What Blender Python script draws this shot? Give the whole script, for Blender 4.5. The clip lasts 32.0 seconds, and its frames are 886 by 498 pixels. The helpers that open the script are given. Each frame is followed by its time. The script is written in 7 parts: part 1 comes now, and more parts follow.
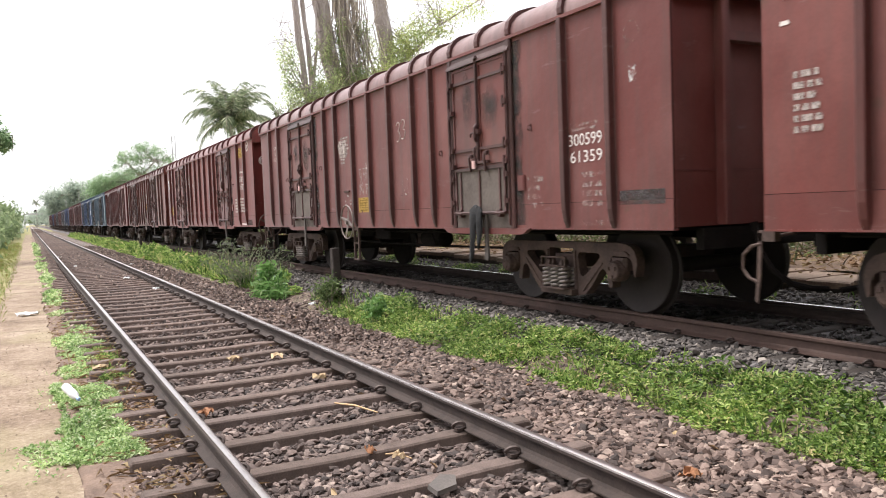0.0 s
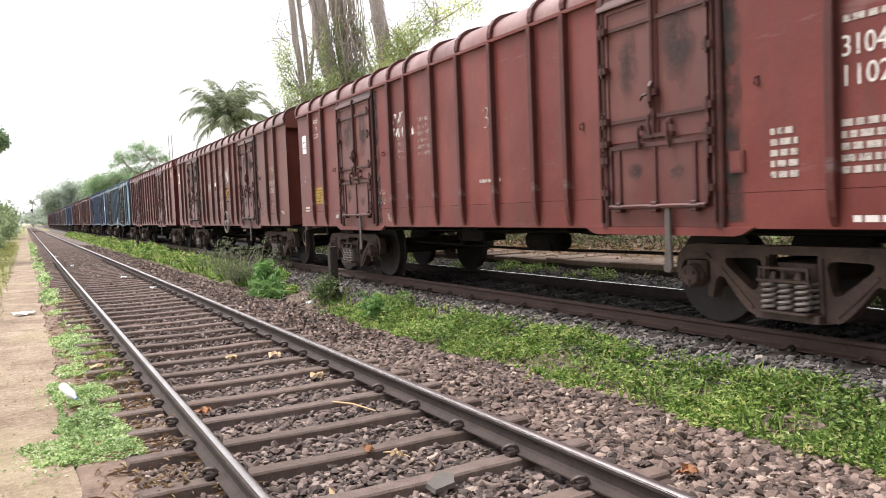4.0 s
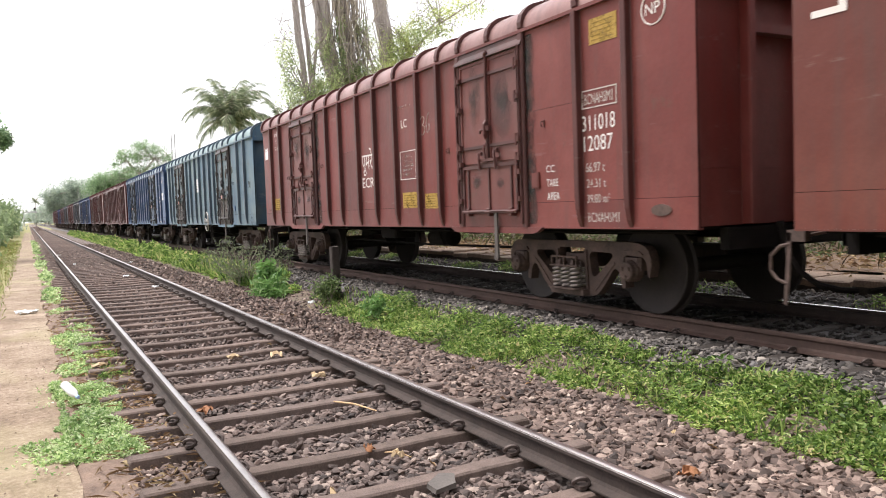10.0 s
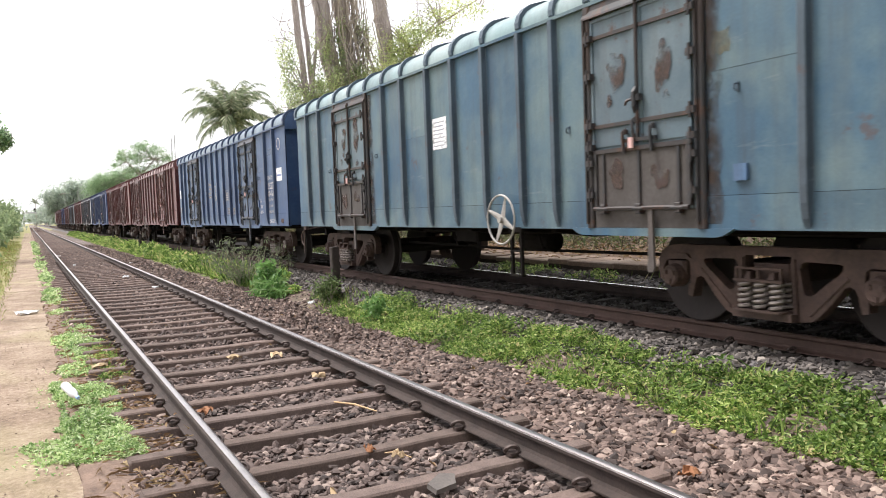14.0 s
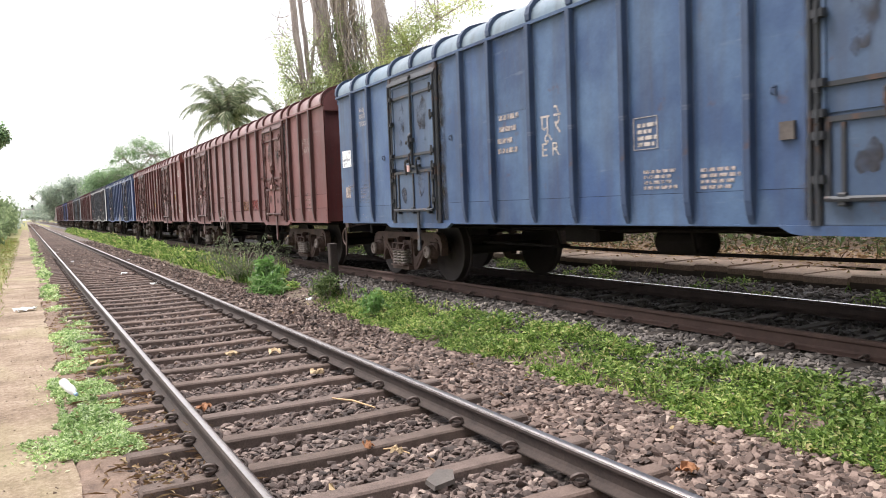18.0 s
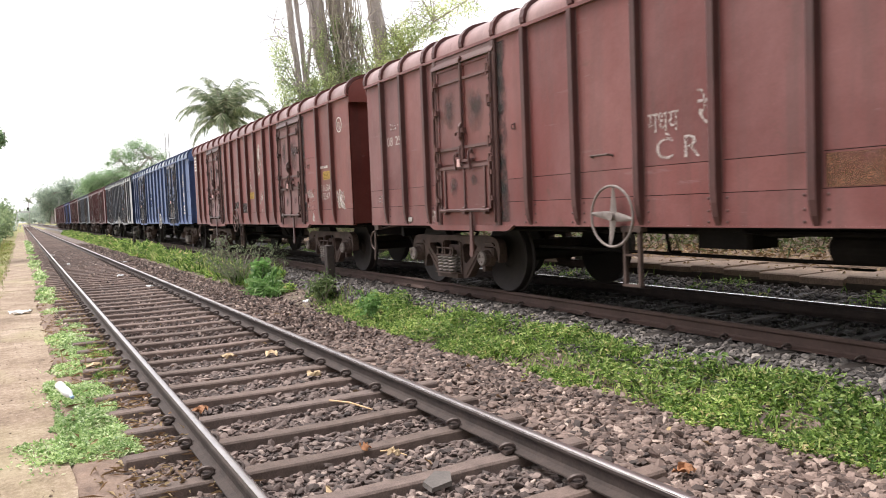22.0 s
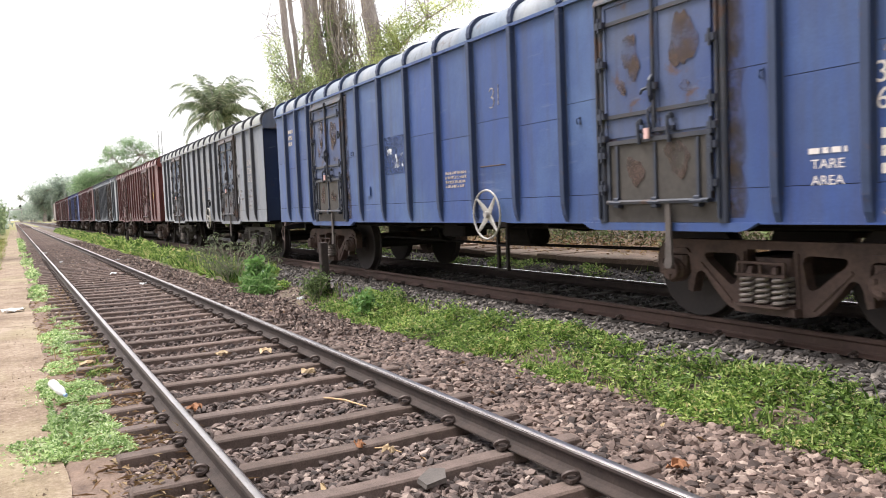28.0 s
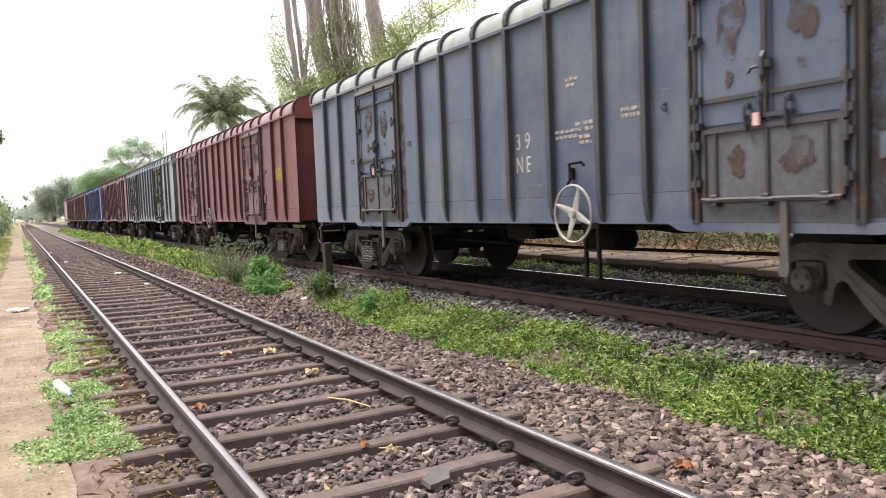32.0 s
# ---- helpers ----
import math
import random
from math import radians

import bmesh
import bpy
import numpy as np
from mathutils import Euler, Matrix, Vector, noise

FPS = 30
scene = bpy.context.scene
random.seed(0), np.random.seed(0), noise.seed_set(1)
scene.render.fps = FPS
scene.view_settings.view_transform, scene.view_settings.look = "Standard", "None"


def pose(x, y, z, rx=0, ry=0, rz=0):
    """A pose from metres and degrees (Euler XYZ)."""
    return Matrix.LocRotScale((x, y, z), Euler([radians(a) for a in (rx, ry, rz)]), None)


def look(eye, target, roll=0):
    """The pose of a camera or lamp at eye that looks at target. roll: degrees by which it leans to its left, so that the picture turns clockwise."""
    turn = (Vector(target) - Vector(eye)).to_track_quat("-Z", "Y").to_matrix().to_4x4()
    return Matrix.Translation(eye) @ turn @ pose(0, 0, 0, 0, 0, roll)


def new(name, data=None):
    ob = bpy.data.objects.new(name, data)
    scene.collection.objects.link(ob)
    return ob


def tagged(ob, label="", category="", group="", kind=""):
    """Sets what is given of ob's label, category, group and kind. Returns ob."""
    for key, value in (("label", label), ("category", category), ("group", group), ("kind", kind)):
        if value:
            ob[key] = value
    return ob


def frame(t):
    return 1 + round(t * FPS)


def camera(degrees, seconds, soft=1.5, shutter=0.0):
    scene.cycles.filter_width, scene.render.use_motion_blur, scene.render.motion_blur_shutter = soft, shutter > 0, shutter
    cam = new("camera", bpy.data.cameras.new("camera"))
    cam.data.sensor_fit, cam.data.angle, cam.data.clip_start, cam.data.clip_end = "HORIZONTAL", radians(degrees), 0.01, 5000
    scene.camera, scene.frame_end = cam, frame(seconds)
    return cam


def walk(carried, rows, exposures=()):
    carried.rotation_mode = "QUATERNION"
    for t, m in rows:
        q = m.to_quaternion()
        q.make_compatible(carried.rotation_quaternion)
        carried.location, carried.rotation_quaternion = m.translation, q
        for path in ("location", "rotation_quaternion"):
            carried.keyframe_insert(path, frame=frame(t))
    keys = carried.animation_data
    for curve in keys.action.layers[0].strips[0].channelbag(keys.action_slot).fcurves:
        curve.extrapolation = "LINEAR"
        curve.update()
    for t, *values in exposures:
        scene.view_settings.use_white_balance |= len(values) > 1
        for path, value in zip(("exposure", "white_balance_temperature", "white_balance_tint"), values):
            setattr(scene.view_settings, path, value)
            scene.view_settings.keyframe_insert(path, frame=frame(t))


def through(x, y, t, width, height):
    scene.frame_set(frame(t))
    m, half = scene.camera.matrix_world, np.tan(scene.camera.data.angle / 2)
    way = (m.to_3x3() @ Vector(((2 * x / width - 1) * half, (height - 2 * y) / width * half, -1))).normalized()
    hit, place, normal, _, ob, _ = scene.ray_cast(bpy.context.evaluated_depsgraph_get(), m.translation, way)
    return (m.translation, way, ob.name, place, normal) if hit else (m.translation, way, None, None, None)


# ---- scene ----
EXPOSURE = 1.0
# ---- camera: on its feet beside the near track, all but still ----
cam = camera(60.25, 32.0, soft=1.0, shutter=0.2)
EYE = Vector((0.0, 0.0, 1.439))


def aim(yaw, pitch, roll):
    a, b = radians(yaw), radians(pitch)
    ahead = Vector((-math.sin(a) * math.cos(b), math.cos(a) * math.cos(b), math.sin(b)))
    return look(EYE, EYE + ahead * 10, roll)


walk(cam, [(t, aim(a, b, c)) for t, a, b, c in (
    (0.0, -28.37, -2.98, -2.17),
    (0.5, -28.37, -3.02, -2.21),
    (1.0, -28.42, -3.02, -2.21),
    (1.5, -28.48, -3.01, -2.26),
    (2.0, -28.53, -3.09, -2.23),
    (2.5, -28.53, -3.15, -2.18),
    (3.0, -28.52, -3.18, -2.26),
    (3.5, -28.55, -3.16, -2.32),
    (5.5, -28.62, -2.98, -2.12),
    (6.0, -28.60, -2.95, -1.99),
    (6.5, -28.58, -2.96, -2.05),
    (7.0, -28.54, -3.03, -2.19),
    (7.5, -28.53, -3.03, -2.21),
    (8.0, -28.51, -3.08, -2.14),
    (8.5, -28.47, -3.10, -2.14),
    (9.0, -28.46, -3.08, -2.06),
    (9.5, -28.45, -3.08, -2.06),
    (10.0, -28.41, -3.08, -2.07),
    (10.5, -28.39, -3.04, -2.07),
    (11.0, -28.36, -3.05, -2.17),
    (11.5, -28.33, -3.07, -2.10),
    (12.0, -28.39, -3.07, -2.17),
    (12.5, -28.39, -3.02, -2.08),
    (13.0, -28.39, -3.02, -2.10),
    (13.5, -28.39, -3.04, -2.24),
    (14.0, -28.41, -3.06, -2.13),
    (14.5, -28.42, -3.14, -2.24),
    (16.5, -28.47, -3.22, -2.19),
    (17.0, -28.48, -3.29, -2.20),
    (17.5, -28.51, -3.33, -2.11),
    (18.0, -28.53, -3.34, -2.17),
    (18.5, -28.56, -3.30, -2.14),
    (19.0, -28.61, -3.26, -2.23),
    (19.5, -28.63, -3.23, -2.12),
    (20.0, -28.66, -3.20, -2.21),
    (20.5, -28.68, -3.13, -2.22),
    (21.0, -28.72, -3.09, -2.17),
    (21.5, -28.75, -3.17, -2.29),
    (22.0, -28.78, -3.22, -2.27),
    (22.5, -28.83, -3.28, -2.25),
    (23.0, -28.86, -3.21, -2.19),
    (23.5, -28.88, -3.19, -2.25),
    (24.0, -28.90, -3.19, -2.24),
    (24.5, -28.91, -3.26, -2.28),
    (25.0, -28.93, -3.32, -2.27),
    (25.5, -28.93, -3.32, -2.28),
    (27.5, -29.03, -3.44, -2.38),
    (28.0, -29.21, -3.46, -2.35),
    (28.5, -28.98, -3.43, -2.28),
    (29.0, -28.96, -3.46, -2.35),
    (29.5, -28.92, -3.44, -2.40),
    (30.0, -28.91, -3.48, -2.58),
    (30.5, -28.93, -3.43, -2.49),
    (31.0, -28.95, -3.45, -2.40),
    (31.5, -28.93, -3.43, -2.34),
    (32.0, -28.92, -3.43, -2.34),
)], exposures=[(0, EXPOSURE), (32, EXPOSURE)])

# ---- world and sun: bright hazy overcast ----
world = bpy.data.worlds.new("world")
scene.world = world
world.use_nodes = True
wn, wl = world.node_tree.nodes, world.node_tree.links
sky = wn.new("ShaderNodeTexSky")
sky.sky_type, sky.sun_disc = "NISHITA", False
sky.sun_elevation, sky.sun_rotation = radians(60), radians(-40)
sky.air_density, sky.dust_density, sky.ozone_density = 1.0, 6.0, 1.0
veil = wn.new("ShaderNodeMix")
veil.data_type = "RGBA"
veil.inputs["Factor"].default_value = 0.8
veil.inputs["B"].default_value = (10.95, 10.7, 11.15, 1)
wl.new(sky.outputs[0], veil.inputs["A"])
wl.new(veil.outputs["Result"], wn["Background"].inputs["Color"])
wn["Background"].inputs["Strength"].default_value = 0.085
sun_data = bpy.data.lights.new("sun", "SUN")
sun_data.energy, sun_data.angle, sun_data.color = 2.6, radians(24), (1.0, 0.968, 0.955)
sun = new("sun", sun_data)
sun.matrix_world = look((-17, 20, 45), (0, 0, 0))

# ---- materials ----
def material(name):
    m = bpy.data.materials.new(name)
    m.use_nodes = True
    t = m.node_tree
    return m, t.nodes, t.links, t.nodes["Principled BSDF"]


def node(nodes, kind, **values):
    n = nodes.new(kind)
    for key, v in values.items():
        n.inputs[key.replace("_", " ")].default_value = v
    return n


def ramp(nodes, stops):
    r = nodes.new("ShaderNodeValToRGB")
    e = r.color_ramp.elements
    while len(e) < len(stops):
        e.new(0.5)
    for k, (pos, c) in enumerate(stops):
        e[k].position, e[k].color = pos, (*c, 1) if len(c) == 3 else c
    return r


def mix(nodes, links, fac, a, b, blend="MIX"):
    n = nodes.new("ShaderNodeMix")
    n.data_type, n.blend_type = "RGBA", blend
    for key, v in (("Factor", fac), ("A", a), ("B", b)):
        if isinstance(v, bpy.types.NodeSocket):
            links.new(v, n.inputs[key])
        else:
            n.inputs[key].default_value = v if key == "Factor" else (*v, 1)
    return n.outputs["Result"]


def coords(nodes, links, scale=(1, 1, 1), shift=(0, 0, 0), source="Object"):
    c = nodes.new("ShaderNodeTexCoord")
    m = nodes.new("ShaderNodeMapping")
    m.inputs["Scale"].default_value, m.inputs["Location"].default_value = scale, shift
    links.new(c.outputs[source], m.inputs["Vector"])
    return m.outputs["Vector"]


def noise_of(nodes, links, vector, scale, detail=6, rough=0.6):
    n = node(nodes, "ShaderNodeTexNoise", Scale=scale, Detail=detail, Roughness=rough)
    links.new(vector, n.inputs["Vector"])
    return n.outputs["Fac"]


def bump(nodes, links, bsdf, height, strength=0.3, distance=0.02):
    b = node(nodes, "ShaderNodeBump", Strength=strength, Distance=distance)
    links.new(height, b.inputs["Height"])
    links.new(b.outputs[0], bsdf.inputs["Normal"])


def plain(name, dark, light, scale=8, rough=0.7, metal=0.0, relief=0.2, distance=0.01, stretch=(1, 1, 1)):
    """A surface of two tones, grain over blotches."""
    m, n, l, b = material(name)
    v = coords(n, l, stretch)
    big, fine = noise_of(n, l, v, scale), noise_of(n, l, v, scale * 9)
    f = mix(n, l, 0.4, big, fine)
    r = ramp(n, [(0.3, dark), (0.7, light)])
    l.new(f, r.inputs[0])
    l.new(r.outputs[0], b.inputs["Base Color"])
    b.inputs["Roughness"].default_value, b.inputs["Metallic"].default_value = rough, metal
    bump(n, l, b, f, relief, distance)
    return m


def paint(name, base, faded, seed, rust=0.5, grime=(0.05, 0.04, 0.035), rough=0.52, chips=0.62):
    """Weathered wagon paint: chalky fading in patches, runs of grime, rust where it has chipped."""
    m, n, l, b = material(name)
    s = (seed * 7.3, seed * 3.1, seed * 5.7)
    v, tall = coords(n, l, shift=s), coords(n, l, (3, 3, 0.22), s)
    patch = ramp(n, [(0.4, (0, 0, 0)), (0.62, (1, 1, 1))])
    l.new(noise_of(n, l, v, 0.9, 5), patch.inputs[0])
    c = mix(n, l, patch.outputs[0], base, faded)
    deep = ramp(n, [(0.5, (0, 0, 0)), (0.66, (0.85, 0.85, 0.85))])
    l.new(noise_of(n, l, coords(n, l, (1, 1, 0.6), (s[1], s[2], s[0])), 0.7, 4, 0.55), deep.inputs[0])
    top = max(base)
    c = mix(n, l, deep.outputs[0], c, tuple(top * (x / top) ** 1.25 * 1.12 for x in base))
    run = ramp(n, [(0.48, (0, 0, 0)), (0.78, (0.5, 0.5, 0.5))])
    l.new(noise_of(n, l, tall, 1.6, 7, 0.65), run.inputs[0])
    c = mix(n, l, run.outputs[0], c, grime)
    chip = ramp(n, [(chips, (0, 0, 0)), (chips + 0.07, (rust, rust, rust))])
    l.new(noise_of(n, l, v, 3.1, 9, 0.68), chip.inputs[0])
    c = mix(n, l, chip.outputs[0], c, (0.085, 0.044, 0.03))
    speck = ramp(n, [(0.35, (0.92, 0.92, 0.92)), (0.65, (1.05, 1.05, 1.05))])
    l.new(noise_of(n, l, v, 45, 4), speck.inputs[0])
    c = mix(n, l, 1.0, c, speck.outputs[0], "MULTIPLY")
    info = n.new("ShaderNodeObjectInfo")
    each = ramp(n, [(0.0, (0.84, 0.84, 0.86)), (0.5, (1, 1, 1)), (1.0, (1.1, 1.07, 1.05))])
    l.new(info.outputs["Random"], each.inputs[0])
    c = mix(n, l, 1.0, c, each.outputs[0], "MULTIPLY")
    scuff = ramp(n, [(0.62, (0, 0, 0)), (0.7, (0.4, 0.4, 0.4))])
    l.new(noise_of(n, l, coords(n, l, (1, 0.35, 2.5), s), 2.3, 8, 0.7), scuff.inputs[0])
    c = mix(n, l, scuff.outputs[0], c, tuple(x * 0.6 + 0.13 for x in faded))
    l.new(c, b.inputs["Base Color"])
    b.inputs["Roughness"].default_value = rough
    b.inputs["Specular IOR Level"].default_value = 0.36
    b.inputs["Sheen Weight"].default_value = 0.16
    b.inputs["Sheen Roughness"].default_value = 0.34
    b.inputs["Sheen Tint"].default_value = (0.86, 0.93, 1.0, 1.0)
    bump(n, l, b, noise_of(n, l, v, 2.2, 3), 0.35, 0.03)
    return m


def worn_ink(name, colour, keep=0.42, soft=0.12, stretch=(1, 1, 1), grain=9):
    """Stencilled paint, rubbed through in places."""
    m, n, l, b = material(name)
    b.inputs["Base Color"].default_value = (*colour, 1)
    b.inputs["Roughness"].default_value = 0.7
    v = coords(n, l, stretch)
    r = ramp(n, [(keep, (0, 0, 0)), (keep + soft, (1, 1, 1))])
    l.new(mix(n, l, 0.5 if grain > 5 else 0.22, noise_of(n, l, v, grain, 6), noise_of(n, l, v, 60, 5)), r.inputs[0])
    l.new(r.outputs[0], b.inputs["Alpha"])
    return m


def stain(name, colour, inner, outer, most, along=False):
    """A soft rubbed-on stain: thick at its heart, or along one edge, and broken up towards its rim."""
    m, n, l, b = material(name)
    b.inputs["Base Color"].default_value = (*colour, 1)
    b.inputs["Roughness"].default_value = 0.85
    c = n.new("ShaderNodeTexCoord")
    axes = n.new("ShaderNodeSeparateXYZ")
    if along:
        l.new(c.outputs["Generated"], axes.inputs[0])
        far = axes.outputs["Y"]
        fall = ramp(n, [(0.25, (most, most, most)), (0.95, (0, 0, 0))])
    else:
        shift = n.new("ShaderNodeVectorMath")
        shift.operation = "SUBTRACT"
        shift.inputs[1].default_value = (0.5, 0.5, 0.5)
        l.new(c.outputs["Generated"], shift.inputs[0])
        size = n.new("ShaderNodeVectorMath")
        size.operation, size.inputs[1].default_value = "MULTIPLY", (0.0, 1.0, 1.0)
        l.new(shift.outputs[0], size.inputs[0])
        length = n.new("ShaderNodeVectorMath")
        length.operation = "LENGTH"
        l.new(size.outputs[0], length.inputs[0])
        far = length.outputs["Value"]
        fall = ramp(n, [(inner, (most, most, most)), (outer, (0, 0, 0))])
    l.new(far, fall.inputs[0])
    grain = ramp(n, [(0.38, (0.08, 0.08, 0.08)), (0.6, (1, 1, 1))])
    v = coords(n, l)
    l.new(mix(n, l, 0.35, noise_of(n, l, v, 4.5, 6), noise_of(n, l, v, 30, 5)), grain.inputs[0])
    l.new(mix(n, l, 1.0, fall.outputs[0], grain.outputs[0], "MULTIPLY"), b.inputs["Alpha"])
    return m


def stones_of(name, stops, rough=0.85):
    """Broken stone: each its own tone, flecked and dusty."""
    m, n, l, b = material(name)
    g = n.new("ShaderNodeNewGeometry")
    r = ramp(n, stops)
    l.new(g.outputs["Random Per Island"], r.inputs[0])
    v = coords(n, l)
    dust = ramp(n, [(0.35, (0.7, 0.7, 0.7)), (0.7, (1.25, 1.22, 1.18))])
    l.new(mix(n, l, 0.5, noise_of(n, l, v, 2.0), noise_of(n, l, v, 55)), dust.inputs[0])
    l.new(mix(n, l, 1.0, r.outputs[0], dust.outputs[0], "MULTIPLY"), b.inputs["Base Color"])
    b.inputs["Roughness"].default_value = rough
    bump(n, l, b, noise_of(n, l, v, 90), 0.5, 0.006)
    return m


def leaves_of(name, stops, through=0.35, rough=0.55):
    """Leaf skin: each leaf its own green, and light comes through it."""
    m, n, l, b = material(name)
    g = n.new("ShaderNodeNewGeometry")
    r = ramp(n, stops)
    l.new(g.outputs["Random Per Island"], r.inputs[0])
    v = coords(n, l)
    shade = ramp(n, [(0.3, (0.65, 0.7, 0.6)), (0.7, (1.25, 1.2, 1.1))])
    l.new(noise_of(n, l, v, 0.8, 4), shade.inputs[0])
    c = mix(n, l, 1.0, r.outputs[0], shade.outputs[0], "MULTIPLY")
    l.new(c, b.inputs["Base Color"])
    b.inputs["Roughness"].default_value = rough
    tr = n.new("ShaderNodeBsdfTranslucent")
    l.new(c, tr.inputs["Color"])
    both = n.new("ShaderNodeMixShader")
    both.inputs[0].default_value = through
    l.new(b.outputs[0], both.inputs[1])
    l.new(tr.outputs[0], both.inputs[2])
    l.new(both.outputs[0], n["Material Output"].inputs["Surface"])
    return m


def tinted(name, tones, rough=0.8, relief=0.4, scale=6, metal=0.0, bumpd=0.01):
    """Pieces that differ a little from one another."""
    m, n, l, b = material(name)
    o = n.new("ShaderNodeObjectInfo")
    r = ramp(n, tones)
    l.new(o.outputs["Random"], r.inputs[0])
    v = coords(n, l)
    f = mix(n, l, 0.5, noise_of(n, l, v, scale), noise_of(n, l, v, scale * 10))
    d = ramp(n, [(0.32, (0.48, 0.46, 0.44)), (0.68, (1.42, 1.4, 1.36))])
    l.new(f, d.inputs[0])
    l.new(mix(n, l, 1.0, r.outputs[0], d.outputs[0], "MULTIPLY"), b.inputs["Base Color"])
    b.inputs["Roughness"].default_value, b.inputs["Metallic"].default_value = rough, metal
    bump(n, l, b, f, relief, bumpd)
    return m


STEEL = plain("rail_steel", (0.018, 0.013, 0.011), (0.06, 0.041, 0.034), 6, 0.88, 0.0, 0.6)
SHINE = plain("worn_rail_top", (0.44, 0.41, 0.4), (0.68, 0.64, 0.62), 2, 0.3, 1.0, 0.04)
RUSTY = plain("rusty_rail", (0.045, 0.026, 0.02), (0.1, 0.06, 0.048), 3, 0.75, 0.2)
RUSTTOP = plain("worn_rail_top", (0.72, 0.69, 0.67), (0.86, 0.84, 0.82), 3, 0.22, 1.0, 0.03)
RODIRON = plain("dark_rod", (0.006, 0.005, 0.0045), (0.02, 0.016, 0.014), 9, 0.85)
SLEEPER = tinted("sleeper_concrete", [(0.0, (0.1, 0.073, 0.062)), (0.5, (0.158, 0.113, 0.096)), (1.0, (0.128, 0.096, 0.085))], 0.9, 0.8, 9)
# Sleepers of the train's track: its shade is put into their dark tones.
SHADESLEEPER = tinted("shaded_sleeper", [(0.0, (0.03, 0.024, 0.02)), (1.0, (0.06, 0.048, 0.042))], 0.9, 0.5)
CLIP = plain("clip_steel", (0.045, 0.034, 0.03), (0.12, 0.088, 0.077), 30, 0.6, 0.4)
BALLAST = stones_of("brown_ballast", [(0.0, (0.036, 0.026, 0.023)), (0.3, (0.1, 0.07, 0.059)), (0.6, (0.164, 0.116, 0.098)), (0.88, (0.236, 0.172, 0.145)), (1.0, (0.41, 0.325, 0.275))])
DUSKSTONE = stones_of("dusky_ballast", [(0.0, (0.038, 0.028, 0.025)), (0.35, (0.096, 0.07, 0.062)), (0.7, (0.158, 0.116, 0.102)), (0.92, (0.216, 0.163, 0.142)), (1.0, (0.36, 0.285, 0.245))])
GREYSTONE = stones_of("grey_ballast", [(0.0, (0.04, 0.035, 0.032)), (0.4, (0.098, 0.086, 0.08)), (0.8, (0.165, 0.146, 0.133)), (1.0, (0.29, 0.255, 0.225))])
# Stones beneath the train, blackened to stand in for its shadow.
SHADESTONE = stones_of("shaded_ballast", [(0.0, (0.02, 0.017, 0.016)), (0.6, (0.05, 0.043, 0.04)), (1.0, (0.08, 0.07, 0.065))])
WEED = leaves_of("weed_leaf", [(0.0, (0.05, 0.11, 0.025)), (0.35, (0.15, 0.245, 0.06)), (0.7, (0.32, 0.45, 0.13)), (0.9, (0.51, 0.59, 0.25)), (1.0, (0.58, 0.48, 0.28))], 0.5)
PALEWEED = leaves_of("pale_weed_leaf", [(0.0, (0.11, 0.21, 0.065)), (0.35, (0.32, 0.47, 0.19)), (0.75, (0.56, 0.68, 0.37)), (1.0, (0.82, 0.86, 0.68))], 0.4, 0.35)
LUSHLEAF = leaves_of("lush_leaf", [(0.0, (0.07, 0.16, 0.05)), (0.5, (0.19, 0.35, 0.11)), (0.9, (0.26, 0.42, 0.17)), (1.0, (0.45, 0.55, 0.33))], 0.4, 0.4)
# Dry weed tones lowered to hold the shade of the undergrowth.
SEREWEED = leaves_of("sere_weed", [(0.0, (0.05, 0.036, 0.02)), (0.35, (0.085, 0.07, 0.035)), (0.7, (0.09, 0.12, 0.045)), (0.9, (0.15, 0.17, 0.07)), (1.0, (0.3, 0.22, 0.13))], 0.3)
BUSHLEAF = leaves_of("bush_leaf", [(0.0, (0.06, 0.09, 0.04)), (0.6, (0.14, 0.2, 0.08)), (1.0, (0.27, 0.34, 0.15))], 0.45)
# Both tree leaf ramps are lifted for glare from the bright sky behind.
TREELEAF = leaves_of("tree_leaf", [(0.0, (0.28, 0.34, 0.21)), (0.5, (0.48, 0.56, 0.34)), (0.85, (0.62, 0.69, 0.44)), (1.0, (0.72, 0.71, 0.5))], 0.8)
YELLOWLEAF = leaves_of("yellow_tree_leaf", [(0.0, (0.34, 0.4, 0.19)), (0.5, (0.54, 0.61, 0.33)), (1.0, (0.72, 0.74, 0.46))], 0.82)
MIDLEAF = leaves_of("green_tree_leaf", [(0.0, (0.17, 0.26, 0.16)), (0.5, (0.29, 0.42, 0.26)), (1.0, (0.4, 0.5, 0.34))], 0.7)
# Distance haze is mixed into these leaf tones: pale and bluish.
HAZYLEAF = leaves_of("hazy_far_leaf", [(0.0, (0.33, 0.39, 0.37)), (0.5, (0.42, 0.49, 0.46)), (1.0, (0.52, 0.58, 0.53))], 0.7)
PALMLEAF = leaves_of("palm_leaf", [(0.0, (0.14, 0.18, 0.12)), (0.55, (0.28, 0.34, 0.23)), (0.85, (0.46, 0.5, 0.39)), (1.0, (0.7, 0.71, 0.63))], 0.6, 0.28)
DRYLEAF = leaves_of("dry_leaf", [(0.0, (0.14, 0.08, 0.045)), (0.5, (0.26, 0.16, 0.09)), (1.0, (0.42, 0.32, 0.2))], 0.2, 0.8)
# Bark tones raised for the same sky glare and haze.
BARK = plain("bark", (0.17, 0.137, 0.127), (0.58, 0.51, 0.485), 4.5, 0.9, 0, 1.0, 0.12, (1, 1, 0.16))
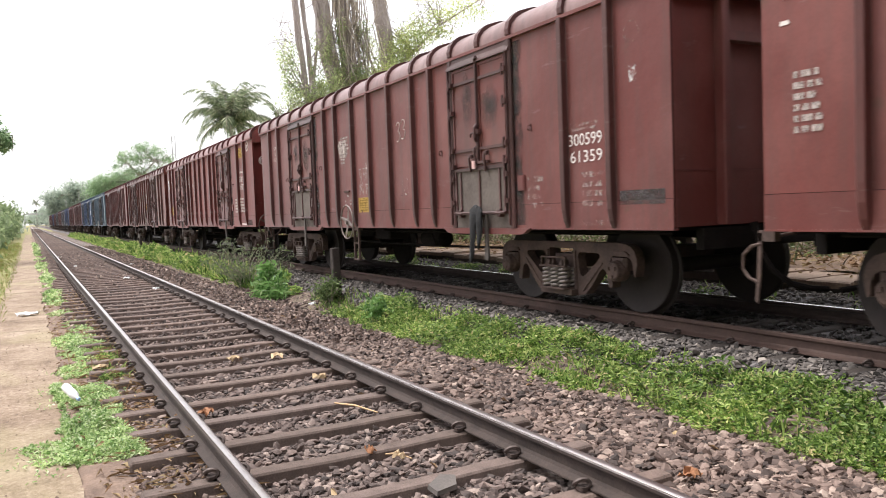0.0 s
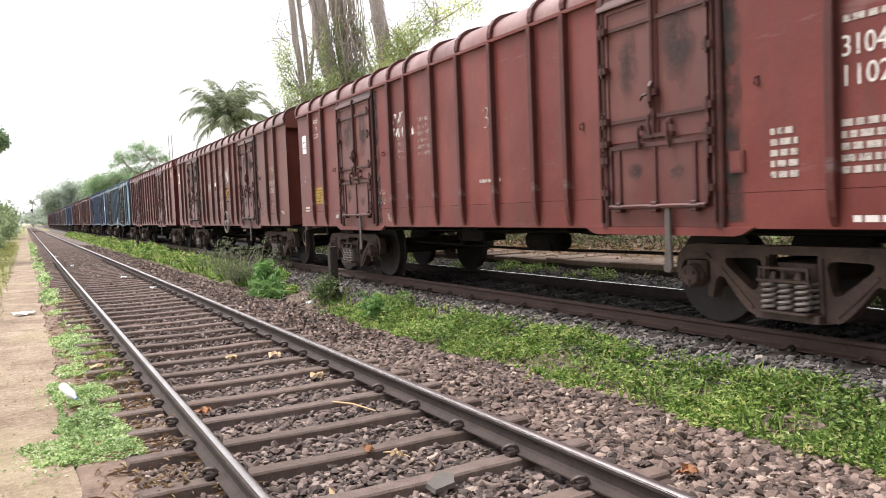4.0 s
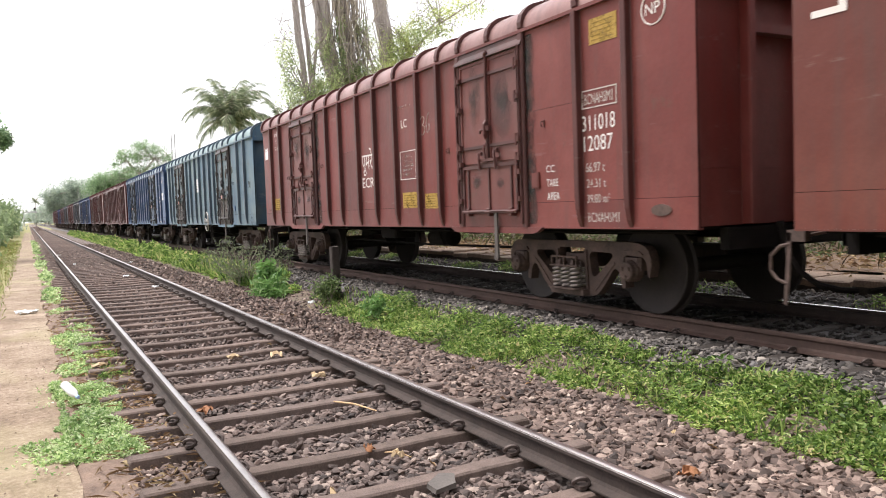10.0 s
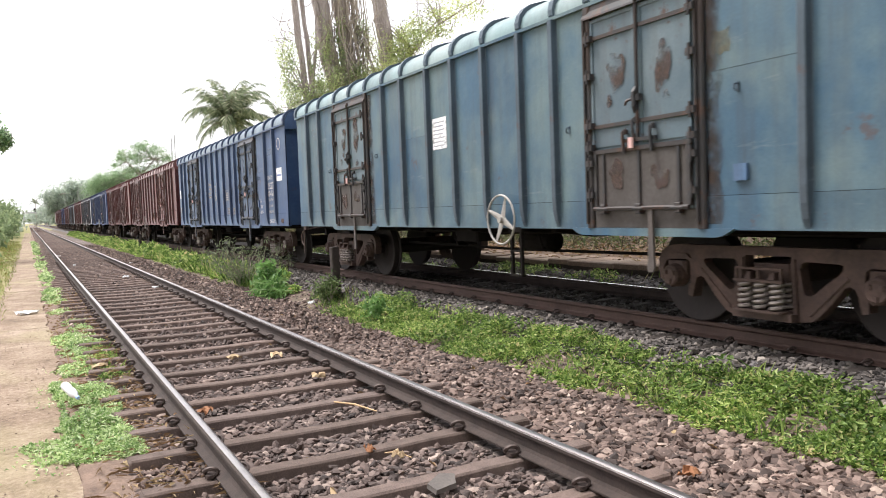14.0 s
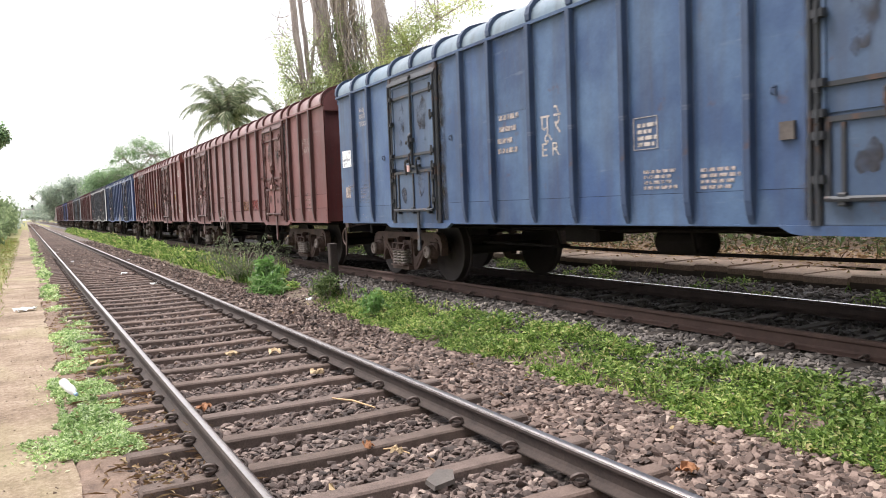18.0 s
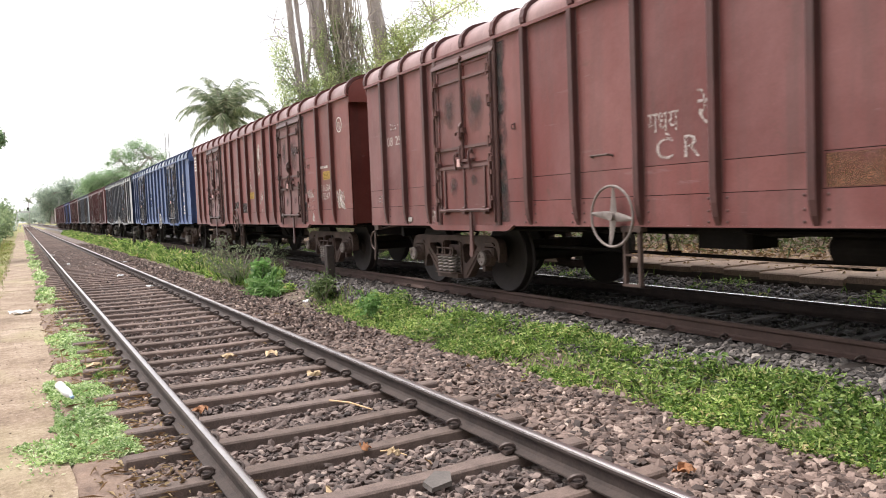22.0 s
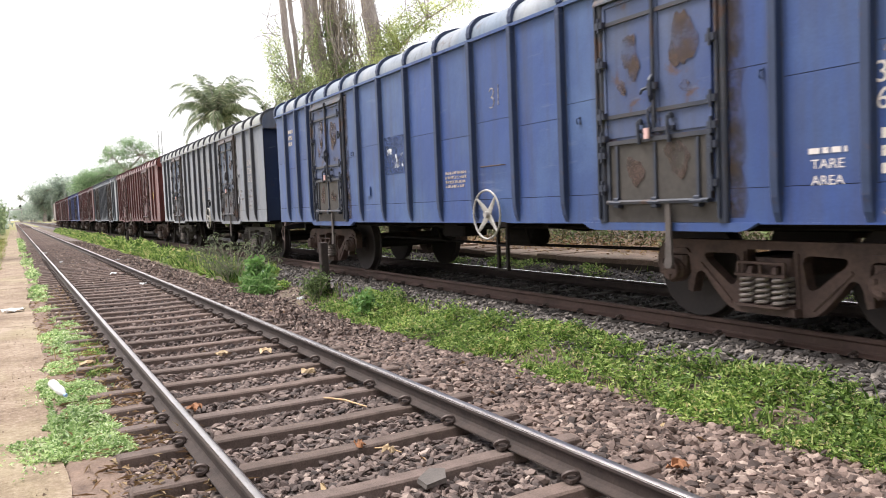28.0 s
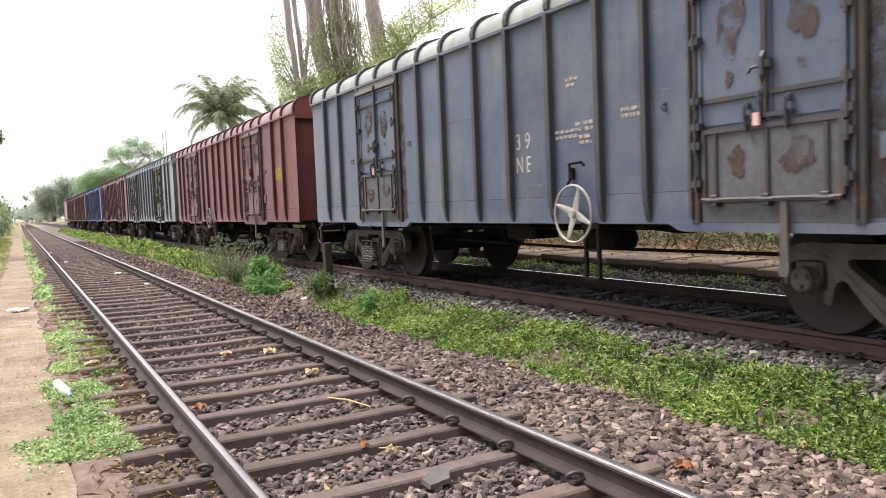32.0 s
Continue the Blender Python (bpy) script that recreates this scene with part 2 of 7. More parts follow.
TWIG = plain("grey_twig", (0.16, 0.135, 0.105), (0.36, 0.32, 0.26), 9, 0.9)
VINE = plain("dry_vine", (0.2, 0.165, 0.14), (0.5, 0.44, 0.37), 9, 0.9)
# Grime black pushed lower, so shade under the wagons sits in the colour.
UNDER = plain("underframe_grime_shade", (0.005, 0.0042, 0.004), (0.016, 0.0128, 0.0118), 4, 0.9, 0.0)
BOGIE = plain("bogie_dust", (0.022, 0.013, 0.011), (0.118, 0.073, 0.059), 3, 0.75, 0.1, 0.4)
GREYDUST = plain("grey_bogie_dust", (0.03, 0.027, 0.025), (0.115, 0.1, 0.09), 3, 0.8, 0.1, 0.4)
WHEEL = plain("wheel_steel", (0.009, 0.0065, 0.006), (0.028, 0.019, 0.017), 2.5, 0.75, 0.1)
ALLOY = plain("pale_hub", (0.25, 0.23, 0.21), (0.5, 0.48, 0.45), 20, 0.5, 0.4)
WHITE = worn_ink("white_stencil", (0.66, 0.61, 0.58), 0.31)
CHALK = worn_ink("thin_white_stencil", (0.44, 0.375, 0.35), 0.48, 0.25)
FAINT = worn_ink("rubbed_white_stencil", (0.42, 0.36, 0.335), 0.37, 0.22, grain=14)
STENCIL = worn_ink("grey_white_stencil", (0.47, 0.42, 0.385), 0.32, 0.2)
YELLOW = worn_ink("yellow_placard", (0.33, 0.205, 0.035), 0.31, 0.2)
PAPER = worn_ink("torn_paper", (0.8, 0.8, 0.82), 0.36)
OLIVE = worn_ink("olive_bloom", (0.14, 0.14, 0.1), 0.42, 0.3, grain=4)
GREENPATCH = worn_ink("green_patch", (0.052, 0.041, 0.04), 0.36, 0.25)
INKGREY = worn_ink("print_grey", (0.3, 0.32, 0.38), 0.42, 0.2)
INKBLUE = plain("print_blue", (0.16, 0.2, 0.4), (0.25, 0.3, 0.5), 20)
INKBROWN = worn_ink("placard_print", (0.24, 0.14, 0.02), 0.4, 0.2)
SMEAR = stain("soot_smear", (0.04, 0.035, 0.033), 0.0, 0.46, 0.66)
RUBBED = stain("door_edge_soot", (0.034, 0.031, 0.029), 0.0, 0.0, 0.74, along=True)
RUBBEDRUST = stain("door_edge_rust", (0.05, 0.036, 0.029), 0.0, 0.0, 0.72, along=True)
SOOT = worn_ink("soot_smudge", (0.036, 0.029, 0.027), 0.42, 0.42, grain=4)
RUSTBLOT = worn_ink("rust_blotch", (0.07, 0.043, 0.034), 0.4, 0.24, grain=4)
SHREDS = worn_ink("poster_shreds", (0.72, 0.7, 0.69), 0.5, 0.09, (1, 2.2, 0.8), 5)
SCUFF = worn_ink("white_scuff", (0.5, 0.44, 0.4), 0.45, 0.2, (1, 2.6, 0.6), 4)
FADEDYELLOW = worn_ink("faded_placard", (0.23, 0.105, 0.026), 0.36, 0.25, grain=5)
PALEIRON = plain("pale_iron", (0.12, 0.095, 0.085), (0.26, 0.22, 0.2), 14, 0.65, 0.2)
BLACKCLOTH = plain("black_cloth", (0.006, 0.006, 0.007), (0.02, 0.02, 0.022), 9, 0.9, 0, 0.6, 0.02)
DUSTFLAP = plain("dusty_flap", (0.058, 0.042, 0.036), (0.15, 0.125, 0.108), 2.5, 0.8)
LOCK = plain("seal_pink", (0.5, 0.3, 0.28), (0.75, 0.5, 0.47), 30)
PLATFORM = tinted("platform_concrete", [(0.0, (0.2, 0.145, 0.11)), (0.5, (0.28, 0.205, 0.155)), (1.0, (0.24, 0.19, 0.15))], 0.9, 0.5, 4)
PLASTIC = plain("white_plastic", (0.75, 0.77, 0.78), (0.85, 0.86, 0.87), 12, 0.35)
MAST = plain("mast_steel", (0.3, 0.3, 0.3), (0.5, 0.5, 0.5), 6, 0.6, 0.2)
WOOD = plain("old_post", (0.024, 0.018, 0.016), (0.065, 0.05, 0.044), 9, 0.9)
# Low specular keeps these as black as the shade beneath the wagons.
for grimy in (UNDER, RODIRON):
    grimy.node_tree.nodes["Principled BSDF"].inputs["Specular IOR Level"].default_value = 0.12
GRIME = tinted("door_grime", [(0.0, (0.03, 0.021, 0.019)), (0.5, (0.05, 0.034, 0.029)), (1.0, (0.042, 0.034, 0.031))], 0.7, 0.4, 5)
DIRT = plain("track_dirt", (0.09, 0.06, 0.045), (0.28, 0.195, 0.145), 7, 0.95, 0, 0.9, 0.03)
SPRING = plain("spring_steel", (0.12, 0.1, 0.09), (0.33, 0.285, 0.26), 14, 0.6, 0.2)
STAY = plain("dusty_lever", (0.05, 0.041, 0.037), (0.13, 0.11, 0.102), 6, 0.6, 0.2)
KERBDARK = plain("platform_wall", (0.025, 0.02, 0.017), (0.09, 0.07, 0.055), 3, 0.95)
HUMUS = plain("leaf_mould", (0.05, 0.032, 0.022), (0.2, 0.13, 0.085), 3, 0.95, 0, 0.9, 0.04)

import itertools

from mathutils import geometry


# ---- small mesh kit ----
class Shape:
    """Corners and faces of one mesh, gathered piece by piece."""

    def __init__(self):
        self.v, self.f = [], []

    def add(self, v, f):
        k = len(self.v)
        self.v += [tuple(p) for p in v]
        self.f += [tuple(i + k for i in q) for q in f]
        return self

    def box(self, x0, x1, y0, y1, z0, z1, c=0.0):
        """A block; c chamfers its upright edges."""
        if c <= 0:
            v = [(x, y, z) for z in (z0, z1) for x, y in ((x0, y0), (x1, y0), (x1, y1), (x0, y1))]
            return self.add(v, [(3, 2, 1, 0), (4, 5, 6, 7), (0, 1, 5, 4), (1, 2, 6, 5), (2, 3, 7, 6), (3, 0, 4, 7)])
        ring = [(x0 + c, y0), (x1 - c, y0), (x1, y0 + c), (x1, y1 - c), (x1 - c, y1), (x0 + c, y1), (x0, y1 - c), (x0, y0 + c)]
        return self.loft([[(x, y, z0) for x, y in ring], [(x, y, z1) for x, y in ring]])

    def loft(self, rings, cap=True, close=True):
        n, v, f = len(rings[0]), [], []
        for r in rings:
            v += r
        for k in range(len(rings) - 1):
            for i in range(n if close else n - 1):
                j = (i + 1) % n
                f.append((k * n + i, k * n + j, (k + 1) * n + j, (k + 1) * n + i))
        if cap:
            f += [tuple(range(n))[::-1], tuple((len(rings) - 1) * n + i for i in range(n))]
        return self.add(v, f)

    def prism_x(self, pts, x0, x1):
        return self.loft([[(x0, y, z) for y, z in pts], [(x1, y, z) for y, z in pts]])

    def prism_y(self, pts, y0, y1):
        return self.loft([[(x, y0, z) for x, z in pts], [(x, y1, z) for x, z in pts]])

    def beam(self, a, b, w, x0, x1):
        """A bar in the upright plane from a to b (y, z), w wide, between x0 and x1."""
        d = Vector((b[0] - a[0], b[1] - a[1])).normalized() * w / 2
        n = (-d[1], d[0])
        return self.prism_x([(a[0] + n[0], a[1] + n[1]), (a[0] - n[0], a[1] - n[1]), (b[0] - n[0], b[1] - n[1]), (b[0] + n[0], b[1] + n[1])], x0, x1)

    def tube(self, path, r, n=6, cap=True):
        path = [Vector(p) for p in path]
        rs = r if isinstance(r, (list, tuple)) else [r] * len(path)
        rings, side = [], None
        for k, p in enumerate(path):
            d = (path[min(k + 1, len(path) - 1)] - path[max(k - 1, 0)]).normalized()
            if side is None:
                side = d.orthogonal().normalized()
            side = (side - d * side.dot(d)).normalized()
            up = d.cross(side)
            rings.append([tuple(p + (side * math.cos(a) + up * math.sin(a)) * rs[k]) for a in (2 * math.pi * i / n for i in range(n))])
        return self.loft(rings, cap)

    def lathe_x(self, profile, n=28):
        """Turned about the x axis: profile of (x, radius)."""
        rings = [[(x, r * math.cos(2 * math.pi * i / n), r * math.sin(2 * math.pi * i / n)) for i in range(n)] for x, r in profile]
        return self.loft(rings)

    def mesh(self, name, smooth=False):
        m = bpy.data.meshes.new(name)
        m.from_pydata(self.v, [], self.f)
        bm = bmesh.new()
        bm.from_mesh(m)
        bmesh.ops.recalc_face_normals(bm, faces=bm.faces)
        bm.to_mesh(m)
        bm.free()
        if smooth:
            m.polygons.foreach_set("use_smooth", [True] * len(m.polygons))
            m.set_sharp_from_angle(angle=radians(40))
        return m


MESHES = {}


def part(name, shape, mat, parent=None, label="", at=None, key=None, smooth=False):
    """One mesh object under a thing or a part. Equal keys share one mesh; the paint sits on the object."""
    if key is not None and key in MESHES:
        mesh = MESHES[key]
    else:
        mesh = (shape() if callable(shape) else shape).mesh(name, smooth)
        mesh.materials.append(mat)
        if key is not None:
            MESHES[key] = mesh
    ob = new(name, mesh)
    if mesh.materials[0] != mat:
        ob.material_slots[0].link = "OBJECT"
        ob.material_slots[0].material = mat
    if parent is not None:
        ob.parent = parent
    if at is not None:
        ob.matrix_basis = at
    if label:
        ob["label"] = label
    return ob


def thing(name, label, category, at=None, group="", kind=""):
    ob = tagged(new(name), label, category, group, kind)
    ob.empty_display_size = 0.2
    if at is not None:
        ob.matrix_basis = at
    return ob


def arrays_mesh(name, v, f, mat):
    """A mesh from arrays of corners and of faces with equal corner counts."""
    m = bpy.data.meshes.new(name)
    n, k = f.shape
    m.vertices.add(len(v))
    m.vertices.foreach_set("co", np.ascontiguousarray(v, dtype=np.float32).ravel())
    m.loops.add(n * k)
    m.loops.foreach_set("vertex_index", np.ascontiguousarray(f, dtype=np.int32).ravel())
    m.polygons.add(n)
    m.polygons.foreach_set("loop_start", np.arange(0, n * k, k, dtype=np.int32))
    m.polygons.foreach_set("use_smooth", np.zeros(n, dtype=bool))
    m.update(calc_edges=True)
    m.materials.append(mat)
    return m


RNG = np.random.default_rng(7)
CUBE = np.array([(x, y, z) for z in (-0.75, 0.75) for x, y in ((-0.75, -0.75), (0.75, -0.75), (0.75, 0.75), (-0.75, 0.75))])
CUBEF = np.array([(3, 1, 0), (3, 2, 1), (4, 5, 6), (4, 6, 7), (0, 1, 5), (0, 5, 4), (1, 2, 6), (1, 6, 5), (2, 3, 7), (2, 7, 6), (3, 0, 7), (0, 4, 7)])


def turns(n):
    q = RNG.normal(size=(n, 4))
    q /= np.linalg.norm(q, axis=1)[:, None]
    w, x, y, z = q.T
    return np.stack([np.stack([1 - 2 * (y * y + z * z), 2 * (x * y - z * w), 2 * (x * z + y * w)], -1),
                     np.stack([2 * (x * y + z * w), 1 - 2 * (x * x + z * z), 2 * (y * z - x * w)], -1),
                     np.stack([2 * (x * z - y * w), 2 * (y * z + x * w), 1 - 2 * (x * x + y * y)], -1)], 1)


def tumbled(n, lean=0.45):
    """Turns of stones that have settled: any heading, mostly lying flat."""
    a, t, h = RNG.uniform(0, 2 * np.pi, n), RNG.normal(0, lean, n), RNG.uniform(0, 2 * np.pi, n)
    ux, uy = np.cos(h), np.sin(h)
    c, s, o = np.cos(t), np.sin(t), np.zeros(n)
    k = 1 - c
    tilt = np.stack([np.stack([c + ux * ux * k, ux * uy * k, uy * s], -1), np.stack([ux * uy * k, c + uy * uy * k, -ux * s], -1), np.stack([-uy * s, ux * s, c], -1)], 1)
    spin = np.stack([np.stack([np.cos(a), -np.sin(a), o], -1), np.stack([np.sin(a), np.cos(a), o], -1), np.stack([o, o, o + 1], -1)], 1)
    return tilt @ spin


def pebble_net():
    """Twenty-faced net, the start of a chipped stone."""
    g = (1 + 5 ** 0.5) / 2
    v = np.array([(-1, g, 0), (1, g, 0), (-1, -g, 0), (1, -g, 0), (0, -1, g), (0, 1, g), (0, -1, -g), (0, 1, -g), (g, 0, -1), (g, 0, 1), (-g, 0, -1), (-g, 0, 1)]) / 1.9
    f = [t for t in itertools.combinations(range(12), 3) if all(np.linalg.norm(v[a] - v[b]) < 1.2 for a, b in itertools.combinations(t, 2))]
    f = [t if np.dot(np.cross(v[t[1]] - v[t[0]], v[t[2]] - v[t[0]]), v[t[0]]) > 0 else t[::-1] for t in f]
    return v, np.array(f)


PEBBLE, PEBBLEF = pebble_net()


def chips(places, size):
    """Weathered stones, blunter than fresh-broken ones."""
    n = len(places)
    local = PEBBLE[None] * RNG.uniform(0.55, 1.25, (n, 12, 1)) * RNG.uniform((1.0, 0.65, 0.34), (1.5, 1.0, 0.7), (n, 3))[:, None]
    v = np.einsum("nij,nkj->nki", tumbled(n), local) * (size / 2)[:, None, None] + places[:, None]
    f = PEBBLEF[None] + (np.arange(n) * 12)[:, None, None]
    return v.reshape(-1, 3), f.reshape(-1, 3)


def stones(places, size):
    """Broken stones of about the given sizes, each turned at random: corners and faces."""
    n = len(places)
    local = CUBE[None] * RNG.uniform(0.45, 1.25, (n, 8, 3)) * RNG.uniform((0.75, 0.55, 0.35), (1.25, 0.95, 0.75), (n, 3))[:, None]
    v = np.einsum("nij,nkj->nki", turns(n), local) * (size / 2)[:, None, None] + places[:, None]
    f = CUBEF[None] + (np.arange(n) * 8)[:, None, None]
    return v.reshape(-1, 3), f.reshape(-1, 3)


def leaf_blades(places, ahead, length, width):
    """Folded leaf blades: four corners and two faces each."""
    n = len(places)
    ahead = ahead / np.linalg.norm(ahead, axis=1)[:, None]
    side = np.cross(ahead, RNG.normal(size=(n, 3)) * 0.5 + (0, 0, 1))
    side /= np.linalg.norm(side, axis=1)[:, None] + 1e-9
    up = np.cross(side, ahead)
    l, w = length[:, None], width[:, None]
    mid = places + ahead * l * 0.45 + up * w * 0.25
    v = np.stack([places, mid - side * w / 2, places + ahead * l - up * l * 0.12, mid + side * w / 2], 1)
    f = np.array([(0, 1, 2), (0, 2, 3)])[None] + (np.arange(n) * 4)[:, None, None]
    return v.reshape(-1, 3), f.reshape(-1, 3)


def join_arrays(pairs):
    vs, fs, k = [], [], 0
    for v, f in pairs:
        vs.append(v)
        fs.append(f + k)
        k += len(v)
    return np.concatenate(vs), np.concatenate(fs)


# ---- the lie of the land: one section across both tracks ----
NEAR_X, FAR_X, GAUGE = 1.857, 6.778, 1.743
FAR_Z = 0.216
SOIL_X = (-3000, -40, -6, -1.2, -0.55, 0.0, 0.3, 0.6, 4.1, 4.35, 5.15, 5.4, 8.2, 8.6, 9.6, 10.2, 14, 60, 3000)
SOIL_Z = (-0.2, -0.2, -0.1, -0.2, -0.24, -0.26, -0.26, -0.42, -0.42, -0.31, -0.14, -0.3, -0.3, 0.0, 0.25, 0.36, 0.3, 0.0, 0.0)
NEAR_BED = ((0.16, -0.4), (0.22, -0.29), (0.55, -0.245), (1.0, -0.24), (2.7, -0.235), (3.5, -0.225), (4.25, -0.31), (4.5, -0.46))
FAR_BED = ((4.85, -0.45), (5.0, -0.12), (5.35, 0.04), (5.9, 0.02), (7.65, 0.03), (8.0, 0.1), (8.4, 0.17), (8.85, 0.2), (8.9, -0.4))


def lie(x):
    """The height of the topmost ground at x."""
    z = np.interp(x, SOIL_X, SOIL_Z)
    for bed in (NEAR_BED, FAR_BED):
        bx, bz = zip(*bed)
        z = np.where((x > bx[0]) & (x < bx[-1]), np.maximum(z, np.interp(x, bx, bz)), z)
    return np.where((x > -0.62) & (x < 0.18), np.maximum(z, -0.206), z)


def soil():
    xs = sorted(set(SOIL_X) | set(np.arange(-12, 16.1, 0.5)))
    ys = [-400, -60, -20, *np.arange(-10, 60, 1.0), *np.arange(60, 200, 8), 220, 260, 320, 420, 600, 1000, 3500]
    v = []
    for y in ys:
        for x in xs:
            rough = 0.05 * noise.noise((x * 0.7, y * 0.7, 0)) if (x < -0.6 or x > 9.9) else 0.0
            v.append((x, y, float(np.interp(x, SOIL_X, SOIL_Z)) + rough))
    n = len(xs)
    f = [(j * n + i, j * n + i + 1, (j + 1) * n + i + 1, (j + 1) * n + i) for j in range(len(ys) - 1) for i in range(n - 1)]
    return Shape().add(v, f)


def ground_skin():
    m, n, l, b = material("verge_soil")
    v = coords(n, l)
    grass = ramp(n, [(0.3, (0.2, 0.15, 0.09)), (0.48, (0.26, 0.23, 0.1)), (0.62, (0.15, 0.19, 0.05)), (0.8, (0.24, 0.26, 0.09))])
    l.new(mix(n, l, 0.5, noise_of(n, l, v, 0.7), noise_of(n, l, v, 9)), grass.inputs[0])
    l.new(grass.outputs[0], b.inputs["Base Color"])
    b.inputs["Roughness"].default_value = 0.95
    bump(n, l, b, noise_of(n, l, v, 30), 0.8, 0.03)
    return m


def bed_skin(name, stops):
    m, n, l, b = material(name)
    v = coords(n, l)
    cell = node(n, "ShaderNodeTexVoronoi", Scale=19)
    l.new(v, cell.inputs["Vector"])
    grey = n.new("ShaderNodeSeparateColor")
    l.new(cell.outputs["Color"], grey.inputs[0])
    r = ramp(n, stops)
    l.new(grey.outputs[0], r.inputs[0])
    shade = ramp(n, [(0.3, (0.7, 0.7, 0.7)), (0.7, (1.2, 1.18, 1.15))])
    l.new(noise_of(n, l, v, 1.5), shade.inputs[0])
    l.new(mix(n, l, 1.0, r.outputs[0], shade.outputs[0], "MULTIPLY"), b.inputs["Base Color"])
    b.inputs["Roughness"].default_value = 0.92
    inv = node(n, "ShaderNodeMath")
    inv.operation = "SUBTRACT"
    inv.inputs[0].default_value = 1.0
    l.new(cell.outputs["Distance"], inv.inputs[1])
    bump(n, l, b, inv.outputs[0], 1.0, 0.05)
    return m


def path_skin():
    m, n, l, b = material("earthy_concrete")
    v = coords(n, l)
    r = ramp(n, [(0.36, (0.09, 0.059, 0.039)), (0.45, (0.184, 0.129, 0.086)), (0.52, (0.252, 0.187, 0.131)), (0.64, (0.4, 0.325, 0.25))])
    l.new(mix(n, l, 0.5, noise_of(n, l, v, 1.6, 9, 0.7), noise_of(n, l, v, 26, 8, 0.75)), r.inputs[0])
    moss = ramp(n, [(0.5, (0, 0, 0)), (0.7, (0.5, 0.5, 0.5))])
    l.new(noise_of(n, l, coords(n, l, (1.0, 0.5, 1), (4, 2, 0)), 0.9, 6), moss.inputs[0])
    l.new(mix(n, l, moss.outputs[0], r.outputs[0], (0.3, 0.27, 0.14)), b.inputs["Base Color"])
    b.inputs["Roughness"].default_value = 0.95
    bump(n, l, b, mix(n, l, 0.5, noise_of(n, l, v, 5), noise_of(n, l, v, 40)), 0.7, 0.03)
    return m


tagged(part("ground", soil, ground_skin(), smooth=True), "yellow-green verge of soil and short grass", "ground", kind="structure")
BEDTONES = [(0.0, (0.09, 0.072, 0.068)), (0.5, (0.17, 0.135, 0.122)), (1.0, (0.29, 0.235, 0.205))]
tagged(part("ballast_bed", Shape().prism_y(NEAR_BED, -25, 900), bed_skin("brown_bed", BEDTONES)), "brown crushed-stone bed under the empty track", "ballast", kind="structure")
tagged(part("ballast_bed", Shape().prism_y(FAR_BED, -25, 900), bed_skin("grey_bed", [(0.0, (0.07, 0.066, 0.068)), (1.0, (0.2, 0.185, 0.18))])), "grey crushed-stone bed under the goods train", "ballast", kind="structure")


def pathway():
    """Old concrete walk beside the sleepers, its edge broken and its slabs a little out of level."""
    s, y, rnd = Shape(), -30.0, random.Random(4)
    while y < 140:
        d = rnd.uniform(2.6, 4.2) if y < 40 else 12
        right, lift = rnd.uniform(0.17, 0.23), rnd.uniform(-0.002, 0.002)
        n = 16
        edge = [(right + 0.09 * noise.noise((1.7 * (y + d * k / n), 0.3, 0)) + rnd.uniform(-0.018, 0.012), y + (d - 0.004) * k / (n - 1)) for k in range(n)]
        ring = [(-0.62, y), *edge, (-0.62, y + d - 0.005)]
        s.loft([[(a, b, -0.45) for a, b in ring], [(a, b, -0.205 + lift) for a, b in ring]])
        y += d
    return s


tagged(part("pavement", pathway, path_skin()), "worn brown concrete walk beside the track", "path", kind="structure")


def dirt_strip():
    """Trodden earth between the walk and the sleeper ends."""
    xs, ys = np.linspace(0.1, 0.66, 12), np.concatenate([np.arange(-25, 1, 0.5), np.arange(1.0, 20, 0.09), np.arange(20, 120, 1.5)])
    v = [(x + 0.04 * noise.noise((y * 2, x, 0)), y, -0.216 - 0.03 * max(0, (x - 0.35) / 0.3) + 0.022 * noise.noise((x * 6, y * 6, 0)) + 0.01 * noise.noise((x * 22, y * 22, 2)) - (0.04 if x < 0.16 else 0)) for y in ys for x in xs]
    n = len(xs)
    return Shape().add(v, [(j * n + i, j * n + i + 1, (j + 1) * n + i + 1, (j + 1) * n + i) for j in range(len(ys) - 1) for i in range(n - 1)])



def strip_between():
    """Dark stony earth under the weeds between the two beds."""
    xs, ys = np.linspace(4.1, 5.1, 9), np.concatenate([np.arange(-25, 0, 0.5), np.arange(0.0, 20, 0.25), np.arange(20, 200, 4)])
    v = [(x, y, float(np.interp(x, SOIL_X, SOIL_Z)) + 0.014 + 0.012 * noise.noise((x * 5, y * 5, 0))) for y in ys for x in xs]
    n = len(xs)
    return Shape().add(v, [(j * n + i, j * n + i + 1, (j + 1) * n + i + 1, (j + 1) * n + i) for j in range(len(ys) - 1) for i in range(n - 1)])


tagged(part("dirt_strip", strip_between, plain("stony_earth", (0.06, 0.045, 0.032), (0.17, 0.13, 0.09), 5, 0.95, 0, 0.9, 0.03), smooth=True), "stony brown earth between the two tracks", "earth", kind="structure")
tagged(part("dirt_strip", dirt_strip, DIRT, smooth=True), "trodden brown earth at the sleeper ends", "earth", kind="structure")
platform = tagged(part("platform", Shape().prism_y([(8.83, -0.3), (8.83, 0.29), (9.75, 0.29), (9.75, -0.3)], -20, 260), PLATFORM), "low old concrete platform edge strewn with litter", "platform", kind="structure")


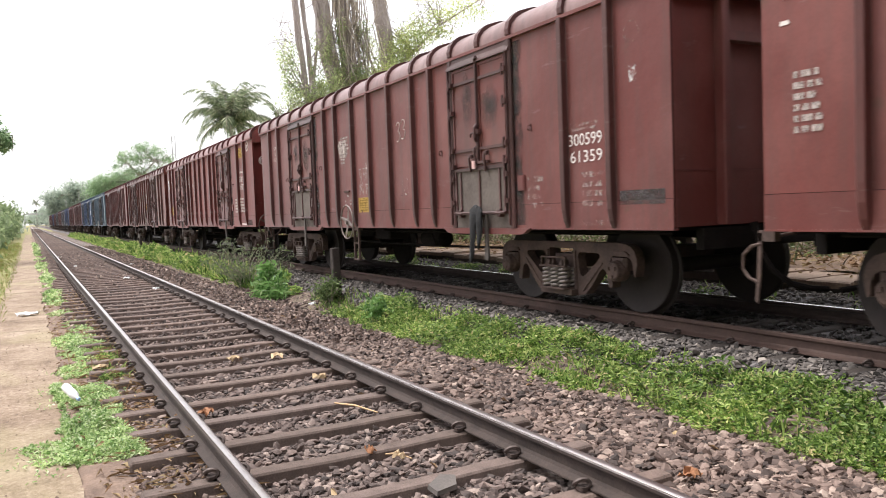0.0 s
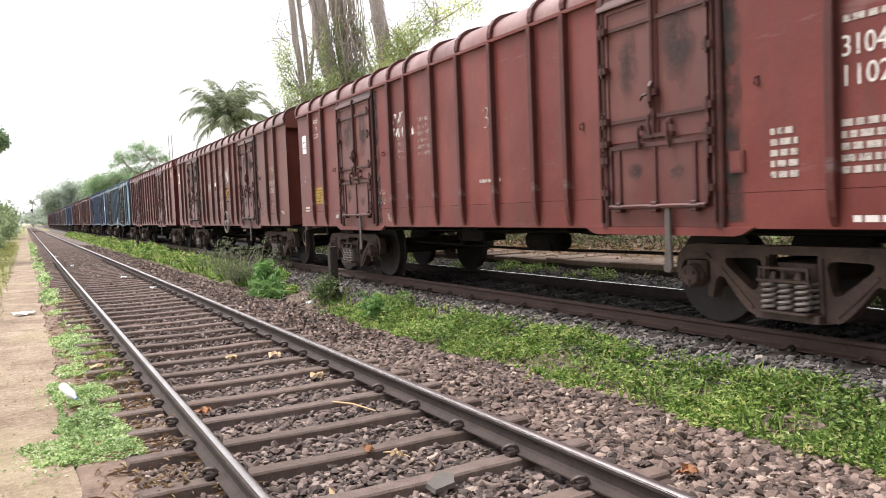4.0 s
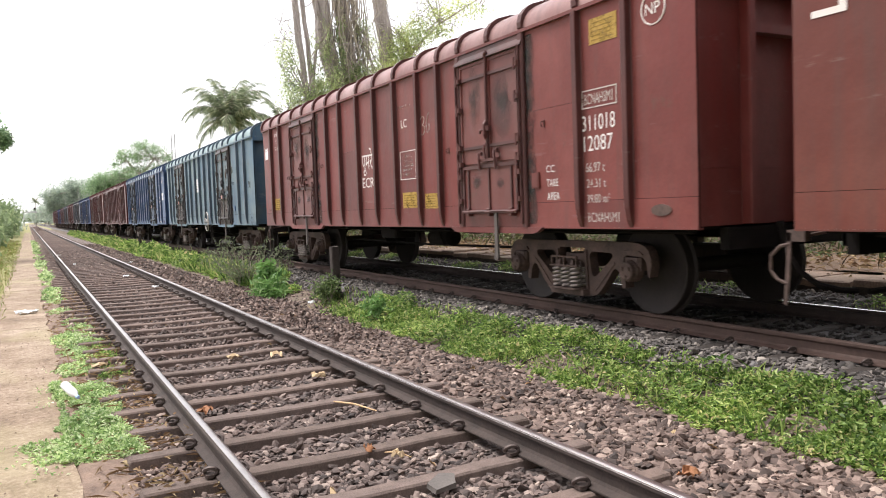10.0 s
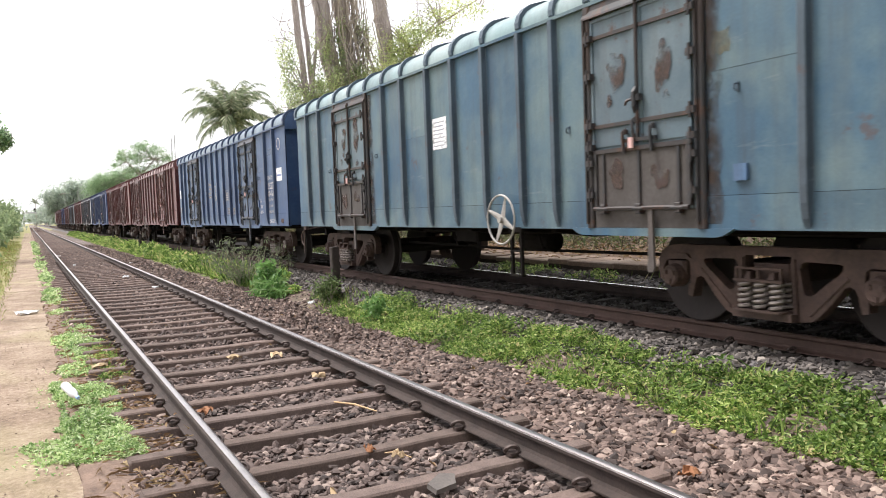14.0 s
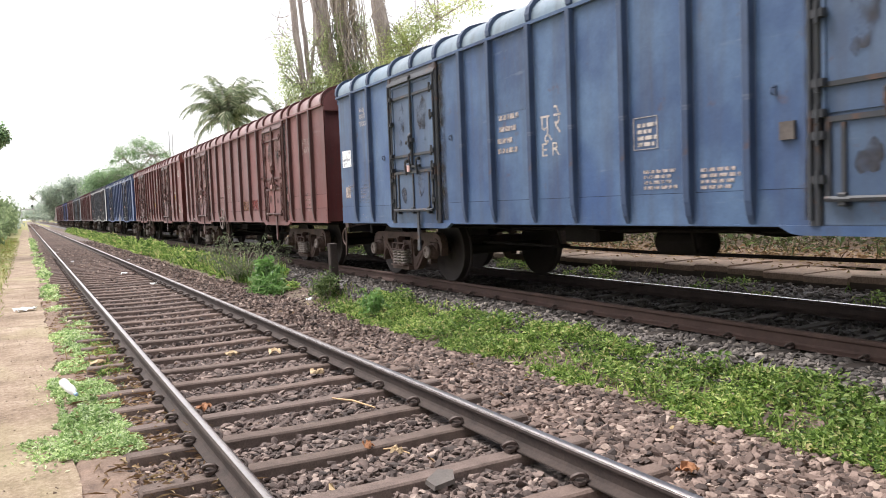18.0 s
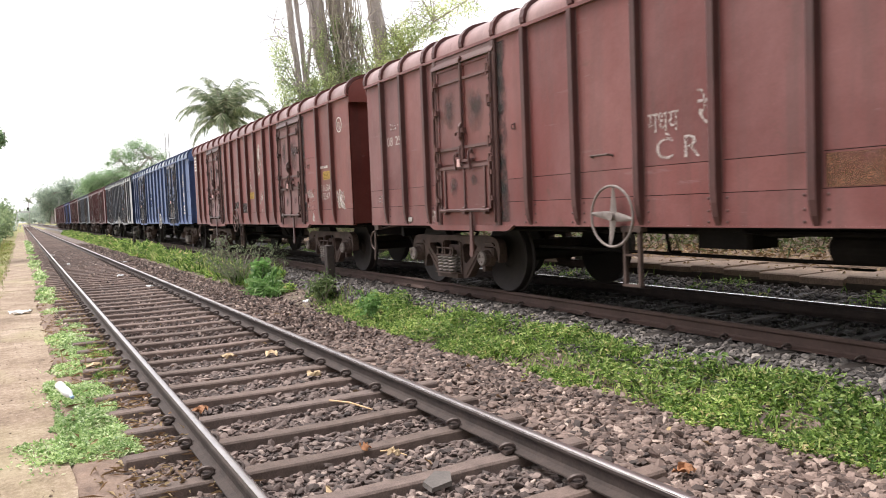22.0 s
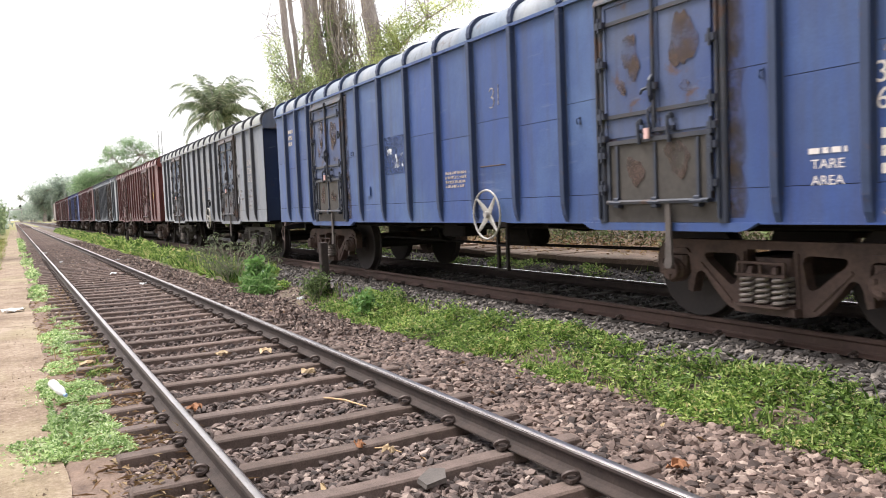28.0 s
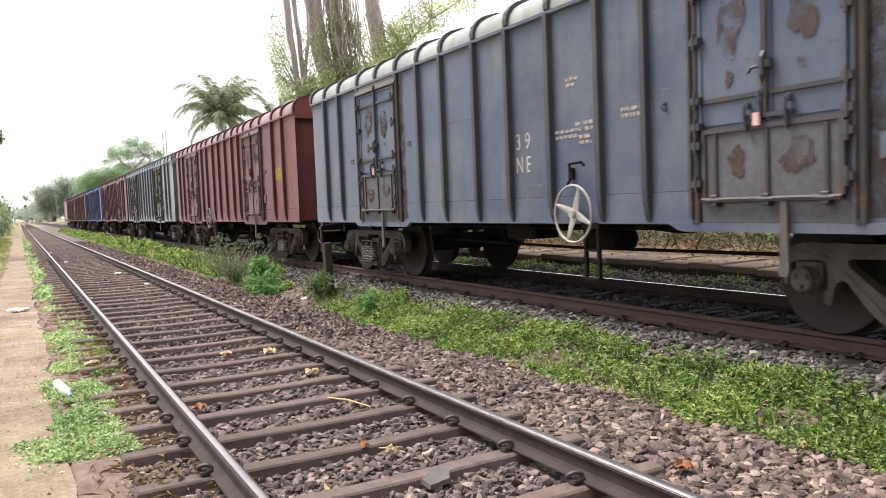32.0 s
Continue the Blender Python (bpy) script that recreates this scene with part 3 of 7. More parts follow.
slab_y, slab_rnd = -6.0, random.Random(12)
while slab_y < 110:
    slab_d = 0.62 if slab_y < 45 else 3.1
    part("coping_slab", lambda: Shape().prism_y([(8.775, 0.295), (8.775, 0.372), (8.8, 0.388), (9.4, 0.394), (9.76, 0.39), (9.76, 0.295)], 0.006, slab_d - 0.006), PLATFORM, platform, at=pose(slab_rnd.uniform(-0.006, 0.006), slab_y, slab_rnd.uniform(-0.003, 0.002), slab_rnd.uniform(-0.12, 0.12), slab_rnd.uniform(-0.2, 0.2), slab_rnd.uniform(-0.15, 0.15)), key=("coping", slab_d))
    slab_y += slab_d
# Thin sheet, darker than the slabs, along the platform's face.
part("platform_wall", Shape().box(8.815, 8.828, -20, 260, -0.1, 0.298), KERBDARK, platform, "dark face of the platform")


def mould_strip():
    xs, ys = np.linspace(9.7, 16, 22), np.concatenate([np.arange(-12, 40, 0.5), np.arange(40, 260, 6)])
    v = [(x, y, 0.37 + 0.05 * noise.noise((x * 1.3, y * 1.3, 0)) + 0.03 * noise.noise((x * 5, y * 5, 0)) + 0.04 * (x - 9.7)) for y in ys for x in xs]
    n = len(xs)
    return Shape().add(v, [(j * n + i, j * n + i + 1, (j + 1) * n + i + 1, (j + 1) * n + i) for j in range(len(ys) - 1) for i in range(n - 1)])


tagged(part("leaf_mould", mould_strip, HUMUS, smooth=True), "brown leaf mould behind the platform edge", "earth", kind="structure")


# ---- tracks ----
def rail_shape(y0, y1):
    half = [(0.068, -0.156), (0.068, -0.146), (0.022, -0.128), (0.009, -0.11), (0.009, -0.05), (0.03, -0.038), (0.034, -0.03), (0.0335, -0.009), (0.026, -0.0015)]
    return Shape().prism_y(half + [(-x, z) for x, z in reversed(half)], y0, y1)


def sleeper_shape():
    """Pre-stressed concrete sleeper: deep under the rails, waisted between them."""
    rings = []
    for x, z, w in ((-1.375, -0.02, 0.062), (-1.36, 0.0, 0.07), (-0.55, 0.0, 0.075), (-0.25, -0.008, 0.07), (0.25, -0.008, 0.07), (0.55, 0.0, 0.075), (1.36, 0.0, 0.07), (1.375, -0.02, 0.062)):
        rings.append([(x, -w - 0.045, -0.21), (x, -w, z - 0.012), (x, -w + 0.014, z), (x, w - 0.014, z), (x, w, z - 0.012), (x, w + 0.045, -0.21)])
    return Shape().loft(rings)


def clip_shape():
    """Sprung rail clip: a bent round bar coiled up from its shoulder on to the rail foot."""
    s = Shape()
    loop = []
    for k in range(15):
        a = -0.9 + 5.2 * k / 14
        u, w = 0.048 * math.cos(a), 0.025 * math.sin(a)
        loop.append((-0.032 + 0.8 * u, -0.03 + 0.085 * k / 14 - 0.4 * w, 0.03 + w))
    s.tube([(-0.06, 0.05, 0.01), *loop, (0.035, 0.03, 0.012)], 0.0155, 6)
    return s.box(-0.07, -0.012, -0.03, 0.04, -0.01, 0.014, 0.01)


def track(name, label, x0, z0, pitch, phase, top, side, far):
    t = thing(name, label, "railway track", kind="structure")
    for k in (-1, 1):
        x = x0 + k * GAUGE / 2
        m = Matrix.Translation((x, 0, z0))
        # Second rail is always dark steel; under the train it imitates shade.
        rail = part("rail", lambda: rail_shape(-25, far), side if k < 0 else STEEL, t, at=m, key=("rail", far))
        crown = [(-k * a, b) for a, b in ((0.0345, -0.012), (0.028, -0.003), (0.014, 0.0012), (-0.02, 0.0012), (-0.022, -0.004), (0.03, -0.014))]
        part("running_band", Shape().prism_y(crown, -25, far), top if x0 < 3 or k > 0 else RUSTY, rail, "worn shiny band along the rail head", smooth=True)
    z = z0 - 0.163
    count, k = 0, int((-4 - phase) / pitch)
    rest = Shape()
    rnd = random.Random(3)
    while phase + k * pitch < 330:
        y = phase + k * pitch
        m = pose(x0 + rnd.uniform(-0.02, 0.02), y + rnd.uniform(-0.02, 0.02), z + rnd.uniform(-0.006, 0.0), 0, 0, rnd.uniform(-0.6, 0.6))
        if count < 240:
            part("sleeper", sleeper_shape, SLEEPER if x0 < 3 else SHADESLEEPER, t, at=m, key="sleeper")
        else:
            rest.box(x0 - 1.37, x0 + 1.37, y - 0.1, y + 0.1, z - 0.2, z)
        if y < (34 if x0 < 3 else 24) and y > 0.5:
            for sx in (-1, 1):
                for inner in (-1, 1):
                    if x0 > 3 and (sx, inner) != (-1, -1):
                        continue
                    cx = x0 + sx * GAUGE / 2 + inner * 0.062
                    part("rail_clip", clip_shape, CLIP, t, at=Matrix.Translation((cx, y, z + 0.016)) @ pose(0, 0, 0, 0, 0, 0 if inner < 0 else 180) @ Matrix.Scale(0.88 if x0 < 3 else 0.7, 4), key="clip", smooth=True)
        count, k = count + 1, k + 1
    tagged(part("sleeper_rows", rest, SLEEPER, t), kind="stuff")
    return t


track("near_track", "empty broad-gauge track with polished rails on concrete sleepers", NEAR_X, 0.0, 0.70, 6.14, SHINE, STEEL, 700)
track("far_track", "rusty broad-gauge track that carries the goods train", FAR_X, FAR_Z, 0.682, 3.706, RUSTTOP, RUSTY, 560)


# ---- the goods train ----
SIDE, SILL, EAVE = 1.59, 0.96, 3.25
KINDS = {
    "short": dict(length=13.83, ribs=(0.85, 1.61, 4.7, 5.35, 6.16, 6.96, 7.71, 8.57, 9.28, 12.38, 13.09), doors=((2.68, 4.05), (10.06, 11.44)), bogies=(2.29, 12.03)),
    "early": dict(length=13.78, ribs=(0.81, 1.56, 4.64, 5.24, 6.1, 6.92, 7.68, 8.52, 9.12, 12.23, 12.93), doors=((2.65, 3.97), (9.88, 11.27)), bogies=(2.21, 11.92)),
    "long": dict(length=14.82, ribs=(0.71, 1.41, 2.14, 4.75, 5.66, 6.58, 7.5, 8.42, 9.36, 10.25, 12.72, 13.42, 14.14), doors=((2.71, 4.07), (11.0, 12.38)), bogies=(2.53, 12.8)),
}
KINDS["plum"] = dict(KINDS["long"], ribs=(0.71, 1.41, 2.14, 4.75, 5.66, 6.58, 7.5, 8.42, 9.36, 10.23, 12.72, 13.47, 14.18), doors=((2.71, 4.07), (10.94, 12.32)))
ROOF = ((1.6, 3.25), (1.605, 3.31), (1.58, 3.4), (1.52, 3.475), (1.43, 3.535), (1.25, 3.59), (0.8, 3.66), (0.0, 3.71))


def roof_line(grow=0.0):
    half = [(x + grow * min(1, x), z + grow) for x, z in ROOF]
    return [(-x, z) for x, z in half] + half[-2::-1]


def plate_shape(y0, y1, z0, z1, proud=0.0, sign=-1):
    a, b = sorted((sign * (SIDE + proud), sign * (SIDE - 0.012)))
    return Shape().box(a, b, y0, y1, z0, z1)


def rib_shape():
    """Pressed hat-section stiffener that dies into the sill."""
    rings = []
    for z, w, d in ((3.23, 1, 0.07), (1.3, 1, 0.07), (1.16, 0.97, 0.062), (1.04, 0.88, 0.038), (0.965, 0.7, 0.006)):
        rings.append([(0.002, -0.056 * w, z), (-d * 0.1, -0.044 * w, z), (-d * 0.92, -0.038 * w, z), (-d, -0.031 * w, z), (-d, 0.031 * w, z), (-d * 0.92, 0.038 * w, z), (-d * 0.1, 0.044 * w, z), (0.002, 0.056 * w, z)])
    return Shape().loft(rings)


def roof_rib_shape():
    a, b = roof_line(0.034), roof_line(-0.002)
    s = Shape()
    for k in range(len(a) - 1):
        s.loft([[(p[0], y, p[1]) for p in (a[k], a[k + 1], b[k + 1], b[k])] for y in (-0.04, 0.04)])
    return s


def roof_shape(length):
    a, b = roof_line(), roof_line(-0.012)
    return Shape().loft([[(p[0], y, p[1]) for p in a] for y in (-0.05, length + 0.05)], cap=False, close=False).loft([[(p[0], y, p[1]) for p in b] for y in (-0.04, length + 0.04)], cap=False, close=False)


def gable_shape(y):
    """The arched hood over a wagon's end."""
    line = [(x * 0.995, z - 0.006) for x, z in roof_line()]
    return Shape().prism_y([(-SIDE, 3.13), *line, (SIDE, 3.13)], y, y + 0.02)


def end_wall_shape():
    a = SIDE - 0.02
    return Shape().loft([[(-a, 0.0, z), (-a + 0.02, 0.0, z), (-a + 0.02, 0.1, z), (a - 0.02, 0.1, z), (a - 0.02, 0.0, z), (a, 0.0, z), (a, 0.12, z), (-a, 0.12, z)] for z in (0.97, 3.2)])


def stanchion_shape():
    return Shape().box(-0.05, 0.05, -0.02, 0.1, 0.98, 3.2, 0.012)


def wheelset_shape():
    s = Shape()
    for k in (-1, 1):
        prof = [(0.795, 0.09), (0.79, 0.17), (0.80, 0.36), (0.795, 0.43), (0.795, 0.512), (0.81, 0.522), (0.825, 0.515), (0.835, 0.492), (0.925, 0.486), (0.93, 0.478), (0.926, 0.455), (0.908, 0.43), (0.893, 0.3), (0.9, 0.15), (0.93, 0.12), (0.935, 0.085)]
        s.lathe_x([(k * x, r) for x, r in prof], 36)
    return s.lathe_x([(-1.25, 0.06), (-1.0, 0.065), (-0.78, 0.085), (0.78, 0.085), (1.0, 0.065), (1.25, 0.06)], 12)


def pierced(outer, holes, x0, x1):
    """A cast plate between x0 and x1 with openings through it."""
    loops = [outer, *holes]
    flat_pts = [p for loop in loops for p in loop]
    tris = geometry.tessellate_polygon([[Vector((y, z, 0)) for y, z in loop] for loop in loops])
    n = len(flat_pts)
    f = [tuple(t) for t in tris] + [tuple(i + n for i in reversed(t)) for t in tris]
    k = 0
    for loop in loops:
        m = len(loop)
        f += [(k + i, k + (i + 1) % m, n + k + (i + 1) % m, n + k + i) for i in range(m)]
        k += m
    return Shape().add([(x0, y, z) for y, z in flat_pts] + [(x1, y, z) for y, z in flat_pts], f)


def side_frame_shape():
    """Cast bogie frame: level top chord that curls down over each axle box, sloping arms round three-cornered openings, spring window."""
    half = [(0.72, 0.785), (1.0, 0.788), (1.12, 0.778), (1.2, 0.75), (1.255, 0.7), (1.285, 0.63), (1.29, 0.55), (1.262, 0.43), (1.238, 0.44), (1.225, 0.56), (1.2, 0.61), (1.16, 0.635), (0.92, 0.645), (0.885, 0.62), (0.875, 0.56), (0.87, 0.42), (0.9, 0.4), (0.905, 0.3), (0.85, 0.285), (0.835, 0.34), (0.82, 0.42), (0.79, 0.475), (0.745, 0.495), (0.705, 0.475), (0.6, 0.345), (0.5, 0.24), (0.43, 0.185), (0.3, 0.16)]
    hole = [(0.67, 0.665), (0.37, 0.672), (0.33, 0.655), (0.31, 0.61), (0.345, 0.43), (0.37, 0.395), (0.41, 0.39), (0.45, 0.415), (0.67, 0.585), (0.7, 0.62), (0.7, 0.65)]
    window = [(-0.23, 0.71), (0.23, 0.71), (0.245, 0.26), (-0.245, 0.26)]
    s = pierced(half + [(-y, z) for y, z in reversed(half)], [hole, [(-y, z) for y, z in reversed(hole)], window], -0.065, 0.05)
    for k in (-1, 1):
        s.beam((k * 0.26, 0.69), (k * 0.285, 0.24), 0.034, -0.085, -0.066)
        s.beam((k * 0.74, 0.56), (k * 0.4, 0.235), 0.03, -0.078, -0.066)
        s.prism_x([(k * y, z) for y, z in ((0.86, 0.66), (0.9, 0.7), (1.13, 0.7), (1.19, 0.66), (1.16, 0.648), (0.92, 0.655))], -0.085, -0.066)
    return s.prism_x([(-0.3, 0.17), (0.3, 0.17), (0.3, 0.235), (-0.3, 0.235)], -0.16, 0.06)


def spring_shape():
    turns_n, r = 5.0, 0.054
    path = [(r * math.cos(a), r * math.sin(a), 0.255 + 0.235 * k / 44) for k, a in ((k, 2 * math.pi * turns_n * k / 44) for k in range(45))]
    return Shape().tube(path, 0.0165, 6)


def bolster_shape():
    return Shape().box(-1.16, 1.16, -0.2, 0.2, 0.48, 0.64, 0.03)


def spring_tray_shape():
    """Open rack at the bolster's end over the springs, and the bright-worn ledge they stand on."""
    s = Shape().box(-0.2, -0.16, -0.25, 0.25, 0.493, 0.515).box(-0.185, -0.16, -0.235, 0.235, 0.598, 0.618)
    for y in (-0.24, -0.012, 0.215):
        s.prism_x([(y, 0.51), (y + 0.026, 0.51), (y + 0.024, 0.6), (y + 0.004, 0.6)], -0.186, -0.166)
    for y in (-0.12, 0.12):
        s.loft([[(-0.17, y - 0.03, 0.515), (-0.06, y - 0.03, 0.515), (-0.06, y + 0.03, 0.515), (-0.17, y + 0.03, 0.515)], [(-0.15, y - 0.018, 0.575), (-0.06, y - 0.018, 0.575), (-0.06, y + 0.018, 0.575), (-0.15, y + 0.018, 0.575)]])
    return s.box(-0.225, 0.0, -0.25, 0.25, 0.236, 0.254, 0.02)


def axle_box_shape():
    """Bearing adapter with a round end cap held by three bolts."""
    s = Shape().box(-0.09, 0.08, -0.12, 0.12, 0.0, 0.14, 0.03).prism_x([(0.115, 0.06), (0.145, 0.0), (0.13, -0.09), (0.08, -0.13), (0.06, -0.06)], -0.07, 0.05)
    s.lathe_x([(-0.02, 0.118), (-0.1, 0.115), (-0.125, 0.104), (-0.165, 0.1), (-0.178, 0.085), (-0.172, 0.06), (-0.176, 0.03)], 20)
    for a in (0.5, 2.6, 4.7):
        y, z = 0.058 * math.cos(a), 0.058 * math.sin(a)
        s.box(-0.192, -0.165, y - 0.019, y + 0.019, z - 0.019, z + 0.019, 0.006)
    return s


def cap_shape():
    s = Shape().lathe_x([(-0.17, 0.1), (-0.192, 0.098), (-0.2, 0.088), (-0.2, 0.07), (-0.19, 0.066), (-0.184, 0.03), (-0.18, 0.02)], 18)
    return s


def coil_of(n=22):
    return [2 * math.pi * k / n for k in range(n + 1)]


def handwheel_shape():
    return Shape().tube([(0, 0.3 * math.cos(a), 0.3 * math.sin(a)) for a in coil_of(36)], 0.0135, 7, False).lathe_x([(-0.03, 0.04), (0.05, 0.045)], 10)


def spoke_shape(angle):
    c, s = math.cos(angle), math.sin(angle)
    ring = [[(x, r * c - q * s, r * s + q * c) for x, q in ((-0.012 + d, 0), (d, -w), (0.014 + d, 0), (d, w))] for r, w, d in ((0.02, 0.05, 0.02), (0.1, 0.042, 0.018), (0.2, 0.03, 0.01), (0.292, 0.017, 0.0))]
    return Shape().loft(ring)


def brake_step(parent, mat, at):
    """The shunter's step: a bracket, two hangers, a rung and a tread."""
    t = part("brake_step", lambda: Shape().box(-0.03, 0.06, -0.14, 0.14, -0.06, 0.0, 0.006), mat, parent, at=at, key="step")
    for y in (-0.1025, 0.1025):
        part("step_hanger", lambda: Shape().box(-0.02, 0.02, -0.0175, 0.0175, -0.575, -0.06), mat, t, at=pose(0, y, 0), key="hanger")
    part("step_rung", lambda: Shape().box(-0.018, 0.018, -0.085, 0.085, -0.3, -0.28), mat, t, key="rung")
    part("step_tread", lambda: Shape().box(-0.03, 0.03, -0.12, 0.12, -0.6, -0.576), mat, t, key="tread")


def leaf_shape(w, z0, z1):
    """Half of a door: pressed sheet with a turned edge."""
    s = Shape().box(-0.015, 0.0, 0.0, w, z0, z1)
    return s.box(-0.028, -0.015, 0.0, 0.03, z0, z1).box(-0.028, -0.015, w - 0.03, w, z0, z1).box(-0.028, -0.015, 0.03, w - 0.03, z1 - 0.03, z1)


def flap_shape(w):
    return Shape().box(-0.045, -0.02, 0.0, w, 1.17, 1.75)


def hinge_shape():
    return Shape().box(-0.09, -0.02, -0.05, 0.05, -0.03, 0.03, 0.01).tube([(-0.085, 0, -0.07), (-0.085, 0, 0.07)], 0.017, 6)


def latch_shape():
    s = Shape().tube([(-0.07, 0.0, 0.09), (-0.1, 0.0, 0.05), (-0.1, 0.0, -0.08), (-0.06, 0.02, -0.13)], 0.024, 6)
    return s.box(-0.1, -0.03, -0.06, 0.06, -0.03, 0.03, 0.015).tube([(-0.08, 0.02, 0.0), (-0.1, 0.1, -0.02), (-0.08, 0.14, -0.05)], 0.014, 5)


def hasp_shape():
    s = Shape()
    for y, z, d in ((-0.2, 0.02, 0.16), (0.17, 0.0, 0.13), (0.03, 0.1, 0.1)):
        s.tube([(-0.05, y, z + 0.1), (-0.09, y + 0.01, z + 0.07), (-0.095, y + 0.005, z), (-0.08, y, z - d)], 0.017, 6)
        s.box(-0.09, -0.04, y - 0.03, y + 0.03, z + 0.05, z + 0.09, 0.012)
    return s.box(-0.075, -0.04, -0.24, 0.21, -0.03, 0.005)


def door(wagon, a, b, mat, kind, seal, iron=GRIME, smear=SMEAR, low=None, seed=1):
    """A side door: lintel, posts, two upper leaves, a drop flap, bars, hinges, latch and seal."""
    w = b - a
    tag = (round(w, 2),)
    d = part("door", lambda: Shape().box(-0.012, 0.0, 0.0, w, SILL, 3.2), mat, wagon, "closed double door above a drop flap", at=pose(-SIDE - 0.0, a, 0), key=("door", *tag))
    for k, y in enumerate((-0.06, w + 0.06)):
        part("door_post", lambda: Shape().box(-0.05, 0.0, -0.05, 0.05, SILL, 3.22, 0.016).tube([(-0.062, 0.02, 1.0), (-0.062, 0.02, 3.1)], 0.016, 6), iron, d, at=pose(0, y, 0), key="post")
    part("lintel", lambda: Shape().prism_y([(0, 3.09), (-0.03, 3.09), (-0.075, 3.085), (-0.07, 3.105), (-0.035, 3.17), (-0.03, 3.225), (0, 3.225)], -0.1, w + 0.1), iron, d, key=("lintel", *tag))
    for k in range(2):
        part("door_leaf", lambda: leaf_shape(w / 2 - 0.05, 1.78, 3.07), mat, d, at=pose(-0.012, 0.035 + k * (w / 2 + 0.015), 0), key=("leaf", *tag))
    flap = part("drop_flap", lambda: flap_shape(w - 0.08), low or mat, d, at=pose(0, 0.04, 0), key=("flap", *tag))
    for k, y in enumerate((0.0, w - 0.12)):
        part("flap_edge", lambda: Shape().box(-0.065, -0.045, 0.0, 0.04, 1.17, 1.75), iron, flap, at=pose(0, y, 0), key="flapedge")
    part("flap_edge", lambda: Shape().box(-0.065, -0.045, 0.04, w - 0.12, 1.71, 1.75), iron, flap, key=("flaptop", *tag))
    rnd = random.Random(seed * 31 + round(a))
    blots = ((w * 0.28, 2.5, 0.66, 1.15), (w * 0.74, 2.58, 0.6, 1.1), (w * 0.3, 1.46, 0.3, 0.3), (w * 0.71, 1.48, 0.36, 0.4)) if smear == SMEAR else ((w * 0.28, 2.5, 0.34, 0.7), (w * 0.74, 2.55, 0.36, 0.72), (w * 0.3, 1.46, 0.34, 0.36), (w * 0.71, 1.46, 0.32, 0.38), (w * 0.25, 2.12, 0.16, 0.14), (w * 0.8, 2.2, 0.14, 0.2))
    for y, z, wide, high in blots[:2] if low and smear == SMEAR else blots:
        y, z, q = y + rnd.uniform(-0.04, 0.04), z + rnd.uniform(-0.08, 0.08), rnd.uniform(0.75, 1.1)
        part("smudge", ragged(y, z, wide * q, high * q, rnd, -0.034 if z > 1.8 else -0.049), smear, d)
    part("kick_plate", lambda: Shape().box(-0.02, -0.012, 0.0, w, 0.965, 1.14), low or mat, d, key=("kick", *tag))
    for y in (0.18, w / 2, w - 0.18):
        part("flap_stiffener", lambda: Shape().box(-0.064, -0.044, -0.016, 0.016, 1.19, 1.7), iron, d, at=pose(0, y, 0), key="stiffener")
    for z in (1.985, 2.88):
        part("bar", lambda: Shape().box(-0.05, -0.028, 0.04, w - 0.04, -0.018, 0.018), iron, d, at=pose(0, 0, z), key=("bar", *tag))
    part("lock_bar", lambda: Shape().tube([(-0.06, 0, 1.8), (-0.06, 0, 3.06), (-0.075, -0.01, 3.12), (-0.08, -0.06, 3.14)], 0.02, 6), iron, d, at=pose(0, w / 2, 0), key="lockbar")
    part("flap_rod", lambda: Shape().tube([(-0.075, 0.05, 1.155), (-0.075, w - 0.05, 1.155)], 0.022, 6), iron, d, key=("rod", *tag))
    for y in (0.18, w / 2, w - 0.18):
        part("flap_hinge", hinge_shape, iron, d, at=pose(0, y, 1.15, 90), key="hinge")
    for y in (0.0, w):
        for z in (1.3, 1.62, 1.78, 2.0, 2.5, 2.88):
            part("hinge", hinge_shape, iron, d, at=pose(-0.01, y, z), key="hinge")
    if kind == "plum":
        tagged(part("rivets", lambda: rivet_rows(w), iron, d, key=("rivets", *tag)), kind="stuff")
    part("latch", latch_shape, iron, d, at=pose(0, w / 2, 2.2), key="latch")
    part("hasp", hasp_shape, iron, d, at=pose(0, w / 2, 1.82), key="hasp")
    if seal:
        part("seal", lambda: Shape().box(-0.11, -0.08, -0.035, 0.035, -0.05, 0.05, 0.012), seal, d, "small pale door seal", at=pose(0, w / 2 + 0.06, 1.78), key="seal")
    return d


def rivet_rows(w):
    """Rows of small rivet heads down the edges of the door leaves and the flap."""
    s = Shape()
    for y in (0.05, w / 2 - 0.03, w / 2 + 0.03, w - 0.05):
        for k in range(17):
            z = 1.22 + k * 0.111
            if abs(z - 1.985) > 0.04 and abs(z - 1.78) > 0.05 and abs(z - 2.88) > 0.04:
                x = -0.04 if z > 1.8 else -0.045
                s.box(x - 0.01, x, y - 0.011, y + 0.011, z - 0.011, z + 0.011, 0.004)
    return s


def ragged(y, z, wide, high, rnd, x):
    """A blot with an uneven outline, thin as paint."""
    pts, turn = [], [rnd.uniform(0, 6.28) for _ in range(4)]
    for k in range(28):
        t = 2 * math.pi * k / 28
        q = 0.74 + 0.14 * math.sin(2 * t + turn[0]) + 0.1 * math.sin(3 * t + turn[1]) + 0.07 * math.sin(5 * t + turn[2]) + 0.05 * math.sin(9 * t + turn[3])
        pts.append((y + wide / 2 * q * math.cos(t), z + high / 2 * q * math.sin(t)))
    return Shape().prism_x(pts, x - 0.003, x)


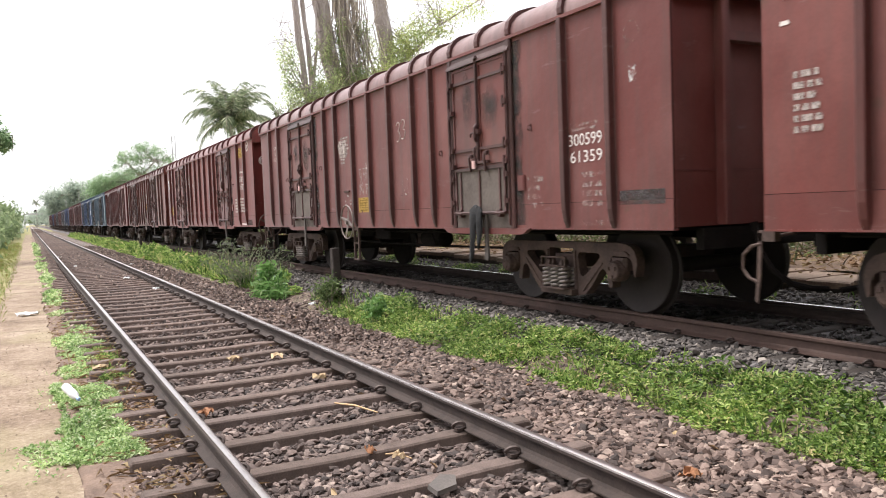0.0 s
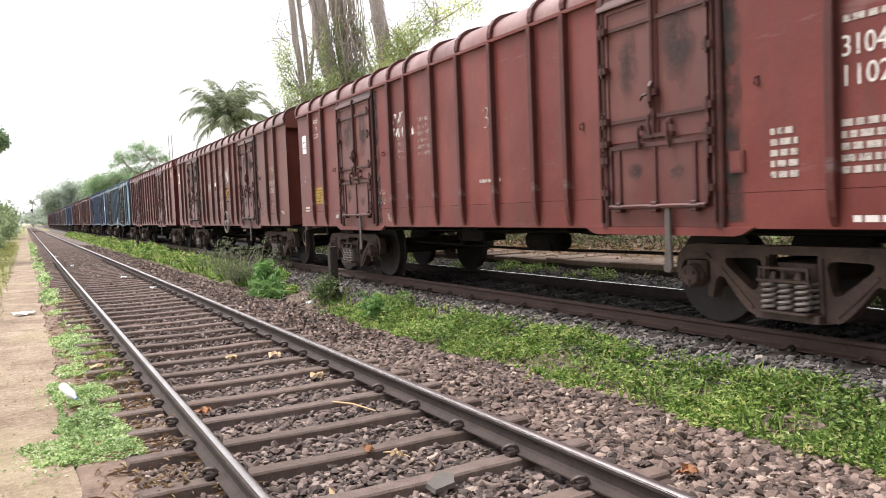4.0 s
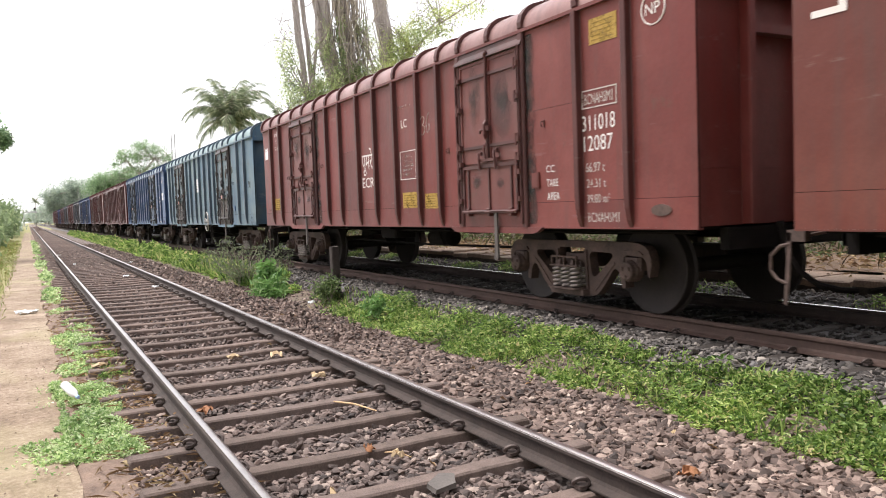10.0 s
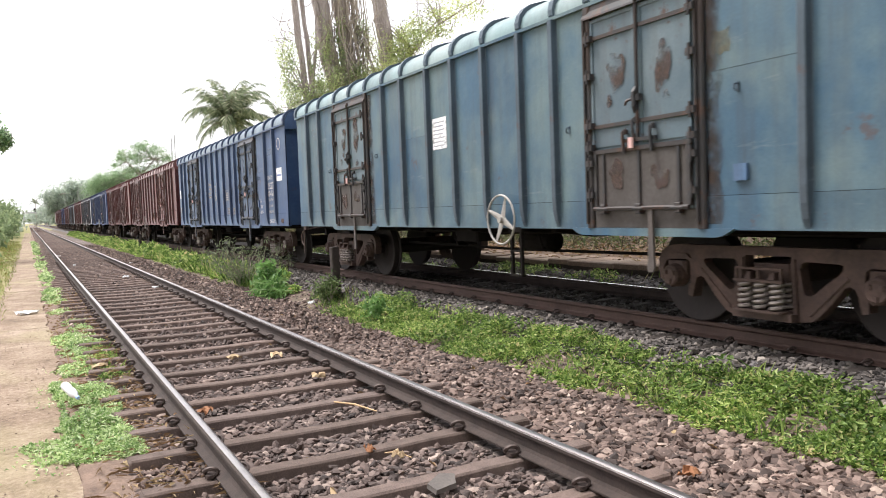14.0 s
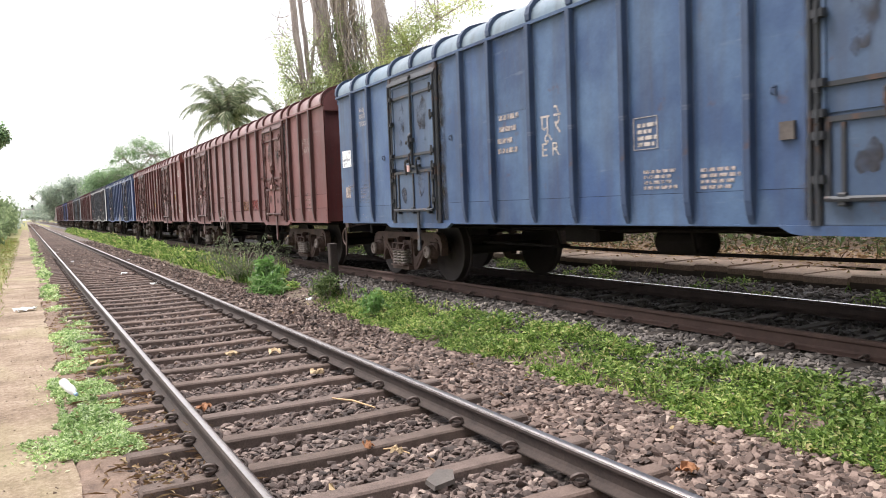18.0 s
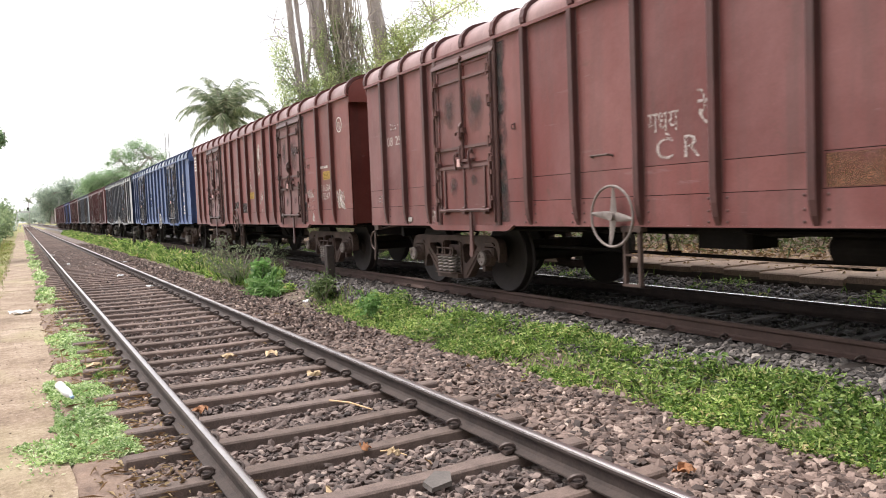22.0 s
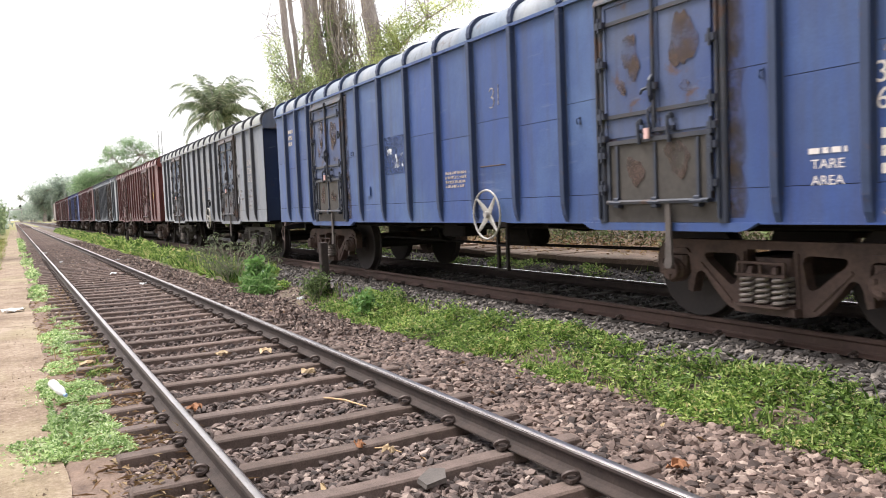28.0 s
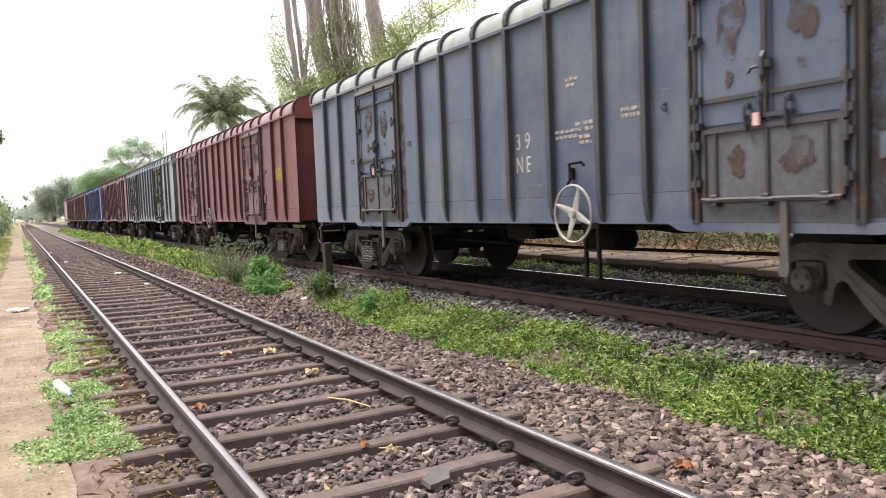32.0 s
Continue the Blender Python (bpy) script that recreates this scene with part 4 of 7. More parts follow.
def soot_band_shape(seed):
    """Grime wiped along a door post, its outer edge uneven."""
    rnd = random.Random(seed)
    out = [(0.17 + rnd.uniform(-0.05, 0.045), 3.18 - 2.18 * k / 16) for k in range(17)]
    return Shape().prism_x([(0.0, 3.18), *out, (0.0, 1.0)], -SIDE - 0.0072, -SIDE - 0.0048)


def apron_shape(a, b):
    return Shape().prism_x([(a - 0.4, SILL), (b + 0.4, SILL), (b + 0.28, 0.9), (b + 0.2, 0.885), (a - 0.2, 0.885), (a - 0.28, 0.9)], -SIDE - 0.035, -SIDE + 0.02)


def stay_shape():
    """Flat door lever with a rounded foot."""
    return Shape().prism_x([(-0.028, 1.15), (0.028, 1.15), (0.034, 0.8), (0.042, 0.66), (0.055, 0.58), (0.04, 0.55), (-0.02, 0.55), (-0.042, 0.59), (-0.036, 0.7), (-0.03, 0.85)], -0.06, -0.035)


def underframe_shape(length):
    return Shape().prism_y([(-0.3, 0.81), (0.3, 0.81), (0.3, 0.93), (1.5, 0.93), (1.5, 1.0), (-1.5, 1.0), (-1.5, 0.93), (-0.3, 0.93)], 0.2, length - 0.2)


def tank_shape():
    return Shape().tube([(-0.8, -0.42, 0.74), (-0.8, -0.38, 0.74), (-0.8, 0.26, 0.74), (-0.8, 0.3, 0.74)], [0.08, 0.14, 0.14, 0.09], 14).box(-0.9, -0.7, -0.3, -0.26, 0.74, 0.95).box(-0.9, -0.7, 0.2, 0.24, 0.74, 0.95)


def brake_rod_shapes(length):
    out = []
    for x, z, y0, y1 in ((-0.75, 0.64, 3.4, length - 3.6), (-1.2, 0.905, 0.4, length - 0.4)):
        out.append([(x, y0, z), (x, (y0 + y1) / 2, z - 0.03), (x, y1, z)])
    for y in (length * 0.42, length * 0.58):
        out.append([(-1.1, y, 0.9), (-0.95, y + 0.1, 0.66), (-0.75, y + 0.15, 0.64)])
    return out


def coupler_shape(sign):
    s = Shape().box(-0.11, 0.11, -0.42, 0.2, 0.78, 0.98, 0.03).box(-0.2, 0.2, -0.5, -0.38, 0.74, 1.02, 0.05)
    return s.box(0.05, 0.2, -0.56, -0.42, 0.76, 1.0, 0.03)


def end_rod_shape():
    """Uncoupling rod across the wagon's end, with a flat drop lever and a bent grip at the corner."""
    s = Shape().tube([(0.1, -0.16, 1.0), (-1.2, -0.13, 0.9), (-1.44, -0.12, 0.87)], 0.015, 6).box(-1.5, -1.43, -0.14, 0.02, 0.86, 0.95)
    s.prism_x([(-0.1, 0.93), (-0.14, 0.93), (-0.155, 0.6), (-0.18, 0.36), (-0.15, 0.34), (-0.12, 0.58)], -1.5, -1.485)
    return s.tube([(-1.49, -0.12, 0.84), (-1.5, -0.2, 0.82), (-1.5, -0.29, 0.74), (-1.49, -0.3, 0.62), (-1.49, -0.24, 0.55), (-1.49, -0.15, 0.52)], 0.015, 6)


def hose_shape():
    pts = [(-0.5, 0.0, 0.92), (-0.52, -0.06, 0.72), (-0.47, -0.16, 0.52), (-0.34, -0.27, 0.38), (-0.16, -0.36, 0.325), (0.0, -0.425, 0.31)]
    return Shape().tube(pts, 0.029, 7).tube([(-0.5, 0.0, 0.9), (-0.5, 0.02, 0.98)], 0.04, 7)


def end_beam_shape():
    return Shape().box(-0.83, 0.83, -0.01, 0.1, 2.73, 2.82).box(-1.5, 1.5, 0.094, 0.102, 1.5, 1.516)


WHEELSETS = []


def bogie(wagon, y, cap, metal=BOGIE):
    bg = part("bogie", bolster_shape, metal, wagon, "dusty brown three-piece bogie", at=pose(0, y, 0), key="bolster")
    for k in (-1, 1):
        part("side_frame", side_frame_shape, metal, bg, at=pose(k * 1.14, 0, 0, 0, 0, 0 if k < 0 else 180), key="frame")
        part("spring_tray", spring_tray_shape, metal, bg, at=pose(k * 1.15, 0, 0, 0, 0, 0 if k < 0 else 180), key="tray")
        for j in (-1, 0, 1):
            for i in (0.14,) if k > 0 else (0.14, 0.0):
                part("spring", spring_shape, SPRING, bg, at=pose(k * (1.15 + i), j * 0.16, 0), key="spring", smooth=True)
    for j in (-1.03, 1.03):
        ws = part("wheelset", wheelset_shape, WHEEL, bg, at=pose(0, j, 0.492), key="wheelset", smooth=True)
        WHEELSETS.append((ws, wagon, j))
        for k in (-1, 1):
            part("axle_box", axle_box_shape, metal, bg, at=pose(k * 1.15, j, 0.49, 0, 0, 0 if k < 0 else 180), key="axlebox")
        if cap:
            part("axle_cap", cap_shape, PALEIRON, bg, "pale worn bearing cap", at=pose(-1.15, j, 0.49), key="cap")
    return bg


def flat(y0, y1, z0, z1, lift=0.006):
    return Shape().box(-SIDE - lift, -SIDE - 0.001, min(y0, y1), max(y0, y1), z0, z1)


def lettering(wagon, text, y, z, high, mat, wide=0.0, name="lettering", spin=None):
    """Stencilled characters on the side; y is where they begin, towards the train's tail."""
    c = bpy.data.curves.new("stencil", "FONT")
    c.body, c.size, c.extrude = text, 1.0, 0.0
    c.resolution_u = 3
    ob = bpy.data.objects.new("stencil", c)
    scene.collection.objects.link(ob)
    m = bpy.data.meshes.new_from_object(ob.evaluated_get(bpy.context.evaluated_depsgraph_get()))
    bpy.data.objects.remove(ob)
    co = np.zeros(len(m.vertices) * 3)
    m.vertices.foreach_get("co", co)
    co = co.reshape(-1, 3)
    if not len(co):
        return None
    co[:, 1] *= high / 0.7
    reach = co[:, 0].max() - co[:, 0].min()
    co[:, 0] = (co[:, 0] - co[:, 0].min()) * (wide / reach if wide else high / 0.7)
    flatco = np.stack([np.full(len(co), -SIDE - 0.0065), y - co[:, 0], z + co[:, 1]], 1)
    faces = [tuple(p.vertices) for p in m.polygons]
    bpy.data.meshes.remove(m)
    # one mesh a character: faces whose spans along the line overlap belong together
    spans = sorted((min(co[i, 0] for i in f), max(co[i, 0] for i in f), k) for k, f in enumerate(faces))
    runs = []
    for lo, hi, k in spans:
        if runs and lo < runs[-1][0] - 0.002:
            runs[-1][0] = max(hi, runs[-1][0])
            runs[-1][1].append(k)
        else:
            runs.append([hi, [k]])
    for _, ks in runs:
        used = sorted({i for k in ks for i in faces[k]})
        at = {i: n for n, i in enumerate(used)}
        part("stencil_character", Shape().add([flatco[i] for i in used], [tuple(at[i] for i in faces[k]) for k in ks]), mat, wagon)


STROKES = {
    "1": ((0.35, 1), (0.32, 0.5), (0.3, 0)),
    "3": ((0.02, 0.88), (0.3, 1), (0.58, 0.84), (0.5, 0.62), (0.25, 0.54), (0.55, 0.42), (0.6, 0.2), (0.35, 0), (0.02, 0.08)),
    "4": ((0.12, 1), (0.02, 0.45), (0.62, 0.42), (0.42, 0.75), (0.38, 0)),
    "5": ((0.62, 1), (0.12, 0.98), (0.06, 0.6), (0.35, 0.62), (0.6, 0.42), (0.52, 0.14), (0.28, 0), (0.0, 0.08)),
    "6": ((0.5, 1), (0.22, 0.75), (0.06, 0.4), (0.1, 0.1), (0.3, 0), (0.54, 0.16), (0.5, 0.38), (0.28, 0.44), (0.08, 0.28)),
}


def chalked(wagon, text, y, z, high):
    """Numbers chalked by hand, in one thin line each."""
    for k, ch in enumerate(text):
        knots = STROKES[ch]
        line = []
        for i in range(len(knots) - 1):
            p0, p1, p2, p3 = (knots[max(0, min(len(knots) - 1, i + d))] for d in (-1, 0, 1, 2))
            for q in (0, 0.34, 0.67):
                line.append(tuple(0.5 * (2 * b + (c - a) * q + (2 * a - 5 * b + 4 * c - d) * q * q + (3 * b - a - 3 * c + d) * q ** 3) for a, b, c, d in zip(p0, p1, p2, p3)))
        line.append(knots[-1])
        pts = [(-SIDE - 0.002, y - (a + k * 0.85) * high * 0.72, z + (b + 0.12 * a + 0.08 * k) * high) for a, b in line]
        part("chalk_numeral", Shape().tube(pts, 0.0065, 4), STENCIL, wagon)


def bars(wagon, y, z, wide, high, rows, mat, name="faded_lettering"):
    """Lettering past reading: rows of short bars."""
    s, step, rnd = Shape(), high / rows, random.Random(round(y * 100 + z * 10))
    for r in range(rows):
        x = 0.0
        while x < wide * rnd.uniform(0.75, 1.0):
            w = min(rnd.uniform(0.03, 0.09) * (step / 0.06) ** 0.5, wide - x)
            s.add(flat(y - x, y - x - w, z + r * step, z + r * step + step * 0.6).v, [(3, 2, 1, 0), (4, 5, 6, 7), (0, 1, 5, 4), (1, 2, 6, 5), (2, 3, 7, 6), (3, 0, 4, 7)])
            x += w + 0.025
    return tagged(part(name, s, mat, wagon), kind="stuff")


def ring_mark(wagon, y, z, r, mat):
    return part("ring_mark", Shape().tube([(-SIDE - 0.002, y + r * math.cos(a), z + r * math.sin(a)) for a in coil_of()], 0.009, 4, False), mat, wagon)


def splash(wagon, y, z, wide, high, mat, name, seed=1, label=""):
    """A torn or flaking patch with a ragged outline."""
    rnd, pts, n = random.Random(seed), [], 30
    turn = [rnd.uniform(0, 6.28) for _ in range(3)]
    for k in range(n):
        a = 2 * math.pi * k / n
        q = 0.84 + 0.09 * math.sin(2 * a + turn[0]) + 0.07 * math.sin(5 * a + turn[1]) + 0.05 * math.sin(8 * a + turn[2]) + rnd.uniform(-0.05, 0.05)
        pts.append((y + wide / 2 * q * max(-0.85, min(0.85, math.cos(a) * 1.2)), z + high / 2 * q * max(-0.85, min(0.85, math.sin(a) * 1.2))))
    return part(name, Shape().prism_x(pts, -SIDE - 0.005, -SIDE - 0.001), mat, wagon, label)


def placard(wagon, y0, y1, z0, z1, mat=None, ink=None, rows=5):
    p = part("placard", flat(y0, y1, z0, z1, 0.005), mat or YELLOW, wagon, "yellow printed placard" if mat is None else "white paper notice")
    s = Shape()
    h = (z1 - z0) / (rows + 1)
    for k in range(rows):
        inset = 0.12 + 0.1 * (k % 2)
        w = abs(y1 - y0)
        s.box(-SIDE - 0.0075, -SIDE - 0.005, min(y0, y1) + w * inset, max(y0, y1) - w * 0.1, z0 + h * (k + 0.75), z0 + h * (k + 1.02))
    tagged(part("print", s, ink or INKBROWN, p), kind="stuff")
    return p


def hook_shape():
    """Small rope hook: a riveted plate with a turned-up finger."""
    s = Shape().box(-SIDE - 0.01, -SIDE, -0.014, 0.014, -0.05, 0.034, 0.005)
    return s.tube([(-SIDE - 0.008, 0, 0.02), (-SIDE - 0.038, 0.006, 0.014), (-SIDE - 0.042, 0.009, -0.022), (-SIDE - 0.022, 0.009, -0.042)], 0.008, 6)


def wagon(kind, lead, body, doors, ribs, label, cap=None, seal=None, wheel=None, roof=None, skin="covered_wagon", iron=None, smear=None, low=None, holder=True, ends=None, dust=None):
    k = KINDS[kind]
    n = k["length"]
    w = thing(skin, label, "goods wagon", pose(FAR_X, lead, FAR_Z), "wagons of the goods train")
    w["lead"] = lead
    cuts = [0.0, *sorted([*k["ribs"], *(y - 0.06 for a, b in k["doors"] for y in (a,)), *(b + 0.06 for a, b in k["doors"])]), n]
    gaps = [(round(a - 0.06, 3), round(b + 0.06, 3)) for a, b in k["doors"]]
    for i in range(len(cuts) - 1):
        y0, y1 = cuts[i], cuts[i + 1]
        if (round(y0, 3), round(y1, 3)) in gaps:
            y0, y1 = y0 + 0.06, y1 - 0.06
            part("door_backing", lambda: Shape().box(-SIDE + 0.001, -SIDE + 0.011, y0 - 0.06, y1 + 0.06, SILL, 3.24), doors, w, key=("back", kind, i))
            continue
        lap = (2.08 + 0.13 * (i % 2)) if kind == "long" else 1.52 if kind == "plum" else (2.3 if kind == "short" and i in (2, 3, 9) else 1.245)
        zs = sorted({SILL, 1.245, lap, 3.24})
        for q in range(len(zs) - 1):
            part("side_plate", lambda: plate_shape(y0, y1, zs[q], zs[q + 1] - ((0.006 if kind in ("long", "plum") else 0.004) if q < len(zs) - 2 else 0), 0.004 if q == 0 else 0.0), body, w, key=("plate", kind, i, q))
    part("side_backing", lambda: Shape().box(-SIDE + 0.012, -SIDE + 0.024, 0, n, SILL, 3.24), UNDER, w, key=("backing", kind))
    part("far_side", lambda: plate_shape(0, n, SILL, 3.24, 0.0, 1), body, w, key=("farside", kind))
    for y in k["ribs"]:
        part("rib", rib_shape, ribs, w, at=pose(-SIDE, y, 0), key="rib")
    # Where given, the paler roof paint has sky light put into its colour.
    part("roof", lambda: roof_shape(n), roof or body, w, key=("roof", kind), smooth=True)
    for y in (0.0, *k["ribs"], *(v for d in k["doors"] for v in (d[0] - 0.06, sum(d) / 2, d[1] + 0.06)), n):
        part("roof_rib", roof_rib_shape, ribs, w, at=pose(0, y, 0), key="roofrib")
    part("eave", lambda: Shape().box(-SIDE - 0.045, -SIDE + 0.02, -0.02, n + 0.02, 3.225, 3.262), body, w, key=("eave", kind))
    part("sill_angle", lambda: Shape().box(-SIDE - 0.008, -SIDE + 0.06, 0.0, n, SILL - 0.012, SILL + 0.004), body, w, key=("sill", kind))
    for y, turn in ((0.0, 0), (n, 180)):
        e = part("end_wall", end_wall_shape, ends or body, w, at=pose(0, y, 0, 0, 0, turn), key="end")
        for x in (-0.88, 0.0, 0.88):
            part("stanchion", stanchion_shape, ends or body, e, at=pose(x, 0, 0), key="stanchion")
        part("end_beam", end_beam_shape, ends or body, e, key="endbeam")
        part("gable", lambda: gable_shape(-0.045), body, w, at=pose(0, y, 0, 0, 0, turn), key="gable")
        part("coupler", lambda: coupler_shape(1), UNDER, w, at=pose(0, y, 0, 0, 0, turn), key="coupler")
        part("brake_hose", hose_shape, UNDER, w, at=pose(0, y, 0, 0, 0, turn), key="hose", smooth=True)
        part("uncoupling_rod", end_rod_shape, BOGIE if turn else RODIRON, w, at=Matrix.Translation((0, y, 0)) @ Matrix.Diagonal((1, -1, 1, 1) if turn else (-1, 1, 1, 1)), key=("rod", turn), smooth=True)
    for a, b in k["doors"]:
        door(w, a, b, doors, kind, seal, iron or GRIME, smear or SMEAR, low, lead)
        for side, y in ((0.35, b + 0.11), (-1, a - 0.11)):
            j = (round(lead) + round(y)) % 3
            part("soot_band", lambda: soot_band_shape(j), RUBBEDRUST if smear == RUSTBLOT else RUBBED, w, at=Matrix.Translation((0, y, 0)) @ Matrix.Diagonal((1, side, 1, 1)), key=("soot", j))
        part("apron", lambda: apron_shape(a, b), body, w, "plate below the door", key=("apron", kind, a))
        part("door_stay", stay_shape, iron if iron and cap else STAY, w, at=pose(-SIDE - 0.02, (a + b) / 2 - 0.16, 0), key="stay")
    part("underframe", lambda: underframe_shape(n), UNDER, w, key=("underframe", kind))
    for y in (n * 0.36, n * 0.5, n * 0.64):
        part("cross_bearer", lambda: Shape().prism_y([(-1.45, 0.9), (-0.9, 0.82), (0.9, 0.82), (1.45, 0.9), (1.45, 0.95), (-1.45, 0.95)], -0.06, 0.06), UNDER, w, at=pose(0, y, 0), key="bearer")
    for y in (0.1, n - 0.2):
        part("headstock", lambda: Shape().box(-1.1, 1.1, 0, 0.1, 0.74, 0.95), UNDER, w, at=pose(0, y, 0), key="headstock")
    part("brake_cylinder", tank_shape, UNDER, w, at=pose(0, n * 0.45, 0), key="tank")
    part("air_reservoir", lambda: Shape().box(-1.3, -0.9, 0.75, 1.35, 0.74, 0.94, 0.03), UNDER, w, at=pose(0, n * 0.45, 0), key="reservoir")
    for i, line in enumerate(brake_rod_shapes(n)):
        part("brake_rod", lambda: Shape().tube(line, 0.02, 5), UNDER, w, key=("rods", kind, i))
    for y in k["bogies"]:
        bogie(w, y, cap, dust or BOGIE)
    for a, b in k["doors"]:
        for y, z in ((b + 0.42, 2.02), (a - 0.44, 2.14)):
            part("hook", hook_shape, ribs, w, at=pose(0, y, z), key="hook")
    if holder:
        part("label_holder", lambda: Shape().box(-SIDE - 0.02, -SIDE, -0.07, 0.07, -0.09, 0.09).box(-SIDE - 0.026, -SIDE - 0.02, -0.05, 0.05, -0.07, 0.07), body, w, at=pose(0, 2.42, 1.5), key="holder")
    if wheel:
        lean, metal = wheel[2], wheel[3] if len(wheel) > 3 else ALLOY if wheel[1] else PALEIRON
        h = part("handbrake", handwheel_shape, metal, w, "spoked handbrake wheel", at=pose(-SIDE - 0.1, wheel[0], 1.055), key="handwheel", smooth=True)
        for a in range(4):
            part("spoke", lambda: spoke_shape(a * 2 * math.pi / 4 + lean), metal, h, key=("spoke", a, lean), smooth=True)
        if wheel[1] is not None:
            brake_step(w, RODIRON if wheel[1] else BOGIE, pose(-SIDE + 0.02, wheel[0] - 0.16, 0.96))
    return w


RED = ((0.122, 0.029, 0.024), (0.165, 0.051, 0.044))
DOORRED = ((0.12, 0.033, 0.028), (0.16, 0.06, 0.052))


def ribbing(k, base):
    """Paint of the pressed stiffeners, darkened for grime and for shade on their side faces."""
    return paint("shaded_rib_paint", tuple(x * 0.44 + 0.003 for x in base), tuple(x * 0.72 + 0.006 for x in base), k + 0.7, 0.5)


def livery(k, base, faded, rust=0.5, chips=0.62):
    return paint("wagon_paint", base, faded, k, rust, chips=chips)


def red_wagon(k, kind, lead, shade=1.0, hue=(1, 1, 1), label="", **more):
    a, b = [tuple(c * shade * h for c, h in zip(tone, hue)) for tone in RED]
    c, d = [tuple(x * shade for x in tone) for tone in DOORRED]
    # Roof tone is the side's, lifted for light from the sky.
    more.setdefault("roof", paint("skylit_roof_paint", tuple(x * 0.9 + 0.07 for x in a), tuple(x * 0.9 + 0.15 for x in b), k + 0.3, 0.4, rough=0.38))
    more.setdefault("iron", paint("door_iron", tuple(x * 0.3 + 0.008 for x in a), tuple(x * 0.52 + 0.014 for x in b), k + 0.9, 0.6))
    return wagon(kind, lead, livery(k, a, b), paint("door_paint", c, d, k + 0.5, 0.7, chips=0.63), ribbing(k, a), label or "red-oxide steel covered wagon, dusty, on rails", **more)


def blue_iron(k, tone, worn=(0.09, 0.068, 0.06)):
    return paint("door_iron", tuple(x * 0.3 + 0.012 for x in tone), worn, k, 0.8, chips=0.54)


def small_print(w, y, z=1.2):
    bars(w, y, z, 0.42, 0.4, 4, CHALK)
    bars(w, y, 0.995, 0.5, 0.09, 1, CHALK)


def end_number(w, text, x, z, high):
    """A number on the wagon's end, read from the front."""
    lettering(w, text, 0.0, 0.0, high, WHITE, high * 1.25)
    for ob in [o for o in w.children if o.name.startswith("stencil_character") and all(abs(v.co.y) < 0.5 and v.co.z < 0.4 for v in o.data.vertices)]:
        for v in ob.data.vertices:
            v.co = (x - v.co.y, 0.0935, z + v.co.z)


WAGONS = []
RIBS = dict(steel_blue=(0.1, 0.15, 0.2), deep_blue=(0.055, 0.095, 0.19), royal=(0.05, 0.085, 0.2), slate=(0.085, 0.09, 0.11), grey=(0.1, 0.11, 0.13))
w = red_wagon(0, "early", -9.62, 1.0, seal=LOCK, label="faded red-oxide covered wagon leading the others past")
WAGONS.append(w)
bars(w, 13.5, 1.7, 0.24, 0.5, 6, FAINT)
bars(w, 12.82, 2.98, 0.28, 0.1, 1, CHALK)
lettering(w, "R", 12.74, 2.84, 0.09, CHALK)
lettering(w, "11-24", 12.82, 2.68, 0.09, CHALK, 0.26)
splash(w, 13.55, 2.75, 0.1, 0.07, WHITE, "paint_fleck", 2)
splash(w, 13.57, 2.55, 0.1, 0.05, WHITE, "paint_fleck", 3)

w = red_wagon(1, "early", 5.14, 0.93, (1.0, 1.1, 1.14), seal=LOCK, wheel=(7.92, False, 0.3), low=DUSTFLAP, label="dull red covered wagon with a smudged dark door")
WAGONS.append(w)
lettering(w, "300599", 1.5, 1.845, 0.125, WHITE, 0.54)
lettering(w, "61359", 1.48, 1.665, 0.125, WHITE, 0.52)
bars(w, 1.46, 2.0, 0.45, 0.1, 2, CHALK)
small_print(w, 1.3)
bars(w, 2.3, 1.2, 0.3, 0.4, 4, CHALK)
placard(w, 7.55, 7.0, 1.22, 1.48)
chalked(w, "33", 5.87, 2.3, 0.3)
ring_mark(w, 5.6, 1.64, 0.1, CHALK)
bars(w, 5.79, 1.46, 0.36, 0.06, 1, CHALK)
for y, z, wide, rows in ((8.32, 2.52, 0.34, 2), (8.42, 2.38, 0.5, 2), (8.4, 2.24, 0.3, 2), (8.16, 2.3, 0.16, 3), (8.34, 2.13, 0.2, 2)):
    bars(w, y, z, wide, 0.12, rows, FAINT)
splash(w, 8.25, 2.4, 0.5, 0.4, FAINT, "paint_fleck", 91)
for y, z in ((8.2, 1.42), (8.1, 1.52), (7.97, 1.43), (8.19, 1.36), (7.96, 1.37)):
    bars(w, y, z, 0.07, 0.05, 1, FAINT)
splash(w, 8.62, 1.32, 0.12, 0.16, FAINT, "paint_fleck", 92)
lettering(w, "N F", 7.47, 1.54, 0.18, FAINT, 0.38)
lettering(w, "\u092a\u0942 \u0938\u0940", 7.47, 1.78, 0.24, FAINT, 0.38)
part("rain_strip", flat(8.2, 7.95, 1.6, 1.63, 0.03), RUSTY, w)
